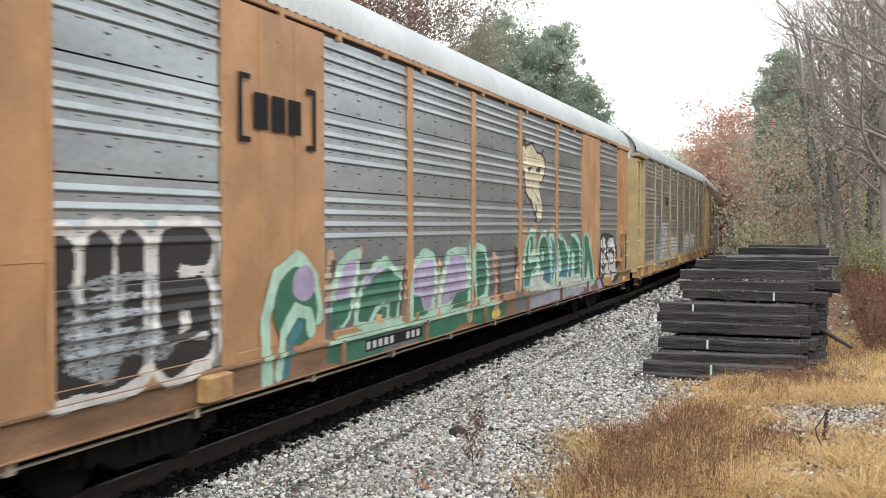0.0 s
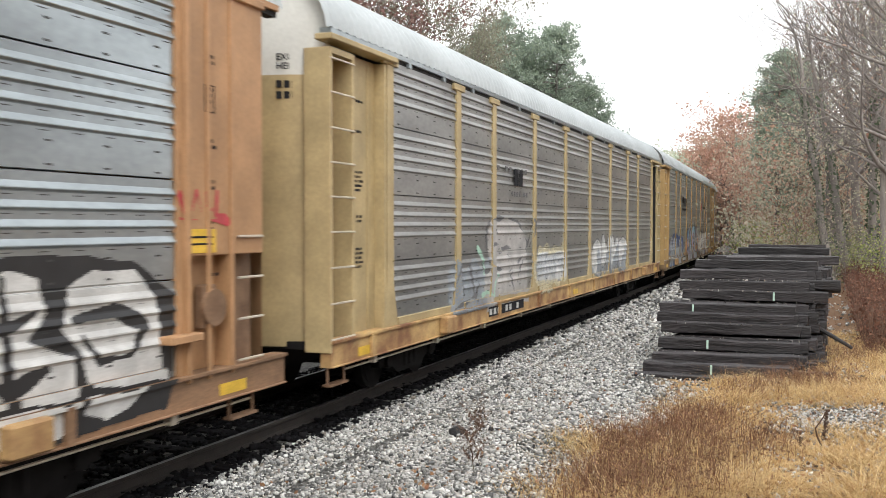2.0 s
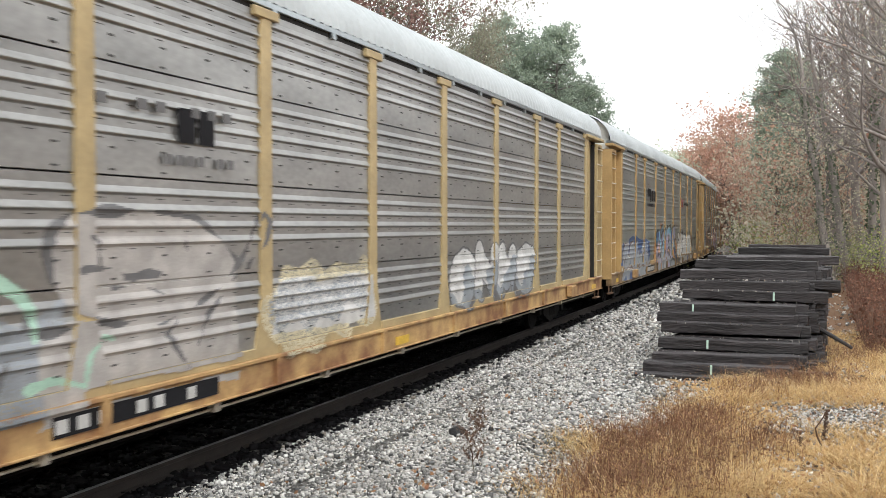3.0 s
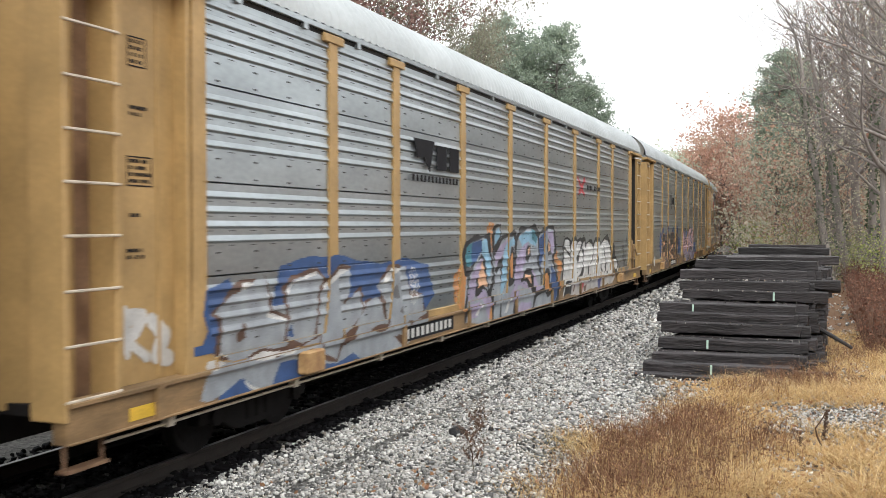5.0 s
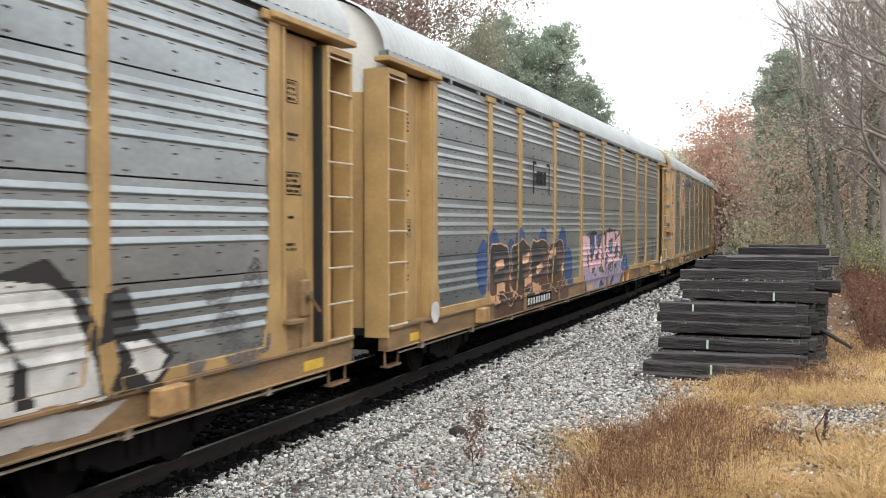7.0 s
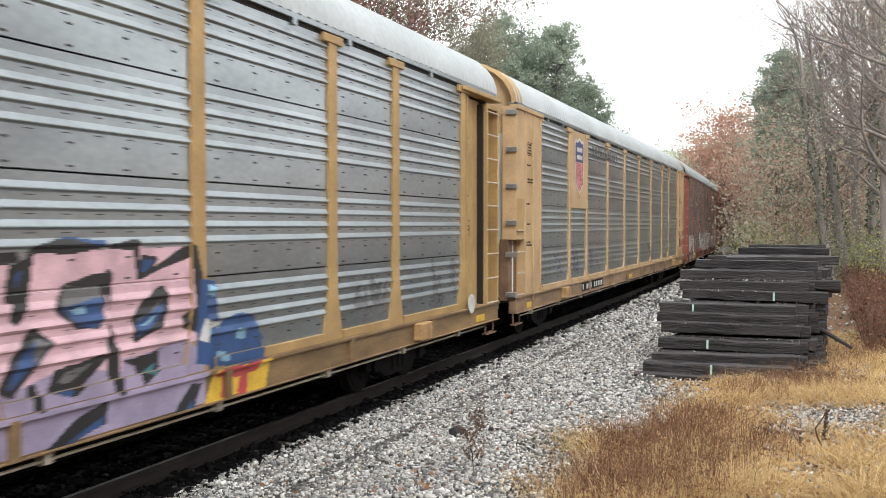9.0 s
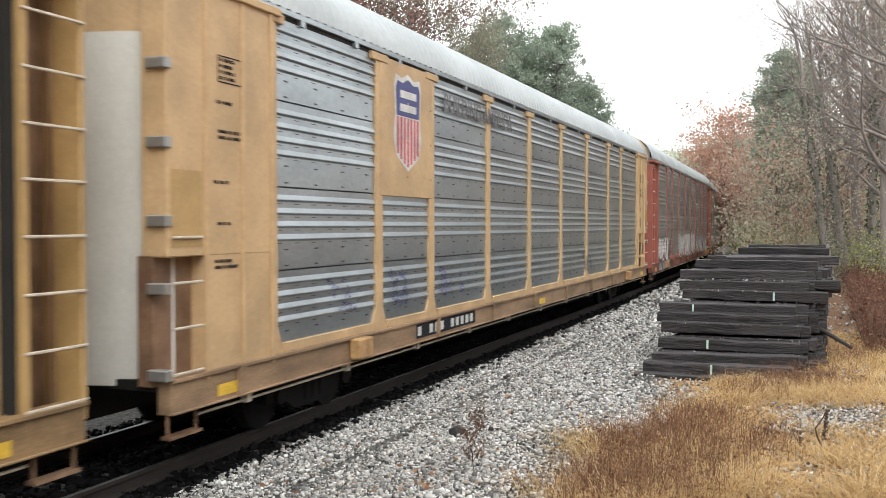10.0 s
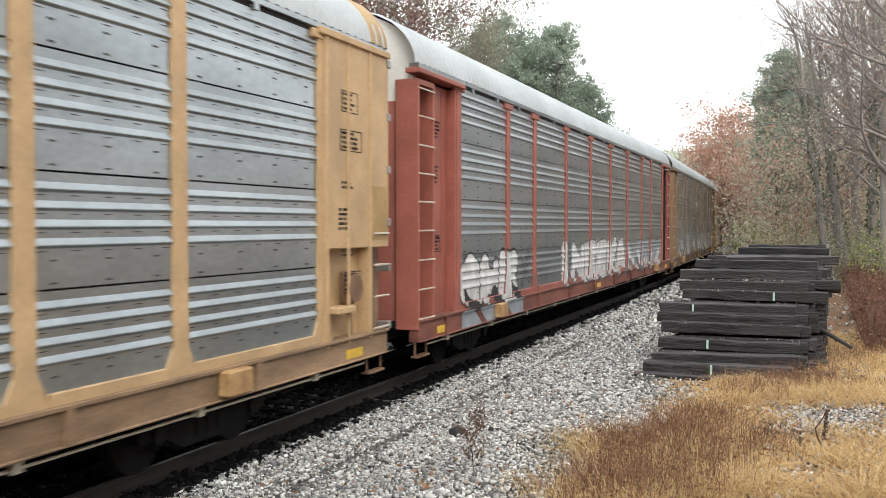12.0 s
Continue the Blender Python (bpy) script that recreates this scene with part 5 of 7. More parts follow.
    cv.mist([[(11.05, 2.35), (11.25, 2.18), (11.29, 1.91)]], 0.2, "orange", 0.7)
    cv.mist([[(16.10, 1.75), (16.48, 1.48), (16.29, 1.17)]], 0.18, "orange", 0.75)
    cv.poly([(9.59, 0.83), (9.71, 1.70), (9.57, 2.03), (9.72, 2.20), (10.15, 2.30), (11.01, 2.35), (11.19, 2.13), (11.33, 1.91), (11.34, 2.39), (11.47, 2.53), (11.73, 2.55), (11.82, 2.38), (12.68, 2.40), (13.13, 2.46), (14.16, 2.52), (14.52, 2.34), (15.23, 2.51), (15.83, 2.47), (16.06, 1.99), (15.82, 1.76), (16.19, 1.26), (15.91, 0.77), (14.74, 0.72), (13.48, 0.71), (10.99, 0.71)], "silver")
    cv.poly([(9.60, 2.03), (9.75, 2.17), (10.22, 2.25), (10.28, 2.12), (10.02, 1.81), (9.74, 1.74)], "teal")
    cv.poly([(10.12, 2.23), (10.74, 2.30), (10.67, 2.08), (10.35, 1.93), (10.05, 1.81)], "blue")
    cv.poly([(10.67, 2.28), (10.97, 2.31), (11.10, 2.03), (11.20, 1.71), (11.00, 1.52), (10.81, 1.89), (10.67, 2.03)], "sky")
    cv.poly([(9.83, 1.24), (10.08, 1.67), (10.63, 1.96), (10.72, 1.85), (10.38, 1.54), (10.34, 1.30), (10.01, 1.16)], "lilac")
    cv.poly([(10.34, 1.25), (10.70, 1.37), (10.92, 1.32), (11.09, 0.98), (11.11, 0.76), (10.84, 0.76), (10.62, 1.11)], "lilac")
    cv.poly([(10.37, 1.34), (10.41, 1.53), (10.67, 1.90), (10.79, 1.82), (10.98, 1.41), (10.70, 1.42), (10.51, 1.35)], "peach")
    cv.poly([(11.42, 1.99), (11.82, 2.16), (12.26, 2.29), (12.21, 2.14), (11.77, 1.88), (11.46, 1.68)], "lilac")
    cv.poly([(11.42, 2.42), (11.69, 2.51), (11.73, 2.33), (11.42, 2.15)], "sky")
    cv.poly([(11.82, 1.76), (12.11, 2.15), (12.36, 2.26), (12.68, 2.34), (12.76, 2.12), (12.36, 2.14), (12.20, 1.85), (12.10, 1.39), (11.81, 1.14)], "sky")
    cv.poly([(12.30, 1.13), (12.67, 1.33), (12.78, 1.81), (13.13, 2.04), (13.75, 2.22), (13.56, 1.83), (13.12, 1.53), (12.89, 1.18), (12.56, 0.86)], "lilac")
    cv.poly([(13.01, 2.30), (13.50, 2.43), (14.16, 2.45), (14.45, 2.27), (14.30, 2.06), (13.75, 2.22), (13.25, 2.10)], "sky")
    cv.poly([(13.95, 2.47), (14.30, 2.48), (14.48, 2.27), (14.30, 2.12), (14.02, 2.24)], "teal")
    cv.poly([(12.89, 1.30), (13.22, 1.58), (14.09, 1.58), (14.66, 1.11), (14.01, 1.05), (13.49, 1.24)], "lilac")
    cv.poly([(14.44, 1.70), (14.59, 2.26), (15.06, 2.40), (14.98, 1.96), (14.67, 1.61)], "blue")
    cv.poly([(15.56, 1.62), (16.06, 1.39), (16.10, 0.94), (15.55, 0.70), (15.42, 1.02), (15.64, 1.31)], "blue")
    cv.poly([(15.06, 2.40), (15.74, 2.43), (15.95, 2.03), (15.65, 1.85), (15.56, 2.16)], "lilac")
    cv.poly([(9.67, 0.86), (9.89, 1.14), (10.41, 1.14), (10.27, 0.90)], "lilac")
    cv.poly([(12.55, 0.73), (13.00, 0.94), (13.74, 0.91), (13.74, 0.77)], "lilac")
    cv.poly([(10.88, 0.76), (11.00, 1.05), (11.12, 1.03), (11.09, 0.74)], "orange")
    cv.poly([(10.13, 0.93), (10.44, 1.11), (10.49, 1.09), (10.27, 0.91)], "white")
    cv.poly([(11.85, 0.82), (12.15, 1.07), (12.25, 1.05), (12.04, 0.82)], "white")
    cv.piece([(12.30, 1.42), (12.25, 1.79), (12.41, 2.06), (12.57, 2.03), (12.62, 1.76), (12.51, 1.40)], "orange", "black", 0.07)
    cv.piece([(13.56, 1.89), (13.69, 2.07), (13.88, 2.10), (13.88, 1.94), (13.65, 1.83)], "peach", "black", 0.06)
    cv.piece([(13.24, 1.39), (13.49, 1.55), (13.88, 1.55), (14.08, 1.38), (14.08, 1.10), (13.85, 1.21), (13.62, 1.37)], "peach", "black", 0.06)
    cv.piece([(15.22, 2.02), (15.39, 2.19), (15.56, 2.11), (15.56, 1.93), (15.32, 1.88)], "peach", "black", 0.06)
    cv.piece([(14.93, 1.08), (14.93, 1.44), (15.14, 1.52), (15.39, 1.43), (15.42, 1.04), (15.13, 0.95)], "orange", "black", 0.08)
    cv.stroke([[(9.57, 2.03), (9.72, 2.20), (10.15, 2.30), (11.01, 2.35), (11.15, 2.03), (11.29, 1.70), (11.33, 1.53), (11.14, 1.29), (11.14, 0.71)], [(9.57, 2.03), (9.68, 1.72), (10.02, 1.72), (10.21, 1.84), (10.63, 1.98), (10.74, 1.90), (11.00, 1.41), (11.09, 1.24)], [(9.92, 1.68), (9.80, 1.33), (9.59, 0.88)], [(10.38, 1.54), (10.34, 1.30), (10.51, 1.33), (10.70, 1.40), (10.92, 1.34), (11.09, 1.19)], [(11.33, 1.91), (11.34, 2.39), (11.47, 2.53), (11.73, 2.55), (11.78, 2.33), (11.42, 2.11)], [(11.42, 2.01), (11.87, 2.30), (12.68, 2.40), (12.84, 2.24), (12.78, 1.93), (12.67, 1.57), (12.67, 1.21), (12.50, 0.80)], [(11.50, 1.68), (11.86, 1.87), (11.77, 1.43), (11.63, 1.00), (11.58, 0.70)], [(12.84, 2.24), (13.13, 2.46), (14.16, 2.52), (14.52, 2.34), (14.59, 1.90), (14.44, 1.77), (14.74, 1.46), (14.82, 1.09), (14.12, 1.03), (13.87, 0.72)], [(14.52, 2.34), (15.23, 2.51), (15.83, 2.47), (16.06, 1.99), (15.74, 1.77), (16.19, 1.26), (16.00, 0.80), (15.55, 0.62)]], 0.05, "black")
    cv.poly([(16.54, 0.81), (16.71, 1.37), (16.68, 2.02), (16.91, 2.22), (17.18, 2.26), (17.46, 2.21), (17.67, 2.10), (17.88, 2.22), (18.13, 2.24), (18.40, 2.07), (18.39, 0.91), (17.68, 0.88)], "black")
    cv.poly([(16.51, 0.75), (16.82, 1.36), (16.80, 2.02), (16.96, 2.18), (17.18, 2.20), (17.40, 2.16), (17.46, 1.92), (17.40, 1.61), (17.67, 1.59), (17.72, 1.97), (17.88, 2.16), (18.09, 2.19), (18.25, 2.08), (18.30, 1.54), (18.32, 1.26), (18.19, 0.94), (17.81, 0.98), (16.79, 1.04)], "white")
    cv.stroke([[(16.82, 2.01), (17.12, 1.89), (17.40, 1.81)], [(16.81, 1.12), (17.81, 1.12)]], 0.03, "black")
    cv.poly([(18.13, 1.98), (18.28, 2.13), (18.56, 2.18), (18.79, 2.14), (18.99, 2.18), (19.14, 2.17), (19.20, 1.99), (19.37, 2.06), (19.65, 2.12), (19.96, 2.10), (20.16, 1.93), (20.26, 2.04), (20.48, 2.15), (20.82, 2.15), (21.05, 2.05), (21.18, 1.93), (21.34, 2.06), (21.64, 2.17), (22.11, 2.18), (22.42, 1.99), (22.59, 1.67), (22.71, 1.08), (21.40, 1.09), (20.13, 1.13), (18.33, 1.16), (18.13, 1.59)], "white")
    cv.poly([(17.49, 1.10), (17.51, 1.93), (17.59, 2.10), (17.74, 2.18), (17.97, 2.20), (18.13, 2.07), (18.13, 1.59), (18.15, 1.10), (18.05, 0.92), (17.67, 1.00)], "white")
    cv.stroke([[(17.51, 1.93), (17.59, 2.10), (17.74, 2.19), (17.97, 2.21), (18.12, 2.11)], [(18.13, 1.98), (18.28, 2.13), (18.56, 2.18), (18.79, 2.14), (18.99, 2.18), (19.14, 2.17), (19.20, 1.99), (19.37, 2.06), (19.65, 2.12), (19.96, 2.10), (20.16, 1.93), (20.26, 2.04), (20.48, 2.15), (20.82, 2.15), (21.05, 2.05), (21.18, 1.93), (21.34, 2.06), (21.64, 2.17), (22.11, 2.18), (22.42, 1.99), (22.59, 1.67)], [(22.59, 1.67), (22.71, 1.08)]], 0.05, "black")
    cv.poly([(18.16, 1.78), (18.41, 1.76), (18.41, 1.61), (18.16, 1.59)], "black")
    cv.poly([(18.33, 1.21), (18.66, 1.28), (18.86, 1.44), (19.02, 1.33), (18.87, 1.19), (18.62, 1.20)], "black")
    cv.poly([(19.47, 1.16), (19.53, 1.49), (19.66, 1.42), (19.64, 1.19)], "black")
    cv.poly([(20.56, 1.56), (20.64, 1.68), (20.73, 1.55), (20.64, 1.43)], "black")
    cv.poly([(21.73, 1.12), (21.77, 1.56), (21.91, 1.44), (21.91, 1.11)], "black")
    cv.stroke([[(18.27, 1.70), (18.63, 1.94), (18.83, 2.06)], [(18.67, 1.95), (18.93, 1.82), (18.86, 1.51), (18.98, 1.36)], [(20.16, 1.90), (20.03, 1.61), (19.64, 1.42)], [(20.26, 1.86), (20.40, 1.46), (20.36, 1.10)], [(21.18, 1.90), (21.27, 1.50), (21.21, 1.31), (21.40, 1.19)], [(21.47, 1.98), (21.73, 1.60)]], 0.03, "black")
    cv.poly([(17.15, 0.84), (17.15, 1.10), (18.33, 1.10), (20.13, 1.07), (23.00, 1.00), (22.52, 0.81), (21.02, 0.80), (19.19, 0.81), (18.11, 0.71)], "pale")
    cv.poly([(20.45, 0.96), (20.56, 1.07), (20.90, 1.05), (20.78, 0.79), (20.55, 0.76)], "navy")
    cv.poly([(17.15, 0.84), (17.20, 1.06), (17.43, 1.06), (17.37, 0.83)], "black")
    cv.poly([(17.54, 0.86), (17.67, 1.02), (17.79, 1.01), (17.63, 0.86)], "brown")
    cv.poly([(19.27, 1.02), (19.50, 1.13), (19.64, 1.12), (19.41, 0.99)], "black")
    cv.stroke([[(18.15, 0.99), (18.70, 0.98)], [(18.33, 0.97), (18.24, 0.81)], [(18.58, 0.97), (18.51, 0.81)]], 0.035, "red")
    cv.poly([(18.70, 0.90), (19.10, 0.99), (18.98, 0.80), (18.77, 0.78)], "brown")
    cv.poly([(22.76, 1.96), (23.09, 2.02), (23.25, 1.63), (22.68, 1.52)], "black")
    cv.piece([(22.90, 1.56), (23.34, 1.55), (23.70, 1.31), (23.34, 1.02), (23.13, 1.18), (22.87, 1.12), (23.07, 1.34)], "white", "black", 0.05)
    cv.mist([[(24.27, 1.81), (24.78, 1.87), (25.21, 1.93)]], 0.08, "grey", 0.6)
    cv.mist([[(24.26, 1.48), (24.99, 1.51)]], 0.09, "grey", 0.6)
    cv.mist([[(24.07, 1.17), (25.32, 1.21)]], 0.09, "grey", 0.65)
    apply_canvas(c, sc_, cv, "silver, blue and black graffiti lettering along the lower side")
    cv = Canvas(0.86, 1.68, 1.15, 1.85, 0.015, 0.012, seed=19)
    cv.stroke([[(0.95, 1.75), (1.0, 1.35)], [(0.95, 1.72), (1.2, 1.7), (1.1, 1.55), (0.98, 1.5), (1.25, 1.3)], [(1.35, 1.65), (1.55, 1.5), (1.4, 1.3), (1.6, 1.25)]], 0.06, "white")
    apply_canvas(c, sc_, cv, "white spray tag on the end panel", "spray_tag")
    cv = Canvas(18.1, 19.3, 3.2, 3.95, seed=20)
    cv.stroke([[(18.3, 3.76), (19.05, 3.32)], [(18.3, 3.34), (19.05, 3.76)]], 0.042, "red")
    apply_canvas(c, sc_, cv, "red spray-painted cross", "spray_tag")
    bars(c, 19.2, 20.9, 3.5, 3.62, SIDE_X + 0.034, M["letter"], 8, 10)
    x = SIDE_X + 0.032
    bm = add_prism(bmesh.new(), [(7.35 - 13.75, 3.9), (8.2 - 13.75, 3.9), (8.0 - 13.75, 3.4), (7.75 - 13.75, 3.62), (7.5 - 13.75, 3.6)], "x", x, x + 0.006)
    part("emblem", bm, M["letter"], c, "black emblem of a railway")
    bars(c, 8.3, 9.45, 3.45, 3.85, x, M["letter"], 9, 2)
    bars(c, 7.3, 9.5, 3.24, 3.34, x, M["letter"], 10, 14)
    bars(c, 6.95, 9.0, 0.8, 1.02, SIDE_X + 0.056, SPRAY["white"], 11, 10, M["letter"])
    # fourth car
    cv = Canvas(3.9, 19.2, 0.75, 2.6, seed=21)
    for i in range(12):
        cv.blob(4.4 + 0.6 * i, 1.75 + 0.3 * math.sin(i * 2.1), 0.4, 0.5, "blue")
    cv.fill((cv.U > 4.9) & (cv.U < 10.8) & (cv.Z < 1.06), "brown")
    cv.word("RSES", 4.7, 10.5, 1.0, 2.26, 0.25, ["brown", "black"], "peach", None, 0.03, seed=22, shade="black")
    for u, z in ((5.4, 1.75), (5.5, 1.3), (7.2, 1.85), (7.4, 1.35), (8.3, 1.6), (9.4, 1.9), (8.0, 1.2)):
        cv.fill((np.abs(cv.U - u) < 0.26) & (np.abs(cv.Z - z - 0.04 * np.sin(cv.U * 6)) < 0.09), "peach")
    cv.poly([(15.97, 2.37), (16.03, 2.44), (16.57, 2.45), (16.57, 2.37)], "blue")
    cv.fill((cv.U > 12.5) & (cv.U < 17.3) & (cv.Z < 2.22 + 0.05 * np.sin(cv.U * 5)) & (cv.Z > 0.76), "pink")
    cv.poly([(15.73, 2.24), (15.76, 2.35), (16.98, 2.36), (17.83, 2.32), (17.86, 1.42), (15.95, 1.26), (15.71, 1.26)], "pink")
    cv.fill((cv.U > 12.5) & (cv.U < 17.95) & (cv.Z < 1.3 + 0.06 * np.sin(cv.U * 4)) & (cv.Z > 0.76), "lilac")
    cv.poly([(16.70, 1.10), (16.77, 1.34), (17.68, 1.44), (18.01, 1.24), (17.91, 0.90), (16.69, 0.84)], "lilac")
    cv.piece([(15.99, 1.88), (16.06, 2.06), (16.53, 2.10), (16.56, 1.76), (16.49, 1.67), (16.22, 1.70)], "grey", "black", 0.03)
    cv.poly([(16.01, 1.88), (16.53, 1.94), (16.55, 1.77), (16.47, 1.68), (16.23, 1.71)], "blue")
    cv.piece([(16.93, 1.73), (17.34, 1.95), (17.40, 1.85), (17.29, 1.64), (16.97, 1.52)], "grey", "black", 0.03)
    cv.poly([(16.95, 1.65), (17.34, 1.80), (17.28, 1.65), (16.98, 1.52)], "blue")
    cv.piece([(17.01, 2.08), (17.06, 2.27), (17.27, 2.24), (17.11, 2.11)], "blue", "black", 0.03)
    cv.poly([(15.86, 1.19), (15.96, 1.38), (16.48, 1.44), (16.61, 1.40), (16.14, 1.13)], "black")
    cv.poly([(15.98, 1.26), (16.11, 1.36), (16.41, 1.39), (16.14, 1.26)], "grey")
    cv.poly([(15.92, 1.19), (16.02, 1.21), (16.14, 1.19), (16.08, 1.14)], "blue")
    cv.poly([(16.74, 1.32), (17.29, 1.39), (17.29, 1.22), (17.00, 1.07), (16.93, 1.27)], "black")
    cv.poly([(17.04, 1.20), (17.23, 1.28), (17.18, 1.15)], "teal")
    cv.poly([(15.82, 0.78), (16.14, 0.95), (16.54, 1.05), (16.49, 0.83), (16.07, 0.75)], "black")
    cv.poly([(16.01, 0.76), (16.48, 0.91), (16.46, 0.83), (16.11, 0.76)], "blue")
    cv.poly([(17.41, 0.74), (17.72, 1.01), (17.91, 1.00), (17.72, 0.71)], "black")
    cv.poly([(17.58, 0.72), (17.72, 0.85), (17.75, 0.71)], "blue")
    cv.stroke([[(16.60, 2.11), (16.62, 1.66), (16.67, 1.10)], [(15.71, 1.26), (15.73, 1.12)]], 0.045, "black")
    cv.piece([(15.42, 1.28), (15.54, 1.50), (15.72, 1.68), (15.91, 1.59), (15.71, 1.41), (15.51, 1.24)], "blue", "black", 0.035)
    cv.poly([(15.73, 1.66), (15.91, 1.60), (15.76, 1.45)], "grey")
    cv.piece([(15.48, 1.99), (15.53, 2.21), (15.67, 2.27), (15.64, 2.05)], "blue", "black", 0.03)
    cv.stroke([[(15.76, 2.37), (16.98, 2.38), (17.00, 2.08), (17.83, 2.32), (17.89, 1.82), (17.85, 1.48)], [(15.73, 2.35), (15.65, 2.11), (15.55, 1.85)]], 0.04, "black")
    cv.poly([(17.64, 1.67), (17.87, 1.76), (17.87, 1.48), (17.64, 1.56)], "black")
    cv.piece([(13.52, 2.28), (13.97, 2.33), (14.02, 1.91), (13.63, 1.59), (13.53, 1.84)], "blue", "black", 0.04)
    cv.piece([(14.34, 2.25), (15.02, 2.28), (14.86, 2.03), (14.58, 1.94), (14.45, 1.88), (14.34, 2.06)], "blue", "black", 0.035)
    cv.poly([(14.04, 1.57), (14.40, 1.80), (14.66, 1.80), (14.54, 1.59)], "black")
    cv.poly([(13.72, 1.35), (14.16, 1.38), (13.97, 1.17), (13.79, 1.20)], "black")
    cv.poly([(14.69, 1.33), (14.91, 1.37), (15.19, 1.17), (14.99, 1.14), (14.73, 1.24)], "black")
    cv.poly([(14.93, 1.54), (15.10, 1.80), (15.18, 1.51)], "black")
    cv.poly([(13.15, 1.87), (13.31, 1.72), (13.36, 1.27), (13.14, 1.53)], "black")
    cv.poly([(14.42, 0.78), (14.49, 0.94), (14.69, 0.98), (15.09, 0.81), (14.68, 0.78)], "black")
    cv.poly([(13.78, 1.21), (14.04, 1.21), (13.97, 1.15), (13.84, 1.13)], "blue")
    cv.poly([(13.79, 1.31), (14.04, 1.33), (13.97, 1.25), (13.81, 1.24)], "grey")
    cv.poly([(14.42, 0.78), (14.57, 0.85), (14.76, 0.76)], "blue")
    cv.stroke([[(13.15, 2.28), (13.49, 2.35), (13.50, 2.02), (13.54, 1.70)], [(13.99, 2.32), (14.34, 2.32)], [(15.19, 2.29), (15.56, 2.31)]], 0.035, "black")
    cv.poly([(13.66, 1.99), (13.73, 1.98), (13.73, 1.93), (13.66, 1.93)], "sky")
    cv.poly([(13.75, 1.90), (13.83, 1.89), (13.83, 1.84), (13.75, 1.84)], "sky")
    cv.poly([(14.39, 2.16), (14.48, 2.16), (14.48, 2.10), (14.39, 2.10)], "sky")
    cv.poly([(14.79, 2.25), (14.89, 2.24), (14.89, 2.18), (14.79, 2.19)], "sky")
    cv.poly([(16.14, 1.85), (16.29, 1.88), (16.34, 1.82), (16.20, 1.80)], "sky")
    cv.poly([(17.02, 1.62), (17.25, 1.71), (17.15, 1.62)], "sky")
    cv.poly([(17.89, 1.99), (18.21, 1.98), (18.26, 1.61), (18.10, 1.13), (17.84, 1.19)], "blue")
    cv.poly([(18.36, 1.57), (18.57, 1.61), (18.90, 1.55), (19.07, 1.28), (19.01, 1.04), (18.05, 1.10), (18.10, 1.39)], "blue")
    cv.poly([(18.06, 1.94), (18.22, 1.93), (18.22, 1.83), (18.06, 1.84)], "sky")
    cv.poly([(18.59, 1.45), (18.76, 1.43), (18.76, 1.33), (18.59, 1.35)], "sky")
    cv.poly([(18.22, 1.24), (18.38, 1.22), (18.38, 1.12), (18.22, 1.14)], "sky")
    cv.poly([(17.93, 1.54), (18.09, 1.53), (18.08, 1.44), (17.93, 1.45)], "sky")
    cv.poly([(17.88, 1.42), (18.01, 1.63), (18.34, 1.54), (18.08, 1.50), (18.04, 1.37)], "white")
    cv.poly([(17.93, 0.76), (18.10, 1.07), (19.15, 1.05), (19.07, 0.71)], "yellow")
    cv.stroke([[(18.15, 1.02), (18.89, 1.02)], [(18.28, 1.01), (18.23, 0.79)], [(18.65, 1.01), (18.60, 0.79)]], 0.035, "red")
    apply_canvas(d, sd, cv, "dark, pink and blue graffiti lettering along the lower side")
    cv = Canvas(21.3, 25.5, 1.2, 2.0, seed=24)
    cv.mist([[(21.55, 1.75), (21.45, 1.5), (21.7, 1.5), (21.75, 1.8)], [(21.9, 1.8), (22.0, 1.5), (22.2, 1.7)], [(22.4, 1.8), (22.35, 1.5)], [(21.7, 1.35), (22.3, 1.4)]], 0.035, "grey", 0.8)
    cv.mist([[(24.2, 1.9), (24.3, 1.4), (24.6, 1.85), (24.9, 1.4)], [(24.1, 1.3), (25.2, 1.4)], [(25.1, 1.9), (25.0, 1.5)]], 0.05, "grey", 0.5)
    apply_canvas(d, sd, cv, "faint grey spray tag", "spray_tag")
    for u0, u1, z0, z1 in ((7.65, 7.72, 3.25, 3.95), (8.95, 9.02, 3.25, 3.95), (7.72, 7.9, 3.88, 3.95), (8.77, 8.95, 3.88, 3.95)):
        part("emblem", box(x, x + 0.004, u0 - 13.75, u1 - 13.75, z0, z1), M["letter"], d, "dark emblem bracket")
    bars(d, 7.95, 8.75, 3.45, 3.75, x, M["letter"], 12, 3)
    bars(d, 6.9, 9.1, 0.8, 1.02, SIDE_X + 0.06, SPRAY["white"], 13, 10, M["letter"])
    # fifth car: shield emblem on its panel
    x = SIDE_X + 0.034
    sh = [(-0.5, 4.62), (-0.44, 4.78), (-0.22, 4.74), (0.0, 4.82), (0.22, 4.74), (0.44, 4.78), (0.5, 4.62), (0.46, 4.2), (0.52, 3.85), (0.42, 3.58), (0.15, 3.44), (0, 3.36), (-0.15, 3.44), (-0.42, 3.58), (-0.52, 3.85), (-0.46, 4.2)]
    cu, cz = 5.765 - 13.75, 4.1
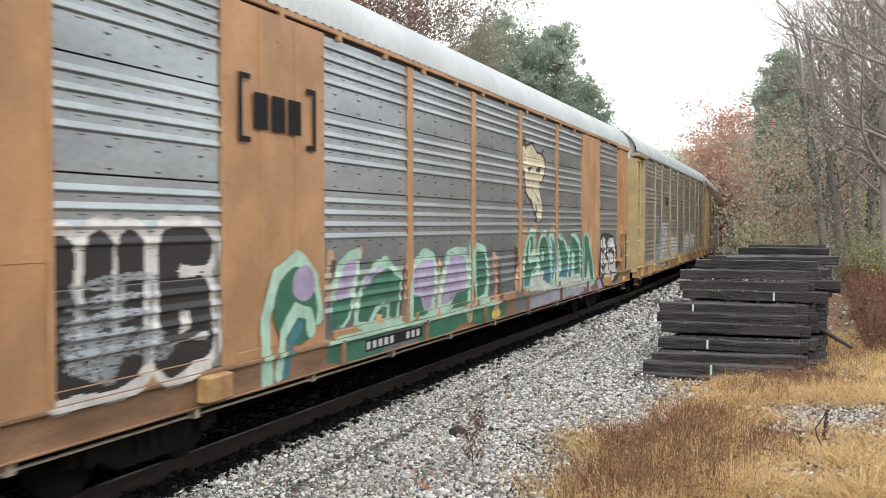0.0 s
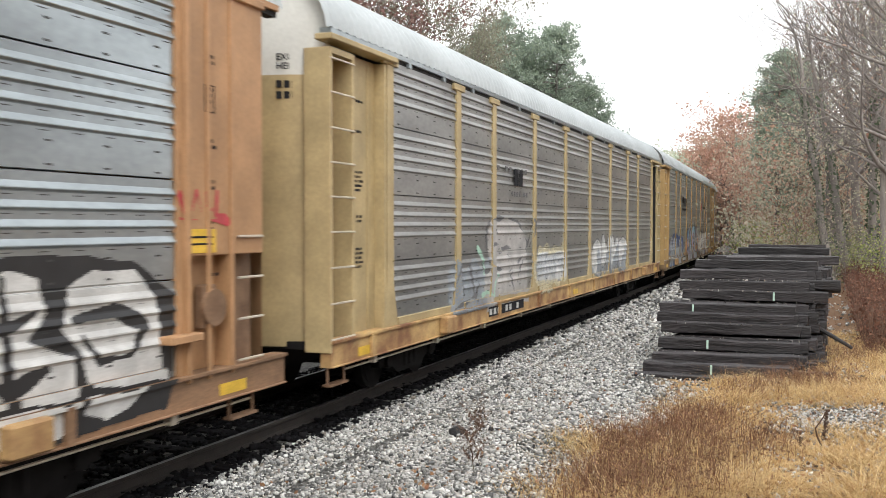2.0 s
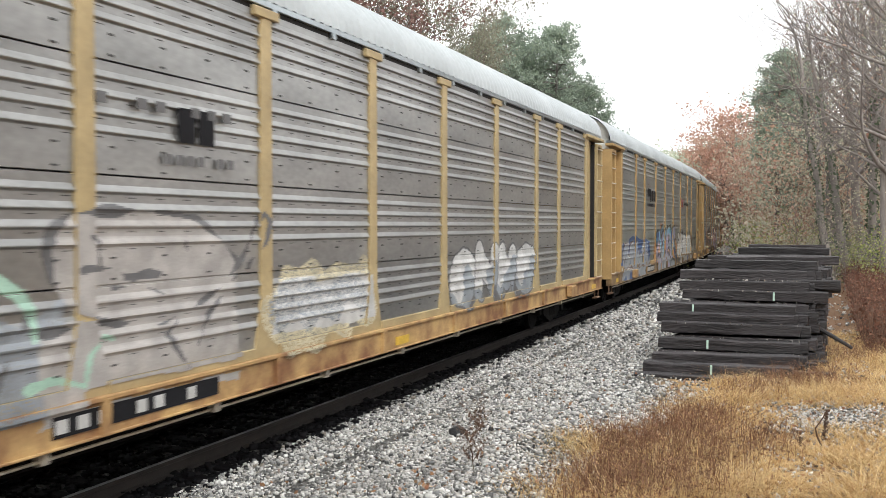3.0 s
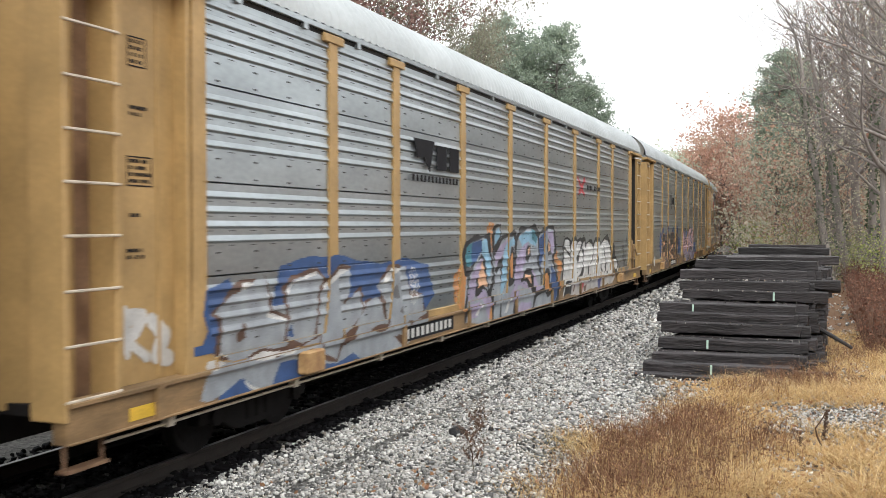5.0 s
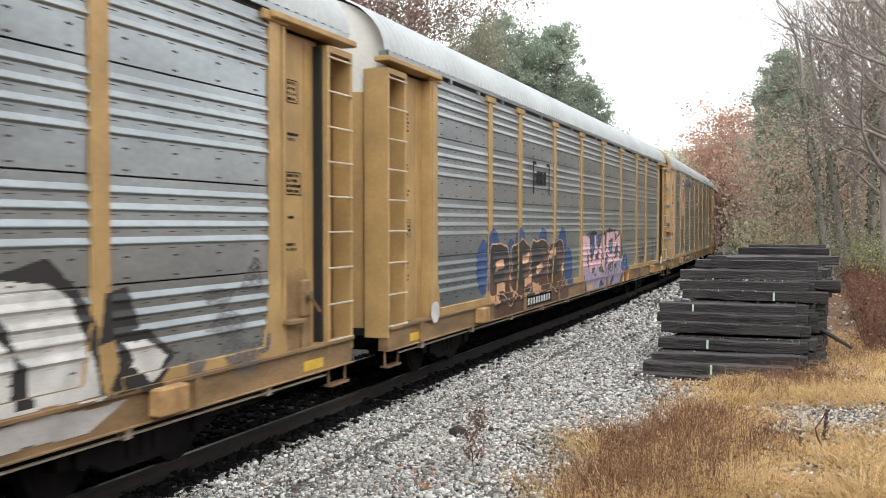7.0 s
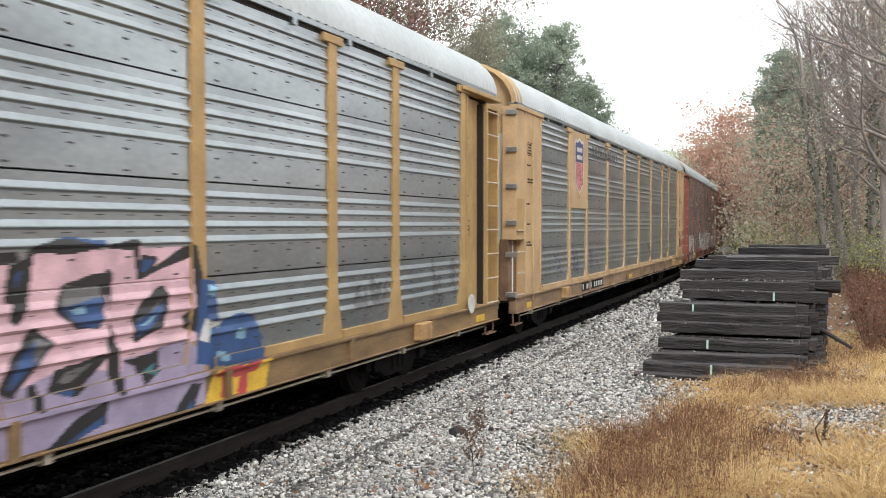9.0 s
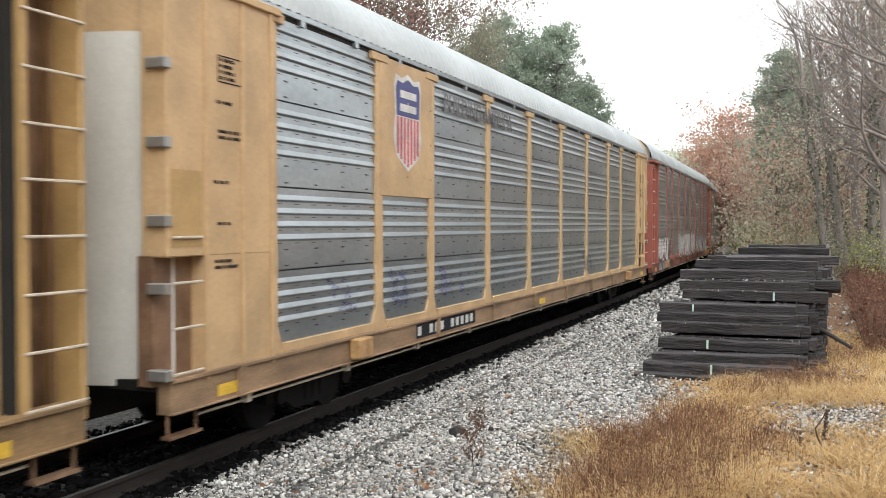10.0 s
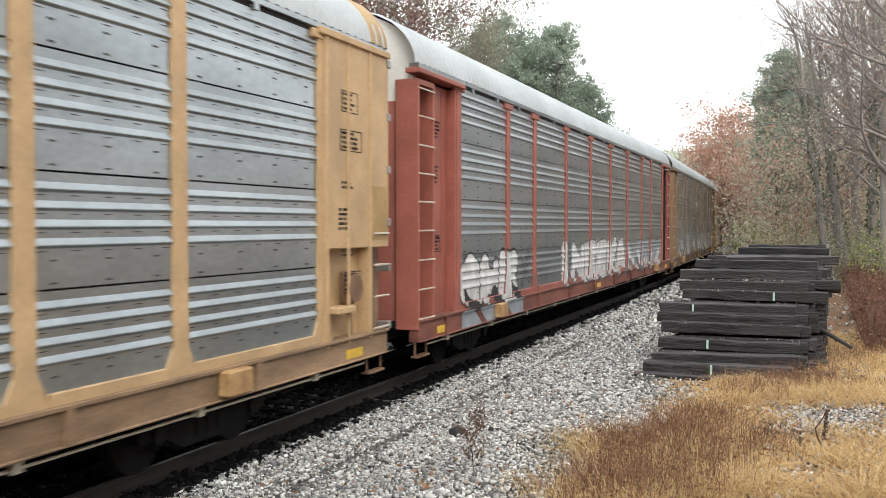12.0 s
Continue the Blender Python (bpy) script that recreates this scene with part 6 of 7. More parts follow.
    def shield(name, s, x0, mat, lab, zmin=None, zmax=None):
        pts = [(cu + u * s, cz + (z - cz) * s) for u, z in sh]
        if zmin is not None:
            pts = [(u, max(z, zmin)) for u, z in pts]
        part(name, add_prism(bmesh.new(), pts, "x", x0, x0 + 0.003), mat, e, lab)
    shield("shield", 1.0, x, SPRAY["white"], "white shield emblem")
    part("shield_top", add_prism(bmesh.new(), [(cu - 0.42, 4.18), (cu + 0.42, 4.18), (cu + 0.45, 4.58), (cu + 0.39, 4.69), (cu + 0.2, 4.67), (cu, 4.74), (cu - 0.2, 4.67), (cu - 0.39, 4.69), (cu - 0.45, 4.58)], "x", x + 0.003, x + 0.007), SPRAY["navy"], e, "dark blue upper field of the shield")
    for z in (4.5, 4.3):
        part("emblem_bar", box(x + 0.007, x + 0.010, cu - 0.3, cu + 0.3, z - 0.05, z + 0.06), SPRAY["white"], e, "white lettering kept as a bar")
    for i in range(-3, 4):
        zl = 3.43 + 0.10 * abs(i) ** 1.3 * 0.45
        part("emblem_stripe", box(x + 0.003, x + 0.007, cu + i * 0.125 - 0.032, cu + i * 0.125 + 0.032, zl, 4.16), SPRAY["red"], e, "red stripe of the shield")
    words(e, "BUILDING AMERICA", 0.42, sideways(7.25, 4.45, SIDE_X + 0.036), SPRAY["grey"])
    bars(e, 6.05, 8.75, 0.8, 1.02, SIDE_X + 0.056, SPRAY["white"], 15, 11, M["letter"])
    cv = Canvas(3.0, 25.4, 1.25, 2.1, seed=25)
    for u in (3.3, 3.7, 5.2, 5.6, 7.2, 7.5, 7.9):
        cv.mist([[(u, 1.85), (u + 0.2, 1.7), (u + 0.05, 1.5), (u + 0.3, 1.45)]], 0.06, "navy", 0.3)
    cv.mist([[(17.0, 1.9), (17.5, 1.7), (17.2, 1.5), (18.0, 1.4)], [(18.2, 1.8), (18.5, 1.4)]], 0.05, "grey", 0.4)
    apply_canvas(e, se, cv, "faint blue spray marks", "spray_tag")
    # sixth and seventh cars
    cv = Canvas(1.98, 25.5, 0.75, 2.3, 0.03, 0.02, seed=27)
    cv.word("OHE", 2.0, 5.4, 1.0, 2.0, 0.24, ["white", "white"], "black", None, 0.05, seed=28)
    cv.fill((cv.U > 1.98) & (cv.U < 5.7) & (cv.Z < 1.06) & (np.sin(cv.U * 4 + cv.Z * 6) > -0.8), "silver")
    cv.mist([[(5.7, 1.9), (6.4, 1.3)], [(6.3, 1.9), (5.9, 1.4)]], 0.12, "grey", 0.6)
    cv.word("INESKA", 8.7, 17.6, 1.0, 2.12, 0.24, ["white", "white"], "grey", None, 0.05, seed=29)
    cv.word("NEUS", 18.0, 25.2, 1.0, 2.0, 0.22, ["white", "silver"], "grey", None, 0.05, seed=30)
    apply_canvas(f, sf, cv, "white graffiti lettering with dark outlines")
    cv = Canvas(2.3, 25.4, 0.75, 2.4, 0.04, 0.025, seed=31)
    cv.word("HENKSAR", 2.6, 25.2, 1.0, 2.2, 0.24, ["white", "silver"], "grey", None, 0.06, seed=32)
    apply_canvas(g, sg, cv, "white graffiti lettering along the lower side")
    disc = shared("disc", lambda: mesh_of("round_sign", add_rod(bmesh.new(), (SIDE_X + 0.1, 0, 1.16), (SIDE_X + 0.112, 0, 1.16), 0.17, 20), SPRAY["white"]))
    for u in (1.72, 25.78):
        add("round_sign", disc, d, pose(0, u - 13.75, 0), "round white sign on the sill")
    # yellow reflector plates along the sills
    refl = shared("reflector", lambda: mesh_of("reflector", box(SIDE_X + 0.05, SIDE_X + 0.058, -0.24, 0.24, 0.79, 0.91), SPRAY["yellow"]))
    for car in CARS:
        for u in (1.05, 13.3, 26.4) if car is not CARS[2] else (1.05, 26.4):
            add("reflector", refl, car, pose(0, u - 13.75, 0))
    tab = shared("jack_pad", lambda: mesh_of("jack_pad", box(SIDE_X + 0.05, SIDE_X + 0.2, -0.22, 0.22, 0.78, 1.05, 0.02), M["rusty"]))
    for car in CARS:
        for u in (4.0, 23.5):
            add("jack_pad", tab, car, pose(0, u - 13.75, 0))


paint_cars()


# ---- pile of old sleepers ----
def tie_mesh(seed, length=2.36):
    rng = random.Random(seed)
    n = 15
    cs = [(-0.112, -0.088), (-0.1, -0.1), (0.1, -0.1), (0.112, -0.088), (0.112, 0.074), (0.098, 0.09), (-0.098, 0.09), (-0.112, 0.074)]
    ox = [rng.uniform(-0.006, 0.006) for _ in cs]
    bm = bmesh.new()
    rows = []
    dent = rng.uniform(0.3, 2.3)
    for i in range(n + 1):
        x = -length / 2 + length * i / n
        end = 1.0 - 0.035 * (i in (0, n))
        row = []
        for j, (y, z) in enumerate(cs):
            k = noise.noise(Vector((x * 2.6, j * 1.7, seed * 5.1))) * 0.018
            hollow = -0.022 * math.exp(-((x + length / 2 - dent) / 0.25) ** 2) if j in (4, 5, 6, 7) else 0
            row.append(bm.verts.new((x + (rng.uniform(-0.015, 0.015) if i in (0, n) else 0), (y + ox[j] + k) * end, (z + k + hollow) * end)))
        rows.append(row)
    m = len(cs)
    for r0, r1 in zip(rows, rows[1:]):
        for j in range(m):
            bm.faces.new((r0[j], r1[j], r1[(j + 1) % m], r0[(j + 1) % m]))
    bm.faces.new(rows[0])
    bm.faces.new(rows[-1][::-1])
    bmesh.ops.recalc_face_normals(bm, faces=bm.faces[:])
    # long drying splits
    for _ in range(9):
        x0 = rng.uniform(-1.1, 0.6)
        z = rng.uniform(-0.06, 0.06)
        add_prism(bm, [(x0, z), (x0 + rng.uniform(0.2, 0.5), z + rng.uniform(-0.006, 0.006)), (x0 + 0.1, z + 0.007)], "y", -0.121, -0.108, mi=1)
    return mesh_of("old_sleeper", bm, [M["tie"], M["gap"]])


def build_tie_pile():
    rng = random.Random(42)
    meshes = [tie_mesh(i) for i in range(9)]
    label = "black creosoted old sleeper, split and worn, in a pile"
    made = []

    def lay(x, y, z, turn=0.0, tilt=0.0, lab=label):
        o = new("old_sleeper", rng.choice(meshes))
        o.matrix_basis = pose(x, y, z, rng.choice((0, 180)) + rng.uniform(-3, 3), tilt + rng.uniform(-0.4, 0.4), turn)
        tagged(o, lab, "sleeper", group="pile of old sleepers")
        made.append(o)
        return o

    # front sleeper of each course, stepping back like a stair: y, top, middle, turn, tilt
    courses = ((16.1, 0.27, -1.51, 0.2, 0.0), (16.5, 0.38, -1.43, 0.8, -0.8), (16.95, 0.58, -1.41, -0.6, 0.0), (17.4, 0.81, -1.42, 0.7, 0.3), (17.62, 0.97, -1.53, -0.8, 0.0),
               (17.9, 1.11, -1.52, 0.6, 0.2), (18.75, 1.31, -1.21, -0.5, 0.0), (18.95, 1.47, -1.30, 0.4, 0.0), (19.95, 1.65, -1.2, 0.6, 0.0))
    w = 0.238
    for k, (y0, top, cx, turn, tilt) in enumerate(courses):
        n = int((23.6 - y0) / w)
        for i in range(n):
            mix = min(1, i / 5)
            if i == 0:
                lay(cx, y0 + 0.11, top - 0.09, turn, tilt)
            else:
                lay(cx * (1 - mix) - 1.08 * mix + rng.uniform(-0.12, 0.12) + (0.1 if k > 5 else 0), y0 + 0.11 + i * w + rng.uniform(-0.004, 0.004), top - 0.098 + rng.uniform(-0.02, 0.006),
                    rng.uniform(-0.8, 0.8))
    # two stacks behind it
    for y0, deep, layers, cx in ((26.9, 7, 9, -1.03), (32.4, 6, 9, -1.12)):
        g = gz(cx, y0 + 1)
        for k in range(layers):
            for i in range(deep):
                lay(cx + rng.uniform(-0.1, 0.1), y0 + i * w + (rng.uniform(-0.08, 0.02) if i == 0 else 0), g + 0.09 + k * 0.186 + rng.uniform(-0.004, 0.004), rng.uniform(-0.8, 0.8))
    # a low one sunk in the gravel, short ends, and skewed ones on top
    lay(-1.62, 15.85, 0.015, 0.4, 0.3)
    lay(-0.93, 16.45, 0.10, 0.5, 0.0)
    lay(-0.98, 19.05, 1.20, -0.6)
    lay(-0.75, 19.55, 1.36, 0.8)
    lay(-1.35, 19.5, 1.57, 7.5, 0.2)
    lay(-0.75, 19.45, 1.40, 0.8)
    lay(-1.15, 20.35, 1.74, -1.0, 0.3)
    lay(-0.72, 22.5, 1.755, 6.0, -0.3)
    lay(-1.2, 23.2, 1.755, -3.0)
    lay(-0.85, 27.9, gz(-1, 28) + 1.78, 7.0)
    lay(-0.9, 33.0, gz(-1, 33) + 1.78, 3.0)
    stick = part("broken_pole", add_rod(bmesh.new(), (0, 0, 0), (0.62, -0.1, -0.36), 0.045, 7, 0.03), M["tie"])
    stick.matrix_basis = pose(0.0, 18.6, gz(0.0, 18.6) + 0.62)
    tagged(stick, "dark broken pole leaning on the pile of sleepers", "pole")
    # chalk-green inspection marks on some of them
    mk = material("pale_green_marking_paint", (0.45, 0.62, 0.52), 0.6)
    mme = mesh_of("paint_mark", box(-0.017, 0.017, -0.131, -0.112, -0.075, 0.08), mk)
    for o in made:
        if o.location.y < 20.6 and rng.random() < 0.3:
            q = new("paint_mark", mme)
            q.parent = o
            q.matrix_basis = pose(rng.uniform(-0.9, 0.6), 0, 0, -o.rotation_euler.x * 57.2958, 0, 0)
            tagged(q, "pale green paint mark")


build_tie_pile()


def build_chips():
    """Bits of splintered wood and pale gravel on and between the old sleepers."""
    nr = np.random.RandomState(3)
    n = 420
    tops = np.array(((16.95, 0.38), (17.4, 0.58), (17.62, 0.81), (18.75, 1.11), (18.95, 1.31), (19.3, 1.49), (19.5, 1.49), (21.0, 1.66), (22.5, 1.66), (23.3, 1.66)))
    pick = tops[nr.randint(0, len(tops), n)]
    x = nr.uniform(-2.5, -0.25, n)
    y = pick[:, 0] - nr.uniform(0.0, 0.35, n)
    z = pick[:, 1] + 0.008
    mat = island_material("wood_chips", [(0.30, 0.28, 0.25), (0.5, 0.48, 0.45), (0.16, 0.13, 0.1), (0.06, 0.05, 0.045)], 0.85)
    tagged(new("wood_chips", leaf_mesh("wood_chips", np.stack([x, y, z], 1), 0.019, nr, mat, 1.0)), "pale wood chips and gravel bits on the old sleepers", "wood chips", kind="stuff")




def build_debris():
    """Broken timber, a dark stone, pale scraps on the ballast."""
    def lump(name, x, y, sx, sy, sz, mat, turn, label, cat, seed):
        bm = bmesh.new()
        bmesh.ops.create_icosphere(bm, subdivisions=2, radius=1.0)
        for v in bm.verts:
            v.co *= 1 + 0.35 * noise.noise(v.co * 1.7 + Vector((seed, 0, 0)))
            v.co = Vector((v.co.x * sx, v.co.y * sy, v.co.z * sz))
        o = part(name, bm, mat)
        o.matrix_basis = pose(x, y, gz(x, y) + sz * 0.5, 0, 0, turn)
        tagged(o, label, cat)
    pale = material("bleached_wood", (0.62, 0.56, 0.45), 0.8, 0, 0.3, 8, 0.4, 40)
    stone = material("dark_stone", (0.03, 0.03, 0.032), 0.8, 0, 0.4, 9, 0.5, 30)
    lump("dark_stone", -4.28, 11.45, 0.13, 0.1, 0.09, stone, 20, "near-black rough stone on the ballast", "stone", 1)
    lump("wood_scrap", -5.32, 9.75, 0.16, 0.06, 0.02, pale, 30, "pale splintered wood scrap on the ballast", "wood scrap", 2)
    lump("wood_scrap", -5.35, 9.35, 0.11, 0.05, 0.02, pale, -20, "small pale wood scrap on the ballast", "wood scrap", 3)
    lump("timber_scrap", -2.35, 10.5, 0.17, 0.05, 0.03, M["tie"], -15, "dark broken timber piece on the ballast", "wood scrap", 4)
    lump("timber_scrap", -3.0, 19.6, 0.16, 0.04, 0.03, M["tie"], -10, "dark broken timber piece on the ballast", "wood scrap", 5)
    lump("timber_scrap", -4.05, 20.4, 0.2, 0.04, 0.03, M["tie"], -25, "dark timber splinter on the ballast", "wood scrap", 6)
    lump("white_stone", 1.05, 16.3, 0.09, 0.07, 0.05, pale, 0, "white stone lying in dry grass", "stone", 7)
    mound = material("pale_gravel_heap", (0.35, 0.33, 0.31), 0.9, 0, 0.4, 6, 0.8, 30)
    lump("gravel_heap", -6.1, 72.0, 0.85, 1.2, 0.8, mound, 0, "grey heap of gravel beside the track", "gravel heap", 8)


build_debris()


# ---- plants ----
class Tubes:
    """Tapered limbs gathered into one mesh."""

    def __init__(self):
        self.v, self.f = [], []

    def limb(self, pts, radii, seg=5):
        rings = []
        for i, p in enumerate(pts):
            d = (pts[min(i + 1, len(pts) - 1)] - pts[max(i - 1, 0)])
            if d.length < 1e-6:
                d = Vector((0, 0, 1))
            d.normalize()
            s = d.cross(Vector((0.31, 0.95, 0.1))).normalized()
            t = d.cross(s)
            b = len(self.v)
            for k in range(seg):
                a = 6.2832 * k / seg
                q = p + (s * math.cos(a) + t * math.sin(a)) * radii[i]
                self.v.append((q.x, q.y, q.z))
            rings.append(b)
        for b0, b1 in zip(rings, rings[1:]):
            for k in range(seg):
                self.f.append((b0 + k, b0 + (k + 1) % seg, b1 + (k + 1) % seg, b1 + k))

    def mesh(self, name, mat):
        return raw_mesh(name, self.v, self.f, [mat], smooth=True)


def leaf_mesh(name, centres, size, rng, mat, long=1.0, spread=0.0, droop=0.0):
    """Small bent blades at the given places, turned at random."""
    c = np.asarray(centres, float)
    n = len(c)
    if spread:
        c = c + rng.normal(0, spread, (n, 3))
    a = rng.normal(size=(n, 3))
    a[:, 2] -= droop
    a /= np.linalg.norm(a, axis=1)[:, None]
    b = np.cross(a, rng.normal(size=(n, 3)))
    b /= np.linalg.norm(b, axis=1)[:, None]
    s = size * np.exp(rng.normal(0, 0.3, n))[:, None]
    v = np.stack([c - a * s * long, c - b * s * 0.5, c + a * s * long, c + b * s * 0.5], 1).reshape(-1, 3)
    f = np.arange(n * 4).reshape(-1, 4)
    return raw_mesh(name, v, f, [mat])


BARK = material("grey_brown_bark", (0.25, 0.222, 0.20), 0.9, 0, 0.4, 2.5, 0.8, 14, stretch=(2, 2, 0.5), per_object=0.25)
# pine, rust, olive and hill leaf colours are lifted to carry distance haze
PINE_LEAF = island_material("pine_needles", [(0.25, 0.295, 0.25), (0.32, 0.38, 0.30), (0.41, 0.48, 0.36), (0.30, 0.35, 0.31)], 0.8, spec=0.15, translucent=0.4)
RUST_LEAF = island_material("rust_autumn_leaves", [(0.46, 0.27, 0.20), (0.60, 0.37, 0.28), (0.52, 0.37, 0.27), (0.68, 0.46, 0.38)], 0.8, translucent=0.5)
OLIVE_LEAF = island_material("olive_autumn_leaves", [(0.42, 0.42, 0.31), (0.50, 0.49, 0.37), (0.58, 0.54, 0.42), (0.60, 0.51, 0.41)], 0.8, translucent=0.5)
GREEN_LEAF = island_material("yellow_green_leaves", [(0.22, 0.29, 0.10), (0.34, 0.39, 0.13), (0.46, 0.47, 0.17), (0.27, 0.33, 0.13)], 0.75, translucent=0.4)
THIN_LEAF = island_material("grey_olive_leaves", [(0.20, 0.21, 0.15), (0.27, 0.27, 0.19), (0.33, 0.31, 0.23), (0.24, 0.20, 0.15)], 0.8, translucent=0.4)
DARK_LEAF = island_material("dark_red_brown_leaves", [(0.16, 0.09, 0.075), (0.23, 0.13, 0.11), (0.29, 0.18, 0.15), (0.19, 0.11, 0.09)], 0.85, translucent=0.3)
HILL_LEAF = island_material("haze_paled_hill_leaves", [(0.40, 0.46, 0.34), (0.46, 0.51, 0.39), (0.52, 0.54, 0.42), (0.50, 0.47, 0.38)], 0.9, translucent=0.5)
IVY_LEAF = island_material("dark_ivy_leaves", [(0.06, 0.085, 0.05), (0.09, 0.125, 0.07), (0.12, 0.15, 0.09)], 0.6, translucent=0.2)
BROWN_LEAF = island_material("dead_brown_leaves", [(0.25, 0.16, 0.125), (0.34, 0.22, 0.17), (0.42, 0.29, 0.22), (0.29, 0.18, 0.145)], 0.85, translucent=0.4)


def grow(tubes, rng, p, d, length, r, depth, tips, up=0.25, fork=3, curl=0.35):
    n = 4 if depth > 1 else 3
    pts, radii = [p.copy()], [r]
    q, dd = p.copy(), d.copy()
    for i in range(n):
        dd = (dd + Vector((rng.gauss(0, curl), rng.gauss(0, curl), rng.gauss(0, curl) + up * 0.5)) * 0.35).normalized()
        q = q + dd * (length / n)
        pts.append(q.copy())
        radii.append(max(0.008, r * (1 - 0.55 * (i + 1) / n)))
    tubes.limb(pts, radii, 6 if depth > 2 else (4 if depth > 1 else 3))
    if depth <= 1:
        tips += pts[1:]
        return
    for i in range(fork + (1 if depth > 2 else 0)):
        k = rng.randint(1, n)
        side = Vector((rng.gauss(0, 1), rng.gauss(0, 1), rng.gauss(0.15, 0.6))).normalized()
        nd = (dd * rng.uniform(0.5, 0.9) + side * rng.uniform(0.6, 1.0)).normalized()
        grow(tubes, rng, pts[k], nd, length * rng.uniform(0.5, 0.75), radii[k] * rng.uniform(0.45, 0.65), depth - 1, tips, up, fork, curl)
    grow(tubes, rng, pts[-1], dd, length * 0.7, radii[-1] * 0.9, depth - 1, tips, up, fork, curl)


def broadleaf(seed, height, trunk_r, leaf, per_tip, size, name, label, cat="tree", reach=1.0, depth=4, clear=0.35, lean=(0, 0), ivy=False, fork=3, spread=0.22):
    rng, nr = random.Random(seed), np.random.RandomState(seed)
    tree = new(name)
    tagged(tree, label, cat, group="trees of the woods")
    tb, tips = Tubes(), []
    pts, radii = [], []
    n = 9
    for i in range(n):
        t = i / (n - 1)
        pts.append(Vector((lean[0] * t + rng.uniform(-0.09, 0.09) * (i > 0), lean[1] * t + rng.uniform(-0.09, 0.09), height * 0.72 * t - 0.3 * (i == 0))))
        radii.append(trunk_r * (1.25 if i == 0 else 1 - 0.7 * t))
    tb.limb(pts, radii, 8)
    k0 = max(2, int(clear * n))
    for i in range(k0, n):
        for _ in range(2 if i < n - 1 else 3):
            a = rng.uniform(0, 6.283)
            d = Vector((math.cos(a), math.sin(a), rng.uniform(0.25, 0.9))).normalized()
            grow(tb, rng, pts[i], d, height * reach * rng.uniform(0.16, 0.28), radii[i] * 0.55, depth - 1, tips, fork=fork)
    tr = new("trunk", tb.mesh("trunk", BARK))
    tr.parent = tree
    cen = np.array([(t.x, t.y, t.z) for t in tips])
    if per_tip > 0:
        cen = cen[nr.randint(0, len(cen), int(len(cen) * per_tip))]
        cr = new("crown", leaf_mesh("crown", cen, size, nr, leaf, 0.8, spread))
        cr.parent = tree
    if ivy:
        c = []
        for i in range(800):
            t = nr.uniform(0.02, 0.75)
            j = t * (n - 1)
            k = int(j)
            p = pts[k].lerp(pts[min(k + 1, n - 1)], j - k)
            a = nr.uniform(0, 6.283)
            rr = radii[k] * nr.uniform(1.0, 1.6)
            c.append((p.x + rr * math.cos(a), p.y + rr * math.sin(a), p.z))
        iv = new("ivy", leaf_mesh("ivy", c, 0.06, nr, IVY_LEAF))
        iv.parent = tree
        tagged(iv, "dark green ivy climbing the trunk")
    return tree


def pine(seed, height, label, wide=1.0, low=0.30, group="pines behind the train", name="pine_tree"):
    rng, nr = random.Random(seed), np.random.RandomState(seed)
    tree = new(name)
    tagged(tree, label, "tree", group=group)
    tb, cl = Tubes(), []
    pts = [Vector((rng.uniform(-0.1, 0.1), rng.uniform(-0.1, 0.1), height * 0.97 * i / 8 - 0.3 * (i == 0))) for i in range(9)]
    tb.limb(pts, [0.22 * (1 - 0.9 * i / 8) + 0.015 for i in range(9)], 7)
    z = height * low
    while z < height * 0.98:
        t = (z / height - low) / (1 - low)
        reach = wide * height * 0.235 * (math.sin(math.pi * min(1, 0.22 + 0.78 * t)) ** 0.7 + 0.08)
        for _ in range(4):
            a = rng.uniform(0, 6.283)
            ln = reach * rng.uniform(0.55, 1.1)
            base = Vector((0, 0, z))
            tip = Vector((math.cos(a) * ln, math.sin(a) * ln, z + ln * rng.uniform(0.05, 0.5)))
            mid = base.lerp(tip, 0.55) + Vector((0, 0, -0.06 * ln))
            tb.limb([base, mid, tip], [0.05, 0.03, 0.01], 3)
            for _ in range(7):
                q = mid.lerp(tip, rng.uniform(-0.3, 1.05)) + Vector((rng.gauss(0, 0.28), rng.gauss(0, 0.28), rng.gauss(0.05, 0.2)))
                cl.append((q, rng.uniform(0.16, 0.36)))
        z += height * 0.030
    tr = new("trunk", tb.mesh("trunk", BARK))
    tr.parent = tree
    cen = []
    for q, s in cl:
        d = nr.normal(0, 1, (34, 3)) * s * 0.62
        cen.append(np.array([q.x, q.y, q.z]) + d)
    cr = new("crown", leaf_mesh("crown", np.concatenate(cen), 0.068, nr, PINE_LEAF, 1.4))
    cr.parent = tree
    return tree


def place(px_angle, y):
    """Offset to the side of the track's line for a bearing in degrees from it (left negative)."""
    return math.tan(radians(px_angle)) * y


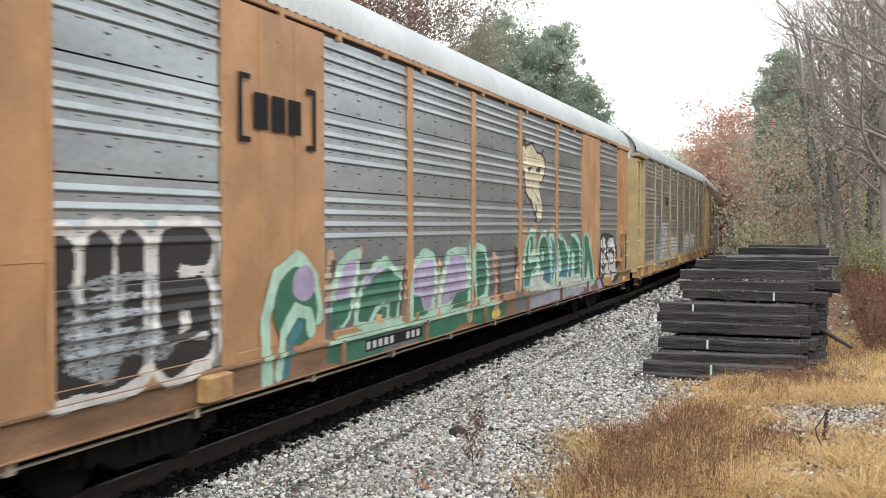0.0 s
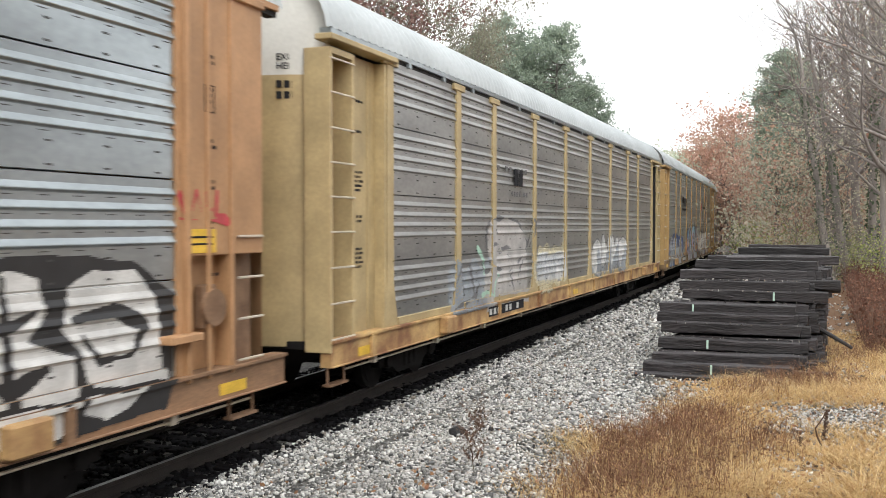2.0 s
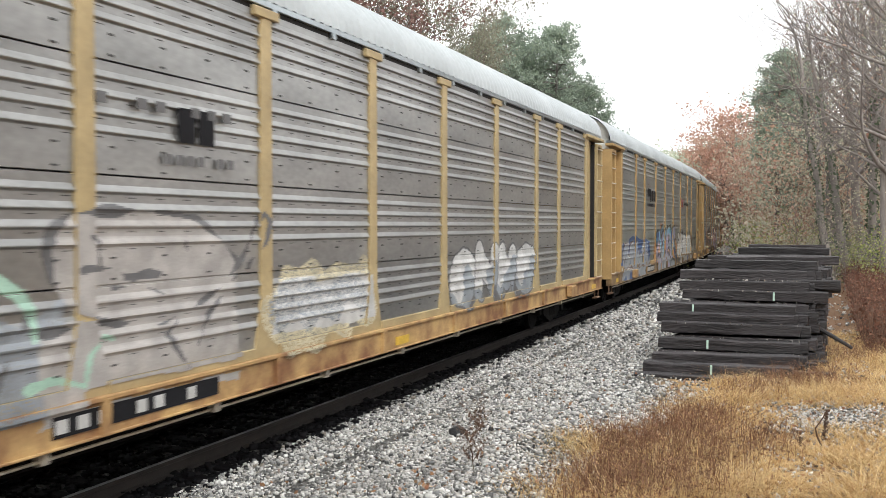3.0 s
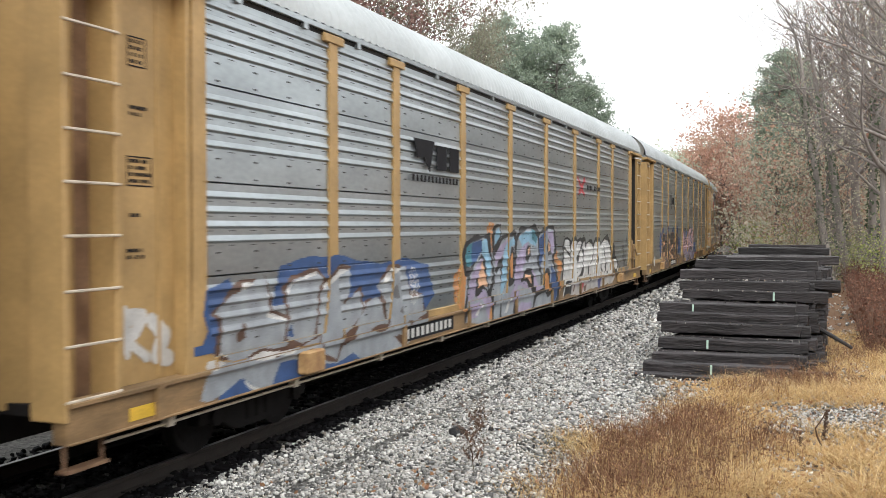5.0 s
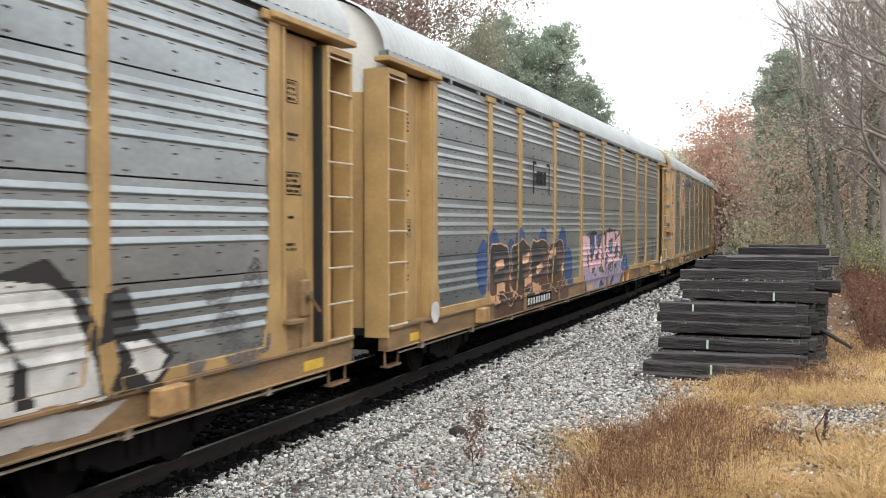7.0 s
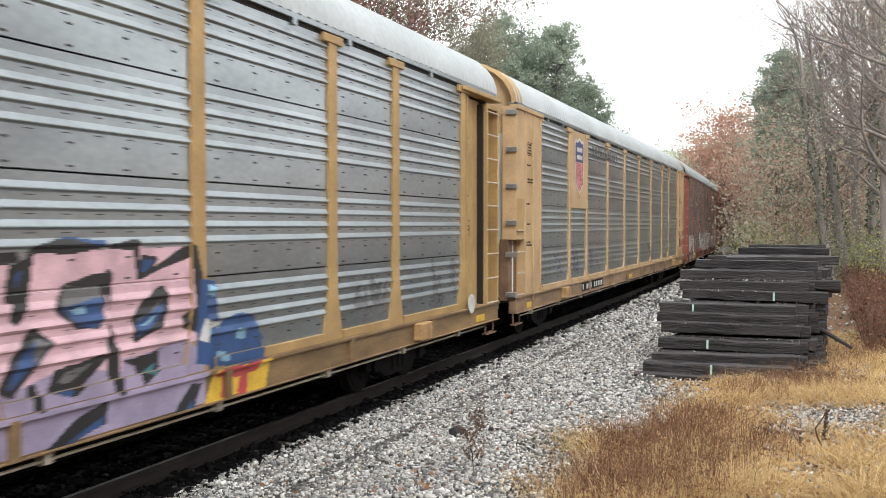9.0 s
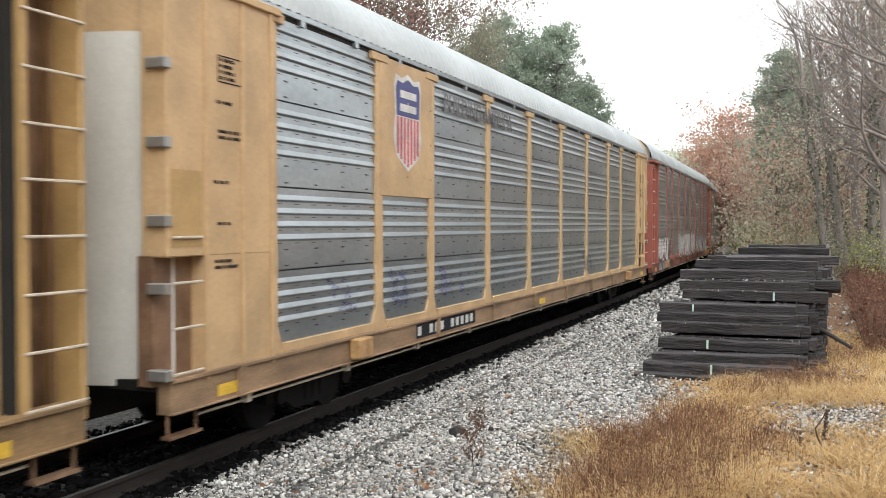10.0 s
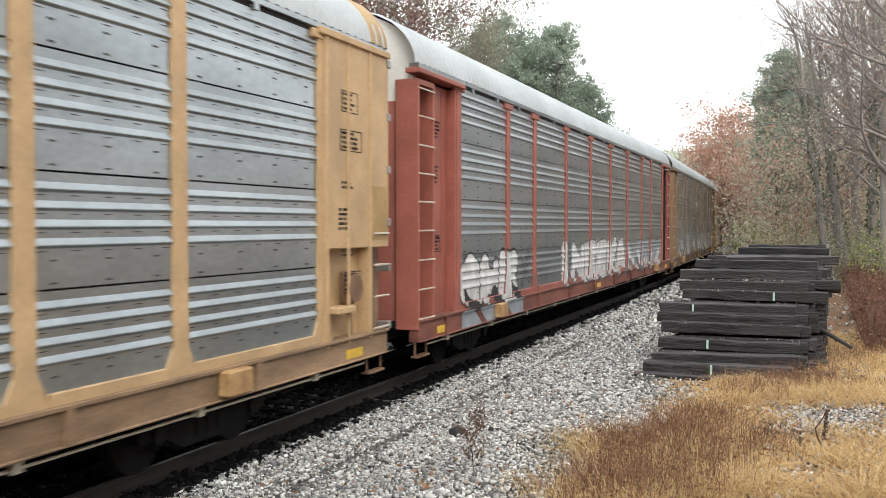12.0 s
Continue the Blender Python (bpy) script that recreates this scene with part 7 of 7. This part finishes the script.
def build_trees():
    rng = random.Random(77)
    pines = [pine(1, 15.0, "dark green tall pine with a rounded crown", 0.72), pine(2, 15.0, "dark green pine with an uneven crown", 0.8), pine(3, 15.0, "grey-green pine with a broad crown", 0.88)]
    first = {0: True, 1: True, 2: True}

    def put(src, key, used, x, y, s, turn):
        m = pose(x, y, gz(x, y) - 0.05, 0, 0, turn) @ Matrix.Diagonal((s, s, s, 1))
        if used.get(key, True):
            src.matrix_basis = m
            used[key] = False
            return src
        return copy_thing(src, m)

    # bearing from the line of the track, distance along it, height
    for i, (b, y, h) in enumerate(((-19.9, 62, 12.6), (-18.9, 62, 14.0), (-17.7, 64, 15.3), (-16.6, 66, 15.3), (-15.5, 66, 15.6), (-14.6, 64, 14.4), (-13.9, 64, 12.2), (-13.1, 66, 11.8), (-12.5, 66, 10.2), (-12.0, 68, 8.6),
                                   (-18.3, 74, 14.4), (-17.0, 75, 15.0), (-15.9, 76, 15.2), (-14.9, 76, 13.8), (-20.8, 70, 11.6), (-22.4, 74, 12.0), (-21.6, 64, 10.2))):
        put(pines[i % 3], i % 3, first, place(b, y), y, h / 15.0, rng.uniform(0, 360))
    # woods of the verge
    bare = broadleaf(11, 13, 0.17, OLIVE_LEAF, 2.4, 0.05, "bare_tree", "nearly bare grey tree with thin branches", reach=0.75, depth=4, clear=0.4)
    bare2 = broadleaf(12, 14, 0.2, BROWN_LEAF, 1.5, 0.05, "bare_tree", "nearly bare tree with a few brown leaves", reach=0.75, depth=4, clear=0.35, lean=(-0.8, 0))
    rust = broadleaf(13, 13, 0.16, RUST_LEAF, 7.0, 0.13, "autumn_tree", "rust-orange autumn tree with a thin crown", depth=4, clear=0.25, spread=0.24)
    olive = broadleaf(14, 11, 0.14, OLIVE_LEAF, 4.5, 0.075, "olive_tree", "olive-brown autumn tree with a ragged crown", depth=4, clear=0.15, spread=0.35)
    green = broadleaf(15, 4, 0.06, GREEN_LEAF, 3.5, 0.075, "shrub", "yellow-green shrub at the edge of the woods", "shrub", depth=3, clear=0.1, spread=0.3)
    cedar = pine(16, 14, "dark evergreen tree with a narrow ragged crown", 0.6, 0.28, "trees of the woods", "evergreen_tree")
    sapling = broadleaf(17, 7, 0.05, OLIVE_LEAF, 1.0, 0.06, "sapling", "thin sapling with sparse yellowing leaves", depth=3, clear=0.2)
    used = {}
    for b, y, s in ((3.4, 40, 1.0), (4.6, 37, 1.1), (4.9, 46, 1.2), (2.9, 58, 1.1), (-0.2, 70, 0.9), (4.0, 52, 1.1), (1.6, 56, 1.0), (0.6, 62, 0.95)):
        put(bare, "bare", used, place(b, y), y, s, rng.uniform(0, 360))
    for b, y, s in ((5.4, 36, 1.2), (3.9, 46, 1.05), (2.2, 66, 1.1), (3.8, 62, 1.2), (2.4, 48, 1.0), (3.2, 52, 1.15), (1.0, 50, 0.85), (4.6, 56, 1.2)):
        put(bare2, "bare2", used, place(b, y), y, s, rng.uniform(-40, 40))
    for b, y, s in ((-4.5, 80, 0.96), (-3.8, 82, 1.02), (-5.1, 84, 0.66), (-3.2, 84, 1.0), (-4.1, 76, 0.66), (-1.9, 90, 0.8), (0.4, 70, 0.7), (3.0, 70, 0.9), (1.2, 60, 0.45), (-5.6, 100, 0.55)):
        put(rust, "rust", used, place(b, y), y, s, rng.uniform(0, 360))
    for b, y, s in ((-2.6, 78, 0.6), (-1.3, 66, 0.75), (-0.4, 72, 0.95), (1.4, 64, 0.95), (2.6, 74, 1.15), (-4.7, 74, 0.3), (-3.6, 70, 0.3), (3.6, 80, 1.2), (0.6, 88, 1.2), (-2.1, 70, 0.7),
                    (2.0, 84, 1.3), (-1.0, 92, 1.1), (4.4, 60, 1.0)):
        put(olive, "olive", used, place(b, y), y, s, rng.uniform(0, 360))
    for b, y, s in ((-2.1, 62, 0.93), (-1.5, 66, 1.06), (-0.9, 70, 1.06), (-1.75, 76, 1.0)):
        put(cedar, "cedar", used, place(b, y), y, s, rng.uniform(0, 360))
    for b, y, s in ((-3.6, 62, 0.75), (-2.9, 58, 0.75), (-2.1, 56, 0.8), (-1.4, 60, 0.7), (0.9, 46, 0.75), (1.9, 40, 0.7), (2.8, 38, 0.75), (3.5, 34, 0.7), (-4.3, 72, 0.75), (0.2, 54, 0.8), (-0.5, 50, 0.7)):
        put(green, "green", used, place(b, y), y, s, rng.uniform(0, 360))
    for k in range(16):
        y = rng.uniform(36, 62)
        put(sapling, "sapling", used, place(rng.uniform(-1.2, 4.4), y), y, rng.uniform(0.5, 1.1), rng.uniform(0, 360))
    # ivy-clad leaning trunks
    for sd, b, y, ln in ((21, 0.75, 44, (-1.5, 0)), (22, 1.85, 42, (-1.9, 0.2)), (23, 2.7, 41, (0.3, 0))):
        t = broadleaf(sd, 15, 0.19, OLIVE_LEAF, 0.25, 0.06, "ivy_tree", "leaning bare tree with an ivy-covered trunk", reach=0.5, depth=4, clear=0.5, lean=ln, ivy=True)
        x = place(b, y)
        t.matrix_basis = pose(x, y, gz(x, y) - 0.1)
    big = broadleaf(31, 14, 0.26, BROWN_LEAF, 0.5, 0.05, "oak_tree", "large bare tree with long dark spreading limbs", reach=0.8, depth=5, clear=0.38, fork=2)
    big.matrix_basis = pose(2.6, 34, gz(2.6, 34) - 0.1, 0, 0, 40)
    # crowns that rise behind the train
    b1 = broadleaf(41, 15, 0.2, DARK_LEAF, 14.0, 0.085, "brown_tree", "brown-leaved autumn tree behind the train", depth=4, clear=0.3, spread=0.3)
    b1.matrix_basis = pose(place(-25.3, 44), 44, gz(place(-25.3, 44), 44)) @ Matrix.Diagonal((1.08, 1.08, 1.08, 1))
    copy_thing(b1, pose(place(-28.0, 42), 42, gz(place(-28.0, 42), 42), 0, 0, 120) @ Matrix.Diagonal((1.1, 1.1, 1.1, 1)))
    b2 = broadleaf(42, 15, 0.2, THIN_LEAF, 14.0, 0.085, "olive_tree", "thin olive-leaved tree behind the train", depth=4, clear=0.3, spread=0.3)
    b2.matrix_basis = pose(place(-23.4, 50), 50, gz(place(-23.4, 50), 50)) @ Matrix.Diagonal((1.0, 1.0, 1.22, 1))
    copy_thing(b2, pose(place(-21.9, 54), 54, gz(place(-21.9, 54), 54), 0, 0, 70) @ Matrix.Diagonal((0.8, 0.8, 0.93, 1)))
    copy_thing(b2, pose(place(-20.9, 56), 56, gz(place(-20.9, 56), 56), 0, 0, 200) @ Matrix.Diagonal((0.7, 0.7, 0.78, 1)))


def build_far_woods():
    """Wooded hill in the distance and the thick of the woods, too far to tell trees apart."""
    nr = np.random.RandomState(9)
    # the haze over these woods is in their pale leaf colours
    groups = (("far_woods", "olive-green wooded hill in the distance, leaves paled for haze", HILL_LEAF, 0.32, [(nr.uniform(-75, 6), nr.uniform(160, 235), nr.uniform(8, 12)) for _ in range(210)]),
              ("far_woods", "rust and brown woods in the distance, leaves paled for haze", RUST_LEAF, 0.22, [(nr.uniform(-11, 16), nr.uniform(112, 150), nr.uniform(7, 10)) for _ in range(50)]),
              ("far_woods", "green woods in the distance, leaves coloured pale for haze", HILL_LEAF, 0.3, [(nr.uniform(-45, -14), nr.uniform(140, 190), nr.uniform(6, 9)) for _ in range(50)]))
    # woods added out of view, so the steel sides reflect something dark
    groups += (("verge_woods", "unseen brown and olive woods, added for the cars to reflect", BROWN_LEAF, 0.5, [(nr.uniform(13, 30), nr.uniform(-55, 26), nr.uniform(9, 13)) for _ in range(80)]),)
    for name, label, mat, size, trees in groups:
        cen = []
        for x, y, h in trees:
            g = gz(x, y)
            n = 520
            d = nr.normal(0, 1, (n, 3))
            d /= np.linalg.norm(d, axis=1)[:, None]
            d *= nr.uniform(0.55, 1.05, (n, 1))
            lump = 1 + 0.25 * np.sin(d[:, 0] * 5 + x) * np.cos(d[:, 1] * 6 + y)
            cen.append(np.stack([x + d[:, 0] * h * 0.32 * lump, y + d[:, 1] * h * 0.32 * lump, g + h * 0.56 + d[:, 2] * h * 0.44 * lump], 1))
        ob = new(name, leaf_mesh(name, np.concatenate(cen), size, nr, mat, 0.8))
        tagged(ob, label, "woods", kind="stuff")


def build_understory():
    """Tangled undergrowth inside the woods, in uneven drifts of leaves and thin upright stems."""
    nr = np.random.RandomState(37)
    for label, mat, count, size, low, high in (("olive undergrowth filling the woods", OLIVE_LEAF, 26000, 0.085, 0.2, 8.5), ("brown withered undergrowth in the woods", BROWN_LEAF, 9000, 0.08, 0.2, 9.0),
                                               ("rusty leaves low in the woods", RUST_LEAF, 12000, 0.08, 0.3, 7.0), ("green undergrowth at the foot of the woods", GREEN_LEAF, 9000, 0.06, 0.0, 2.4)):
        clumps = np.stack([nr.uniform(-3.9, 6.0, 150), nr.uniform(46, 84, 150), nr.uniform(low, high, 150), nr.uniform(0.5, 1.5, 150)], 1)
        k = nr.randint(0, len(clumps), count)
        y = clumps[k, 1] + nr.normal(0, 1, count) * clumps[k, 3]
        x = np.tan(np.radians(clumps[k, 0])) * clumps[k, 1] + nr.normal(0, 1, count) * clumps[k, 3]
        z = ground_z(x, y) + np.abs(clumps[k, 2] + nr.normal(0, 0.8, count) * clumps[k, 3])
        tagged(new("undergrowth", leaf_mesh("undergrowth", np.stack([x, y, z], 1), size, nr, mat, 0.9)), label, "undergrowth", kind="stuff")


def build_brush():
    """Red-brown brush along the edge of the woods."""
    nr = np.random.RandomState(19)
    n = 9000
    y = nr.uniform(19.5, 44, n)
    x = 0.9 + (y - 21) * 0.01 + np.abs(nr.normal(0, 1.7, n))
    h = nr.uniform(0.3, 1.1, n)
    g = ground_z(x, y)
    lean = nr.normal(0, 0.22, (n, 2))
    w = 0.009
    v = np.stack([np.stack([x - w, y, g], 1), np.stack([x + w, y, g], 1), np.stack([x + lean[:, 0] * h, y + lean[:, 1] * h, g + h], 1)], 1).reshape(-1, 3)
    stem = island_material("brush_stems", [(0.09, 0.05, 0.04), (0.14, 0.08, 0.055), (0.20, 0.13, 0.09), (0.12, 0.065, 0.05)], 0.9)
    ob = new("brush", raw_mesh("brush", v, np.arange(n * 3).reshape(-1, 3), [stem]))
    tagged(ob, "red-brown dead brush at the edge of the woods", "brush", kind="stuff")
    k = nr.randint(0, n, 30000)
    t = nr.uniform(0.2, 1.0, len(k))
    c = np.stack([x[k] + lean[k, 0] * h[k] * t, y[k] + lean[k, 1] * h[k] * t, g[k] + h[k] * t], 1)
    lv = new("brush_leaves", leaf_mesh("brush_leaves", c, 0.035, nr, island_material("brush_leaf", [(0.10, 0.04, 0.03), (0.16, 0.07, 0.045), (0.23, 0.12, 0.075), (0.13, 0.055, 0.04)], 0.85, translucent=0.25), 0.9, 0.06))
    lv.parent = ob
    tagged(lv, kind="stuff")


def blades(name, x, y, h, w, lean, mat, nr, label, cat):
    """Bent grass blades, two faces long."""
    n = len(x)
    g = ground_z(x, y)
    a = nr.uniform(0, 6.283, n)
    sx, sy = np.cos(a) * w, np.sin(a) * w
    lx, ly = nr.normal(0, lean, n) * h, nr.normal(0, lean, n) * h
    v = np.stack([np.stack([x - sx, y - sy, g - 0.01], 1), np.stack([x + sx, y + sy, g - 0.01], 1),
                  np.stack([x + lx * 0.4 + sx * 0.8, y + ly * 0.4 + sy * 0.8, g + h * 0.65], 1), np.stack([x + lx * 0.4 - sx * 0.8, y + ly * 0.4 - sy * 0.8, g + h * 0.65], 1),
                  np.stack([x + lx + sx * 0.2, y + ly + sy * 0.2, g + h * 0.9], 1), np.stack([x + lx - sx * 0.2, y + ly - sy * 0.2, g + h * 0.9], 1)], 1).reshape(-1, 3)
    i = (np.arange(n) * 6)[:, None]
    f = np.concatenate([i + np.array([[0, 1, 2, 3]]), i + np.array([[3, 2, 4, 5]])])
    ob = new(name, raw_mesh(name, v, f, [mat]))
    tagged(ob, label, cat, kind="stuff")
    return ob


def build_grass():
    nr = np.random.RandomState(29)
    gold = island_material("dry_golden_grass", [(0.46, 0.30, 0.13), (0.64, 0.47, 0.22), (0.76, 0.60, 0.34), (0.34, 0.19, 0.08), (0.58, 0.37, 0.16)], 0.8, translucent=0.3)
    n = 110000
    y = 8.2 + 15 * nr.uniform(0, 1, n) ** 1.6
    x = nr.uniform(-2.9, 3.4, n)
    edge = -2.0 + 0.35 * np.sin(y * 1.1) + 0.25 * np.sin(y * 2.7 + 1) + nr.normal(0, 0.25, n) + 0.9 * smooth(13.5, 16.5, y)
    clump = np.sin(x * 2.3 + np.sin(y * 1.7) * 2) * np.sin(y * 2.1 + np.sin(x * 1.9) * 2)
    patch = np.hypot((x - 0.25) / 0.75, (y - 12.9) / 0.9)
    keep = (x > edge) & (clump > nr.uniform(-1.1, 0.8, n)) & (patch > nr.uniform(0.6, 1.2, n))
    keep &= ~((x < 0.0) & (y > 16.1) & (x > -3)) & ~((x < -1.5) & (y > 14.4))
    x, y, clump = x[keep], y[keep], clump[keep]
    h = (0.085 + 0.06 * clump) * np.exp(nr.normal(0, 0.35, len(x))) + 0.03
    blades("dry_grass", x, y, h, 0.0032, 1.7, gold, nr, "dry golden grass lying in tufts on the verge", "grass")
    weed = island_material("red_brown_weeds", [(0.10, 0.05, 0.03), (0.17, 0.085, 0.05), (0.26, 0.14, 0.08), (0.20, 0.12, 0.07)], 0.9)
    n = 5200
    cx = np.array([(-1.75, 9.3), (-1.2, 9.0), (-1.9, 10.3), (-1.1, 10.2), (-1.5, 11.4), (-0.7, 11.0), (-1.75, 8.6), (-1.3, 12.4), (-0.8, 14.6), (0.1, 15.9), (-0.35, 15.6), (1.3, 19.5), (0.5, 18.6)])
    wt = np.array([3, 2, 3, 2.5, 2.5, 1, 3, 2, 1, 1.4, 1, 1.5, 1.0])
    k = nr.choice(len(cx), n, p=wt / wt.sum())
    x, y = cx[k, 0] + nr.normal(0, 0.28, n), cx[k, 1] + nr.normal(0, 0.36, n)
    keep = x > -2.4 + 0.3 * np.sin(y * 2.7)
    x, y = x[keep], y[keep]
    h = nr.uniform(0.12, 0.42, len(x))
    w = blades("dry_weeds", x, y, h, 0.003, 0.32, weed, nr, "red-brown dead weeds with small seed heads", "weeds")
    k = nr.randint(0, len(x), 16000)
    t = nr.uniform(0.35, 0.95, len(k))
    c = np.stack([x[k] + nr.normal(0, 0.05, len(k)), y[k] + nr.normal(0, 0.05, len(k)), ground_z(x[k], y[k]) + h[k] * t], 1)
    sd = new("seed_head_cluster", leaf_mesh("seed_head_cluster", c, 0.011, nr, weed, 1.0))
    sd.parent = w
    tagged(sd, kind="stuff")
    litter = island_material("fallen_leaves", [(0.24, 0.11, 0.06), (0.34, 0.19, 0.10), (0.15, 0.08, 0.05), (0.45, 0.32, 0.2)], 0.8)
    n = 6500
    ly = 8.5 + 31 * nr.uniform(0, 1, n) ** 2
    lx = np.where(nr.uniform(size=n) < 0.08, nr.uniform(-5.5, -2, n), nr.uniform(-2, 4.5, n))
    c = np.stack([lx, ly, ground_z(lx, ly) + 0.05], 1)
    tagged(new("fallen_leaves", leaf_mesh("fallen_leaves", c, 0.03, nr, litter, 0.8)), "scattered fallen brown leaves", "leaves", kind="stuff")


def stalk(seed, x, y, h, r, label, branches, mat, spiky):
    rng, nr = random.Random(seed), np.random.RandomState(seed)
    plant = new("dead_weed")
    tagged(plant, label, "weed", group="dead weed stalks")
    tb = Tubes()
    pts = [Vector((rng.gauss(0, 0.02) * i, rng.gauss(0, 0.02) * i, h * i / 5)) for i in range(6)]
    tb.limb(pts, [r * (1 - 0.12 * i) for i in range(6)], 5)
    cen = []
    for _ in range(branches):
        i = rng.randint(1, 4)
        a = rng.uniform(0, 6.283)
        tip = pts[i] + Vector((math.cos(a), math.sin(a), 1.2)) * h * rng.uniform(0.12, 0.3)
        tb.limb([pts[i], tip], [r * 0.5, r * 0.2], 3)
        for _ in range(14):
            q = pts[i].lerp(tip, rng.uniform(0.3, 1.1))
            cen.append((q.x + rng.gauss(0, 0.015), q.y + rng.gauss(0, 0.015), q.z + rng.gauss(0, 0.015)))
    for _ in range(spiky):
        q = pts[0].lerp(pts[-1], rng.uniform(0.35, 1.0))
        cen.append((q.x + rng.gauss(0, 0.012), q.y + rng.gauss(0, 0.012), q.z))
    st = new("stem", tb.mesh("stem", mat))
    st.parent = plant
    sd = new("seed_head_cluster", leaf_mesh("seed_head_cluster", np.array(cen), 0.012, nr, mat))
    sd.parent = plant
    tagged(sd, kind="stuff")
    plant.matrix_basis = pose(x, y, gz(x, y) - 0.01)


build_chips()
build_trees()
build_far_woods()
build_understory()
build_brush()
build_grass()
DEAD = material("dead_weed_brown", (0.12, 0.07, 0.045), 0.9, 0, 0.3, 10)
stalk(1, 0.07, 11.1, 0.52, 0.014, "dark dead mullein stalk standing in dry grass", 0, DEAD, 260)
stalk(2, -0.12, 11.0, 0.28, 0.008, "dark dead weed stalk in dry grass", 3, DEAD, 60)
stalk(3, -0.55, 11.4, 0.34, 0.006, "thin dead weed stalk in dry grass", 5, DEAD, 40)
stalk(4, -0.45, 11.2, 0.32, 0.006, "thin dead weed stalk in dry grass", 5, DEAD, 40)
stalk(5, -3.42, 9.6, 0.75, 0.006, "tall thin dead weed growing in the ballast", 22, DEAD, 30)
stalk(6, -3.3, 9.3, 0.6, 0.005, "tall thin dead weed growing in the ballast", 16, DEAD, 20)
stalk(7, -3.75, 10.6, 0.4, 0.005, "small dead weed growing in the ballast", 16, DEAD, 20)
stalk(8, -0.9, 9.2, 0.2, 0.006, "short dead weed stalk in dry grass", 3, DEAD, 30)


# ---- what moves ----
def front_at(t, k):
    """Place along the track of the front end of car k."""
    return 32.668 + (k - 1) * CAR_PITCH - 10.9605 * t - 0.0125 * t * t


def motions():
    times = [i * 0.5 for i in range(25)]
    for k, car in enumerate(CARS):
        rows = []
        for t in times:
            s = front_at(t, k) + CAR_L / 2
            x0, y0, _ = on_track(s - 10.06)
            x1, y1, _ = on_track(s + 10.06)
            rows.append((t, pose((x0 + x1) / 2, (y0 + y1) / 2, 0, 0, 0, math.degrees(math.atan2(x0 - x1, y1 - y0)))))
        walk(car, rows)
    # the wheels roll: under 90 degrees from row to row
    turns = [(i / FPS, math.degrees((front_at(0, 0) - front_at(i / FPS, 0)) / 0.42)) for i in range(361)]
    for ws, y in WHEELS[:ROLLING]:
        walk(ws, [(t, wheel_pose(y, a)) for t, a in turns])


ROLLING = 28
motions()
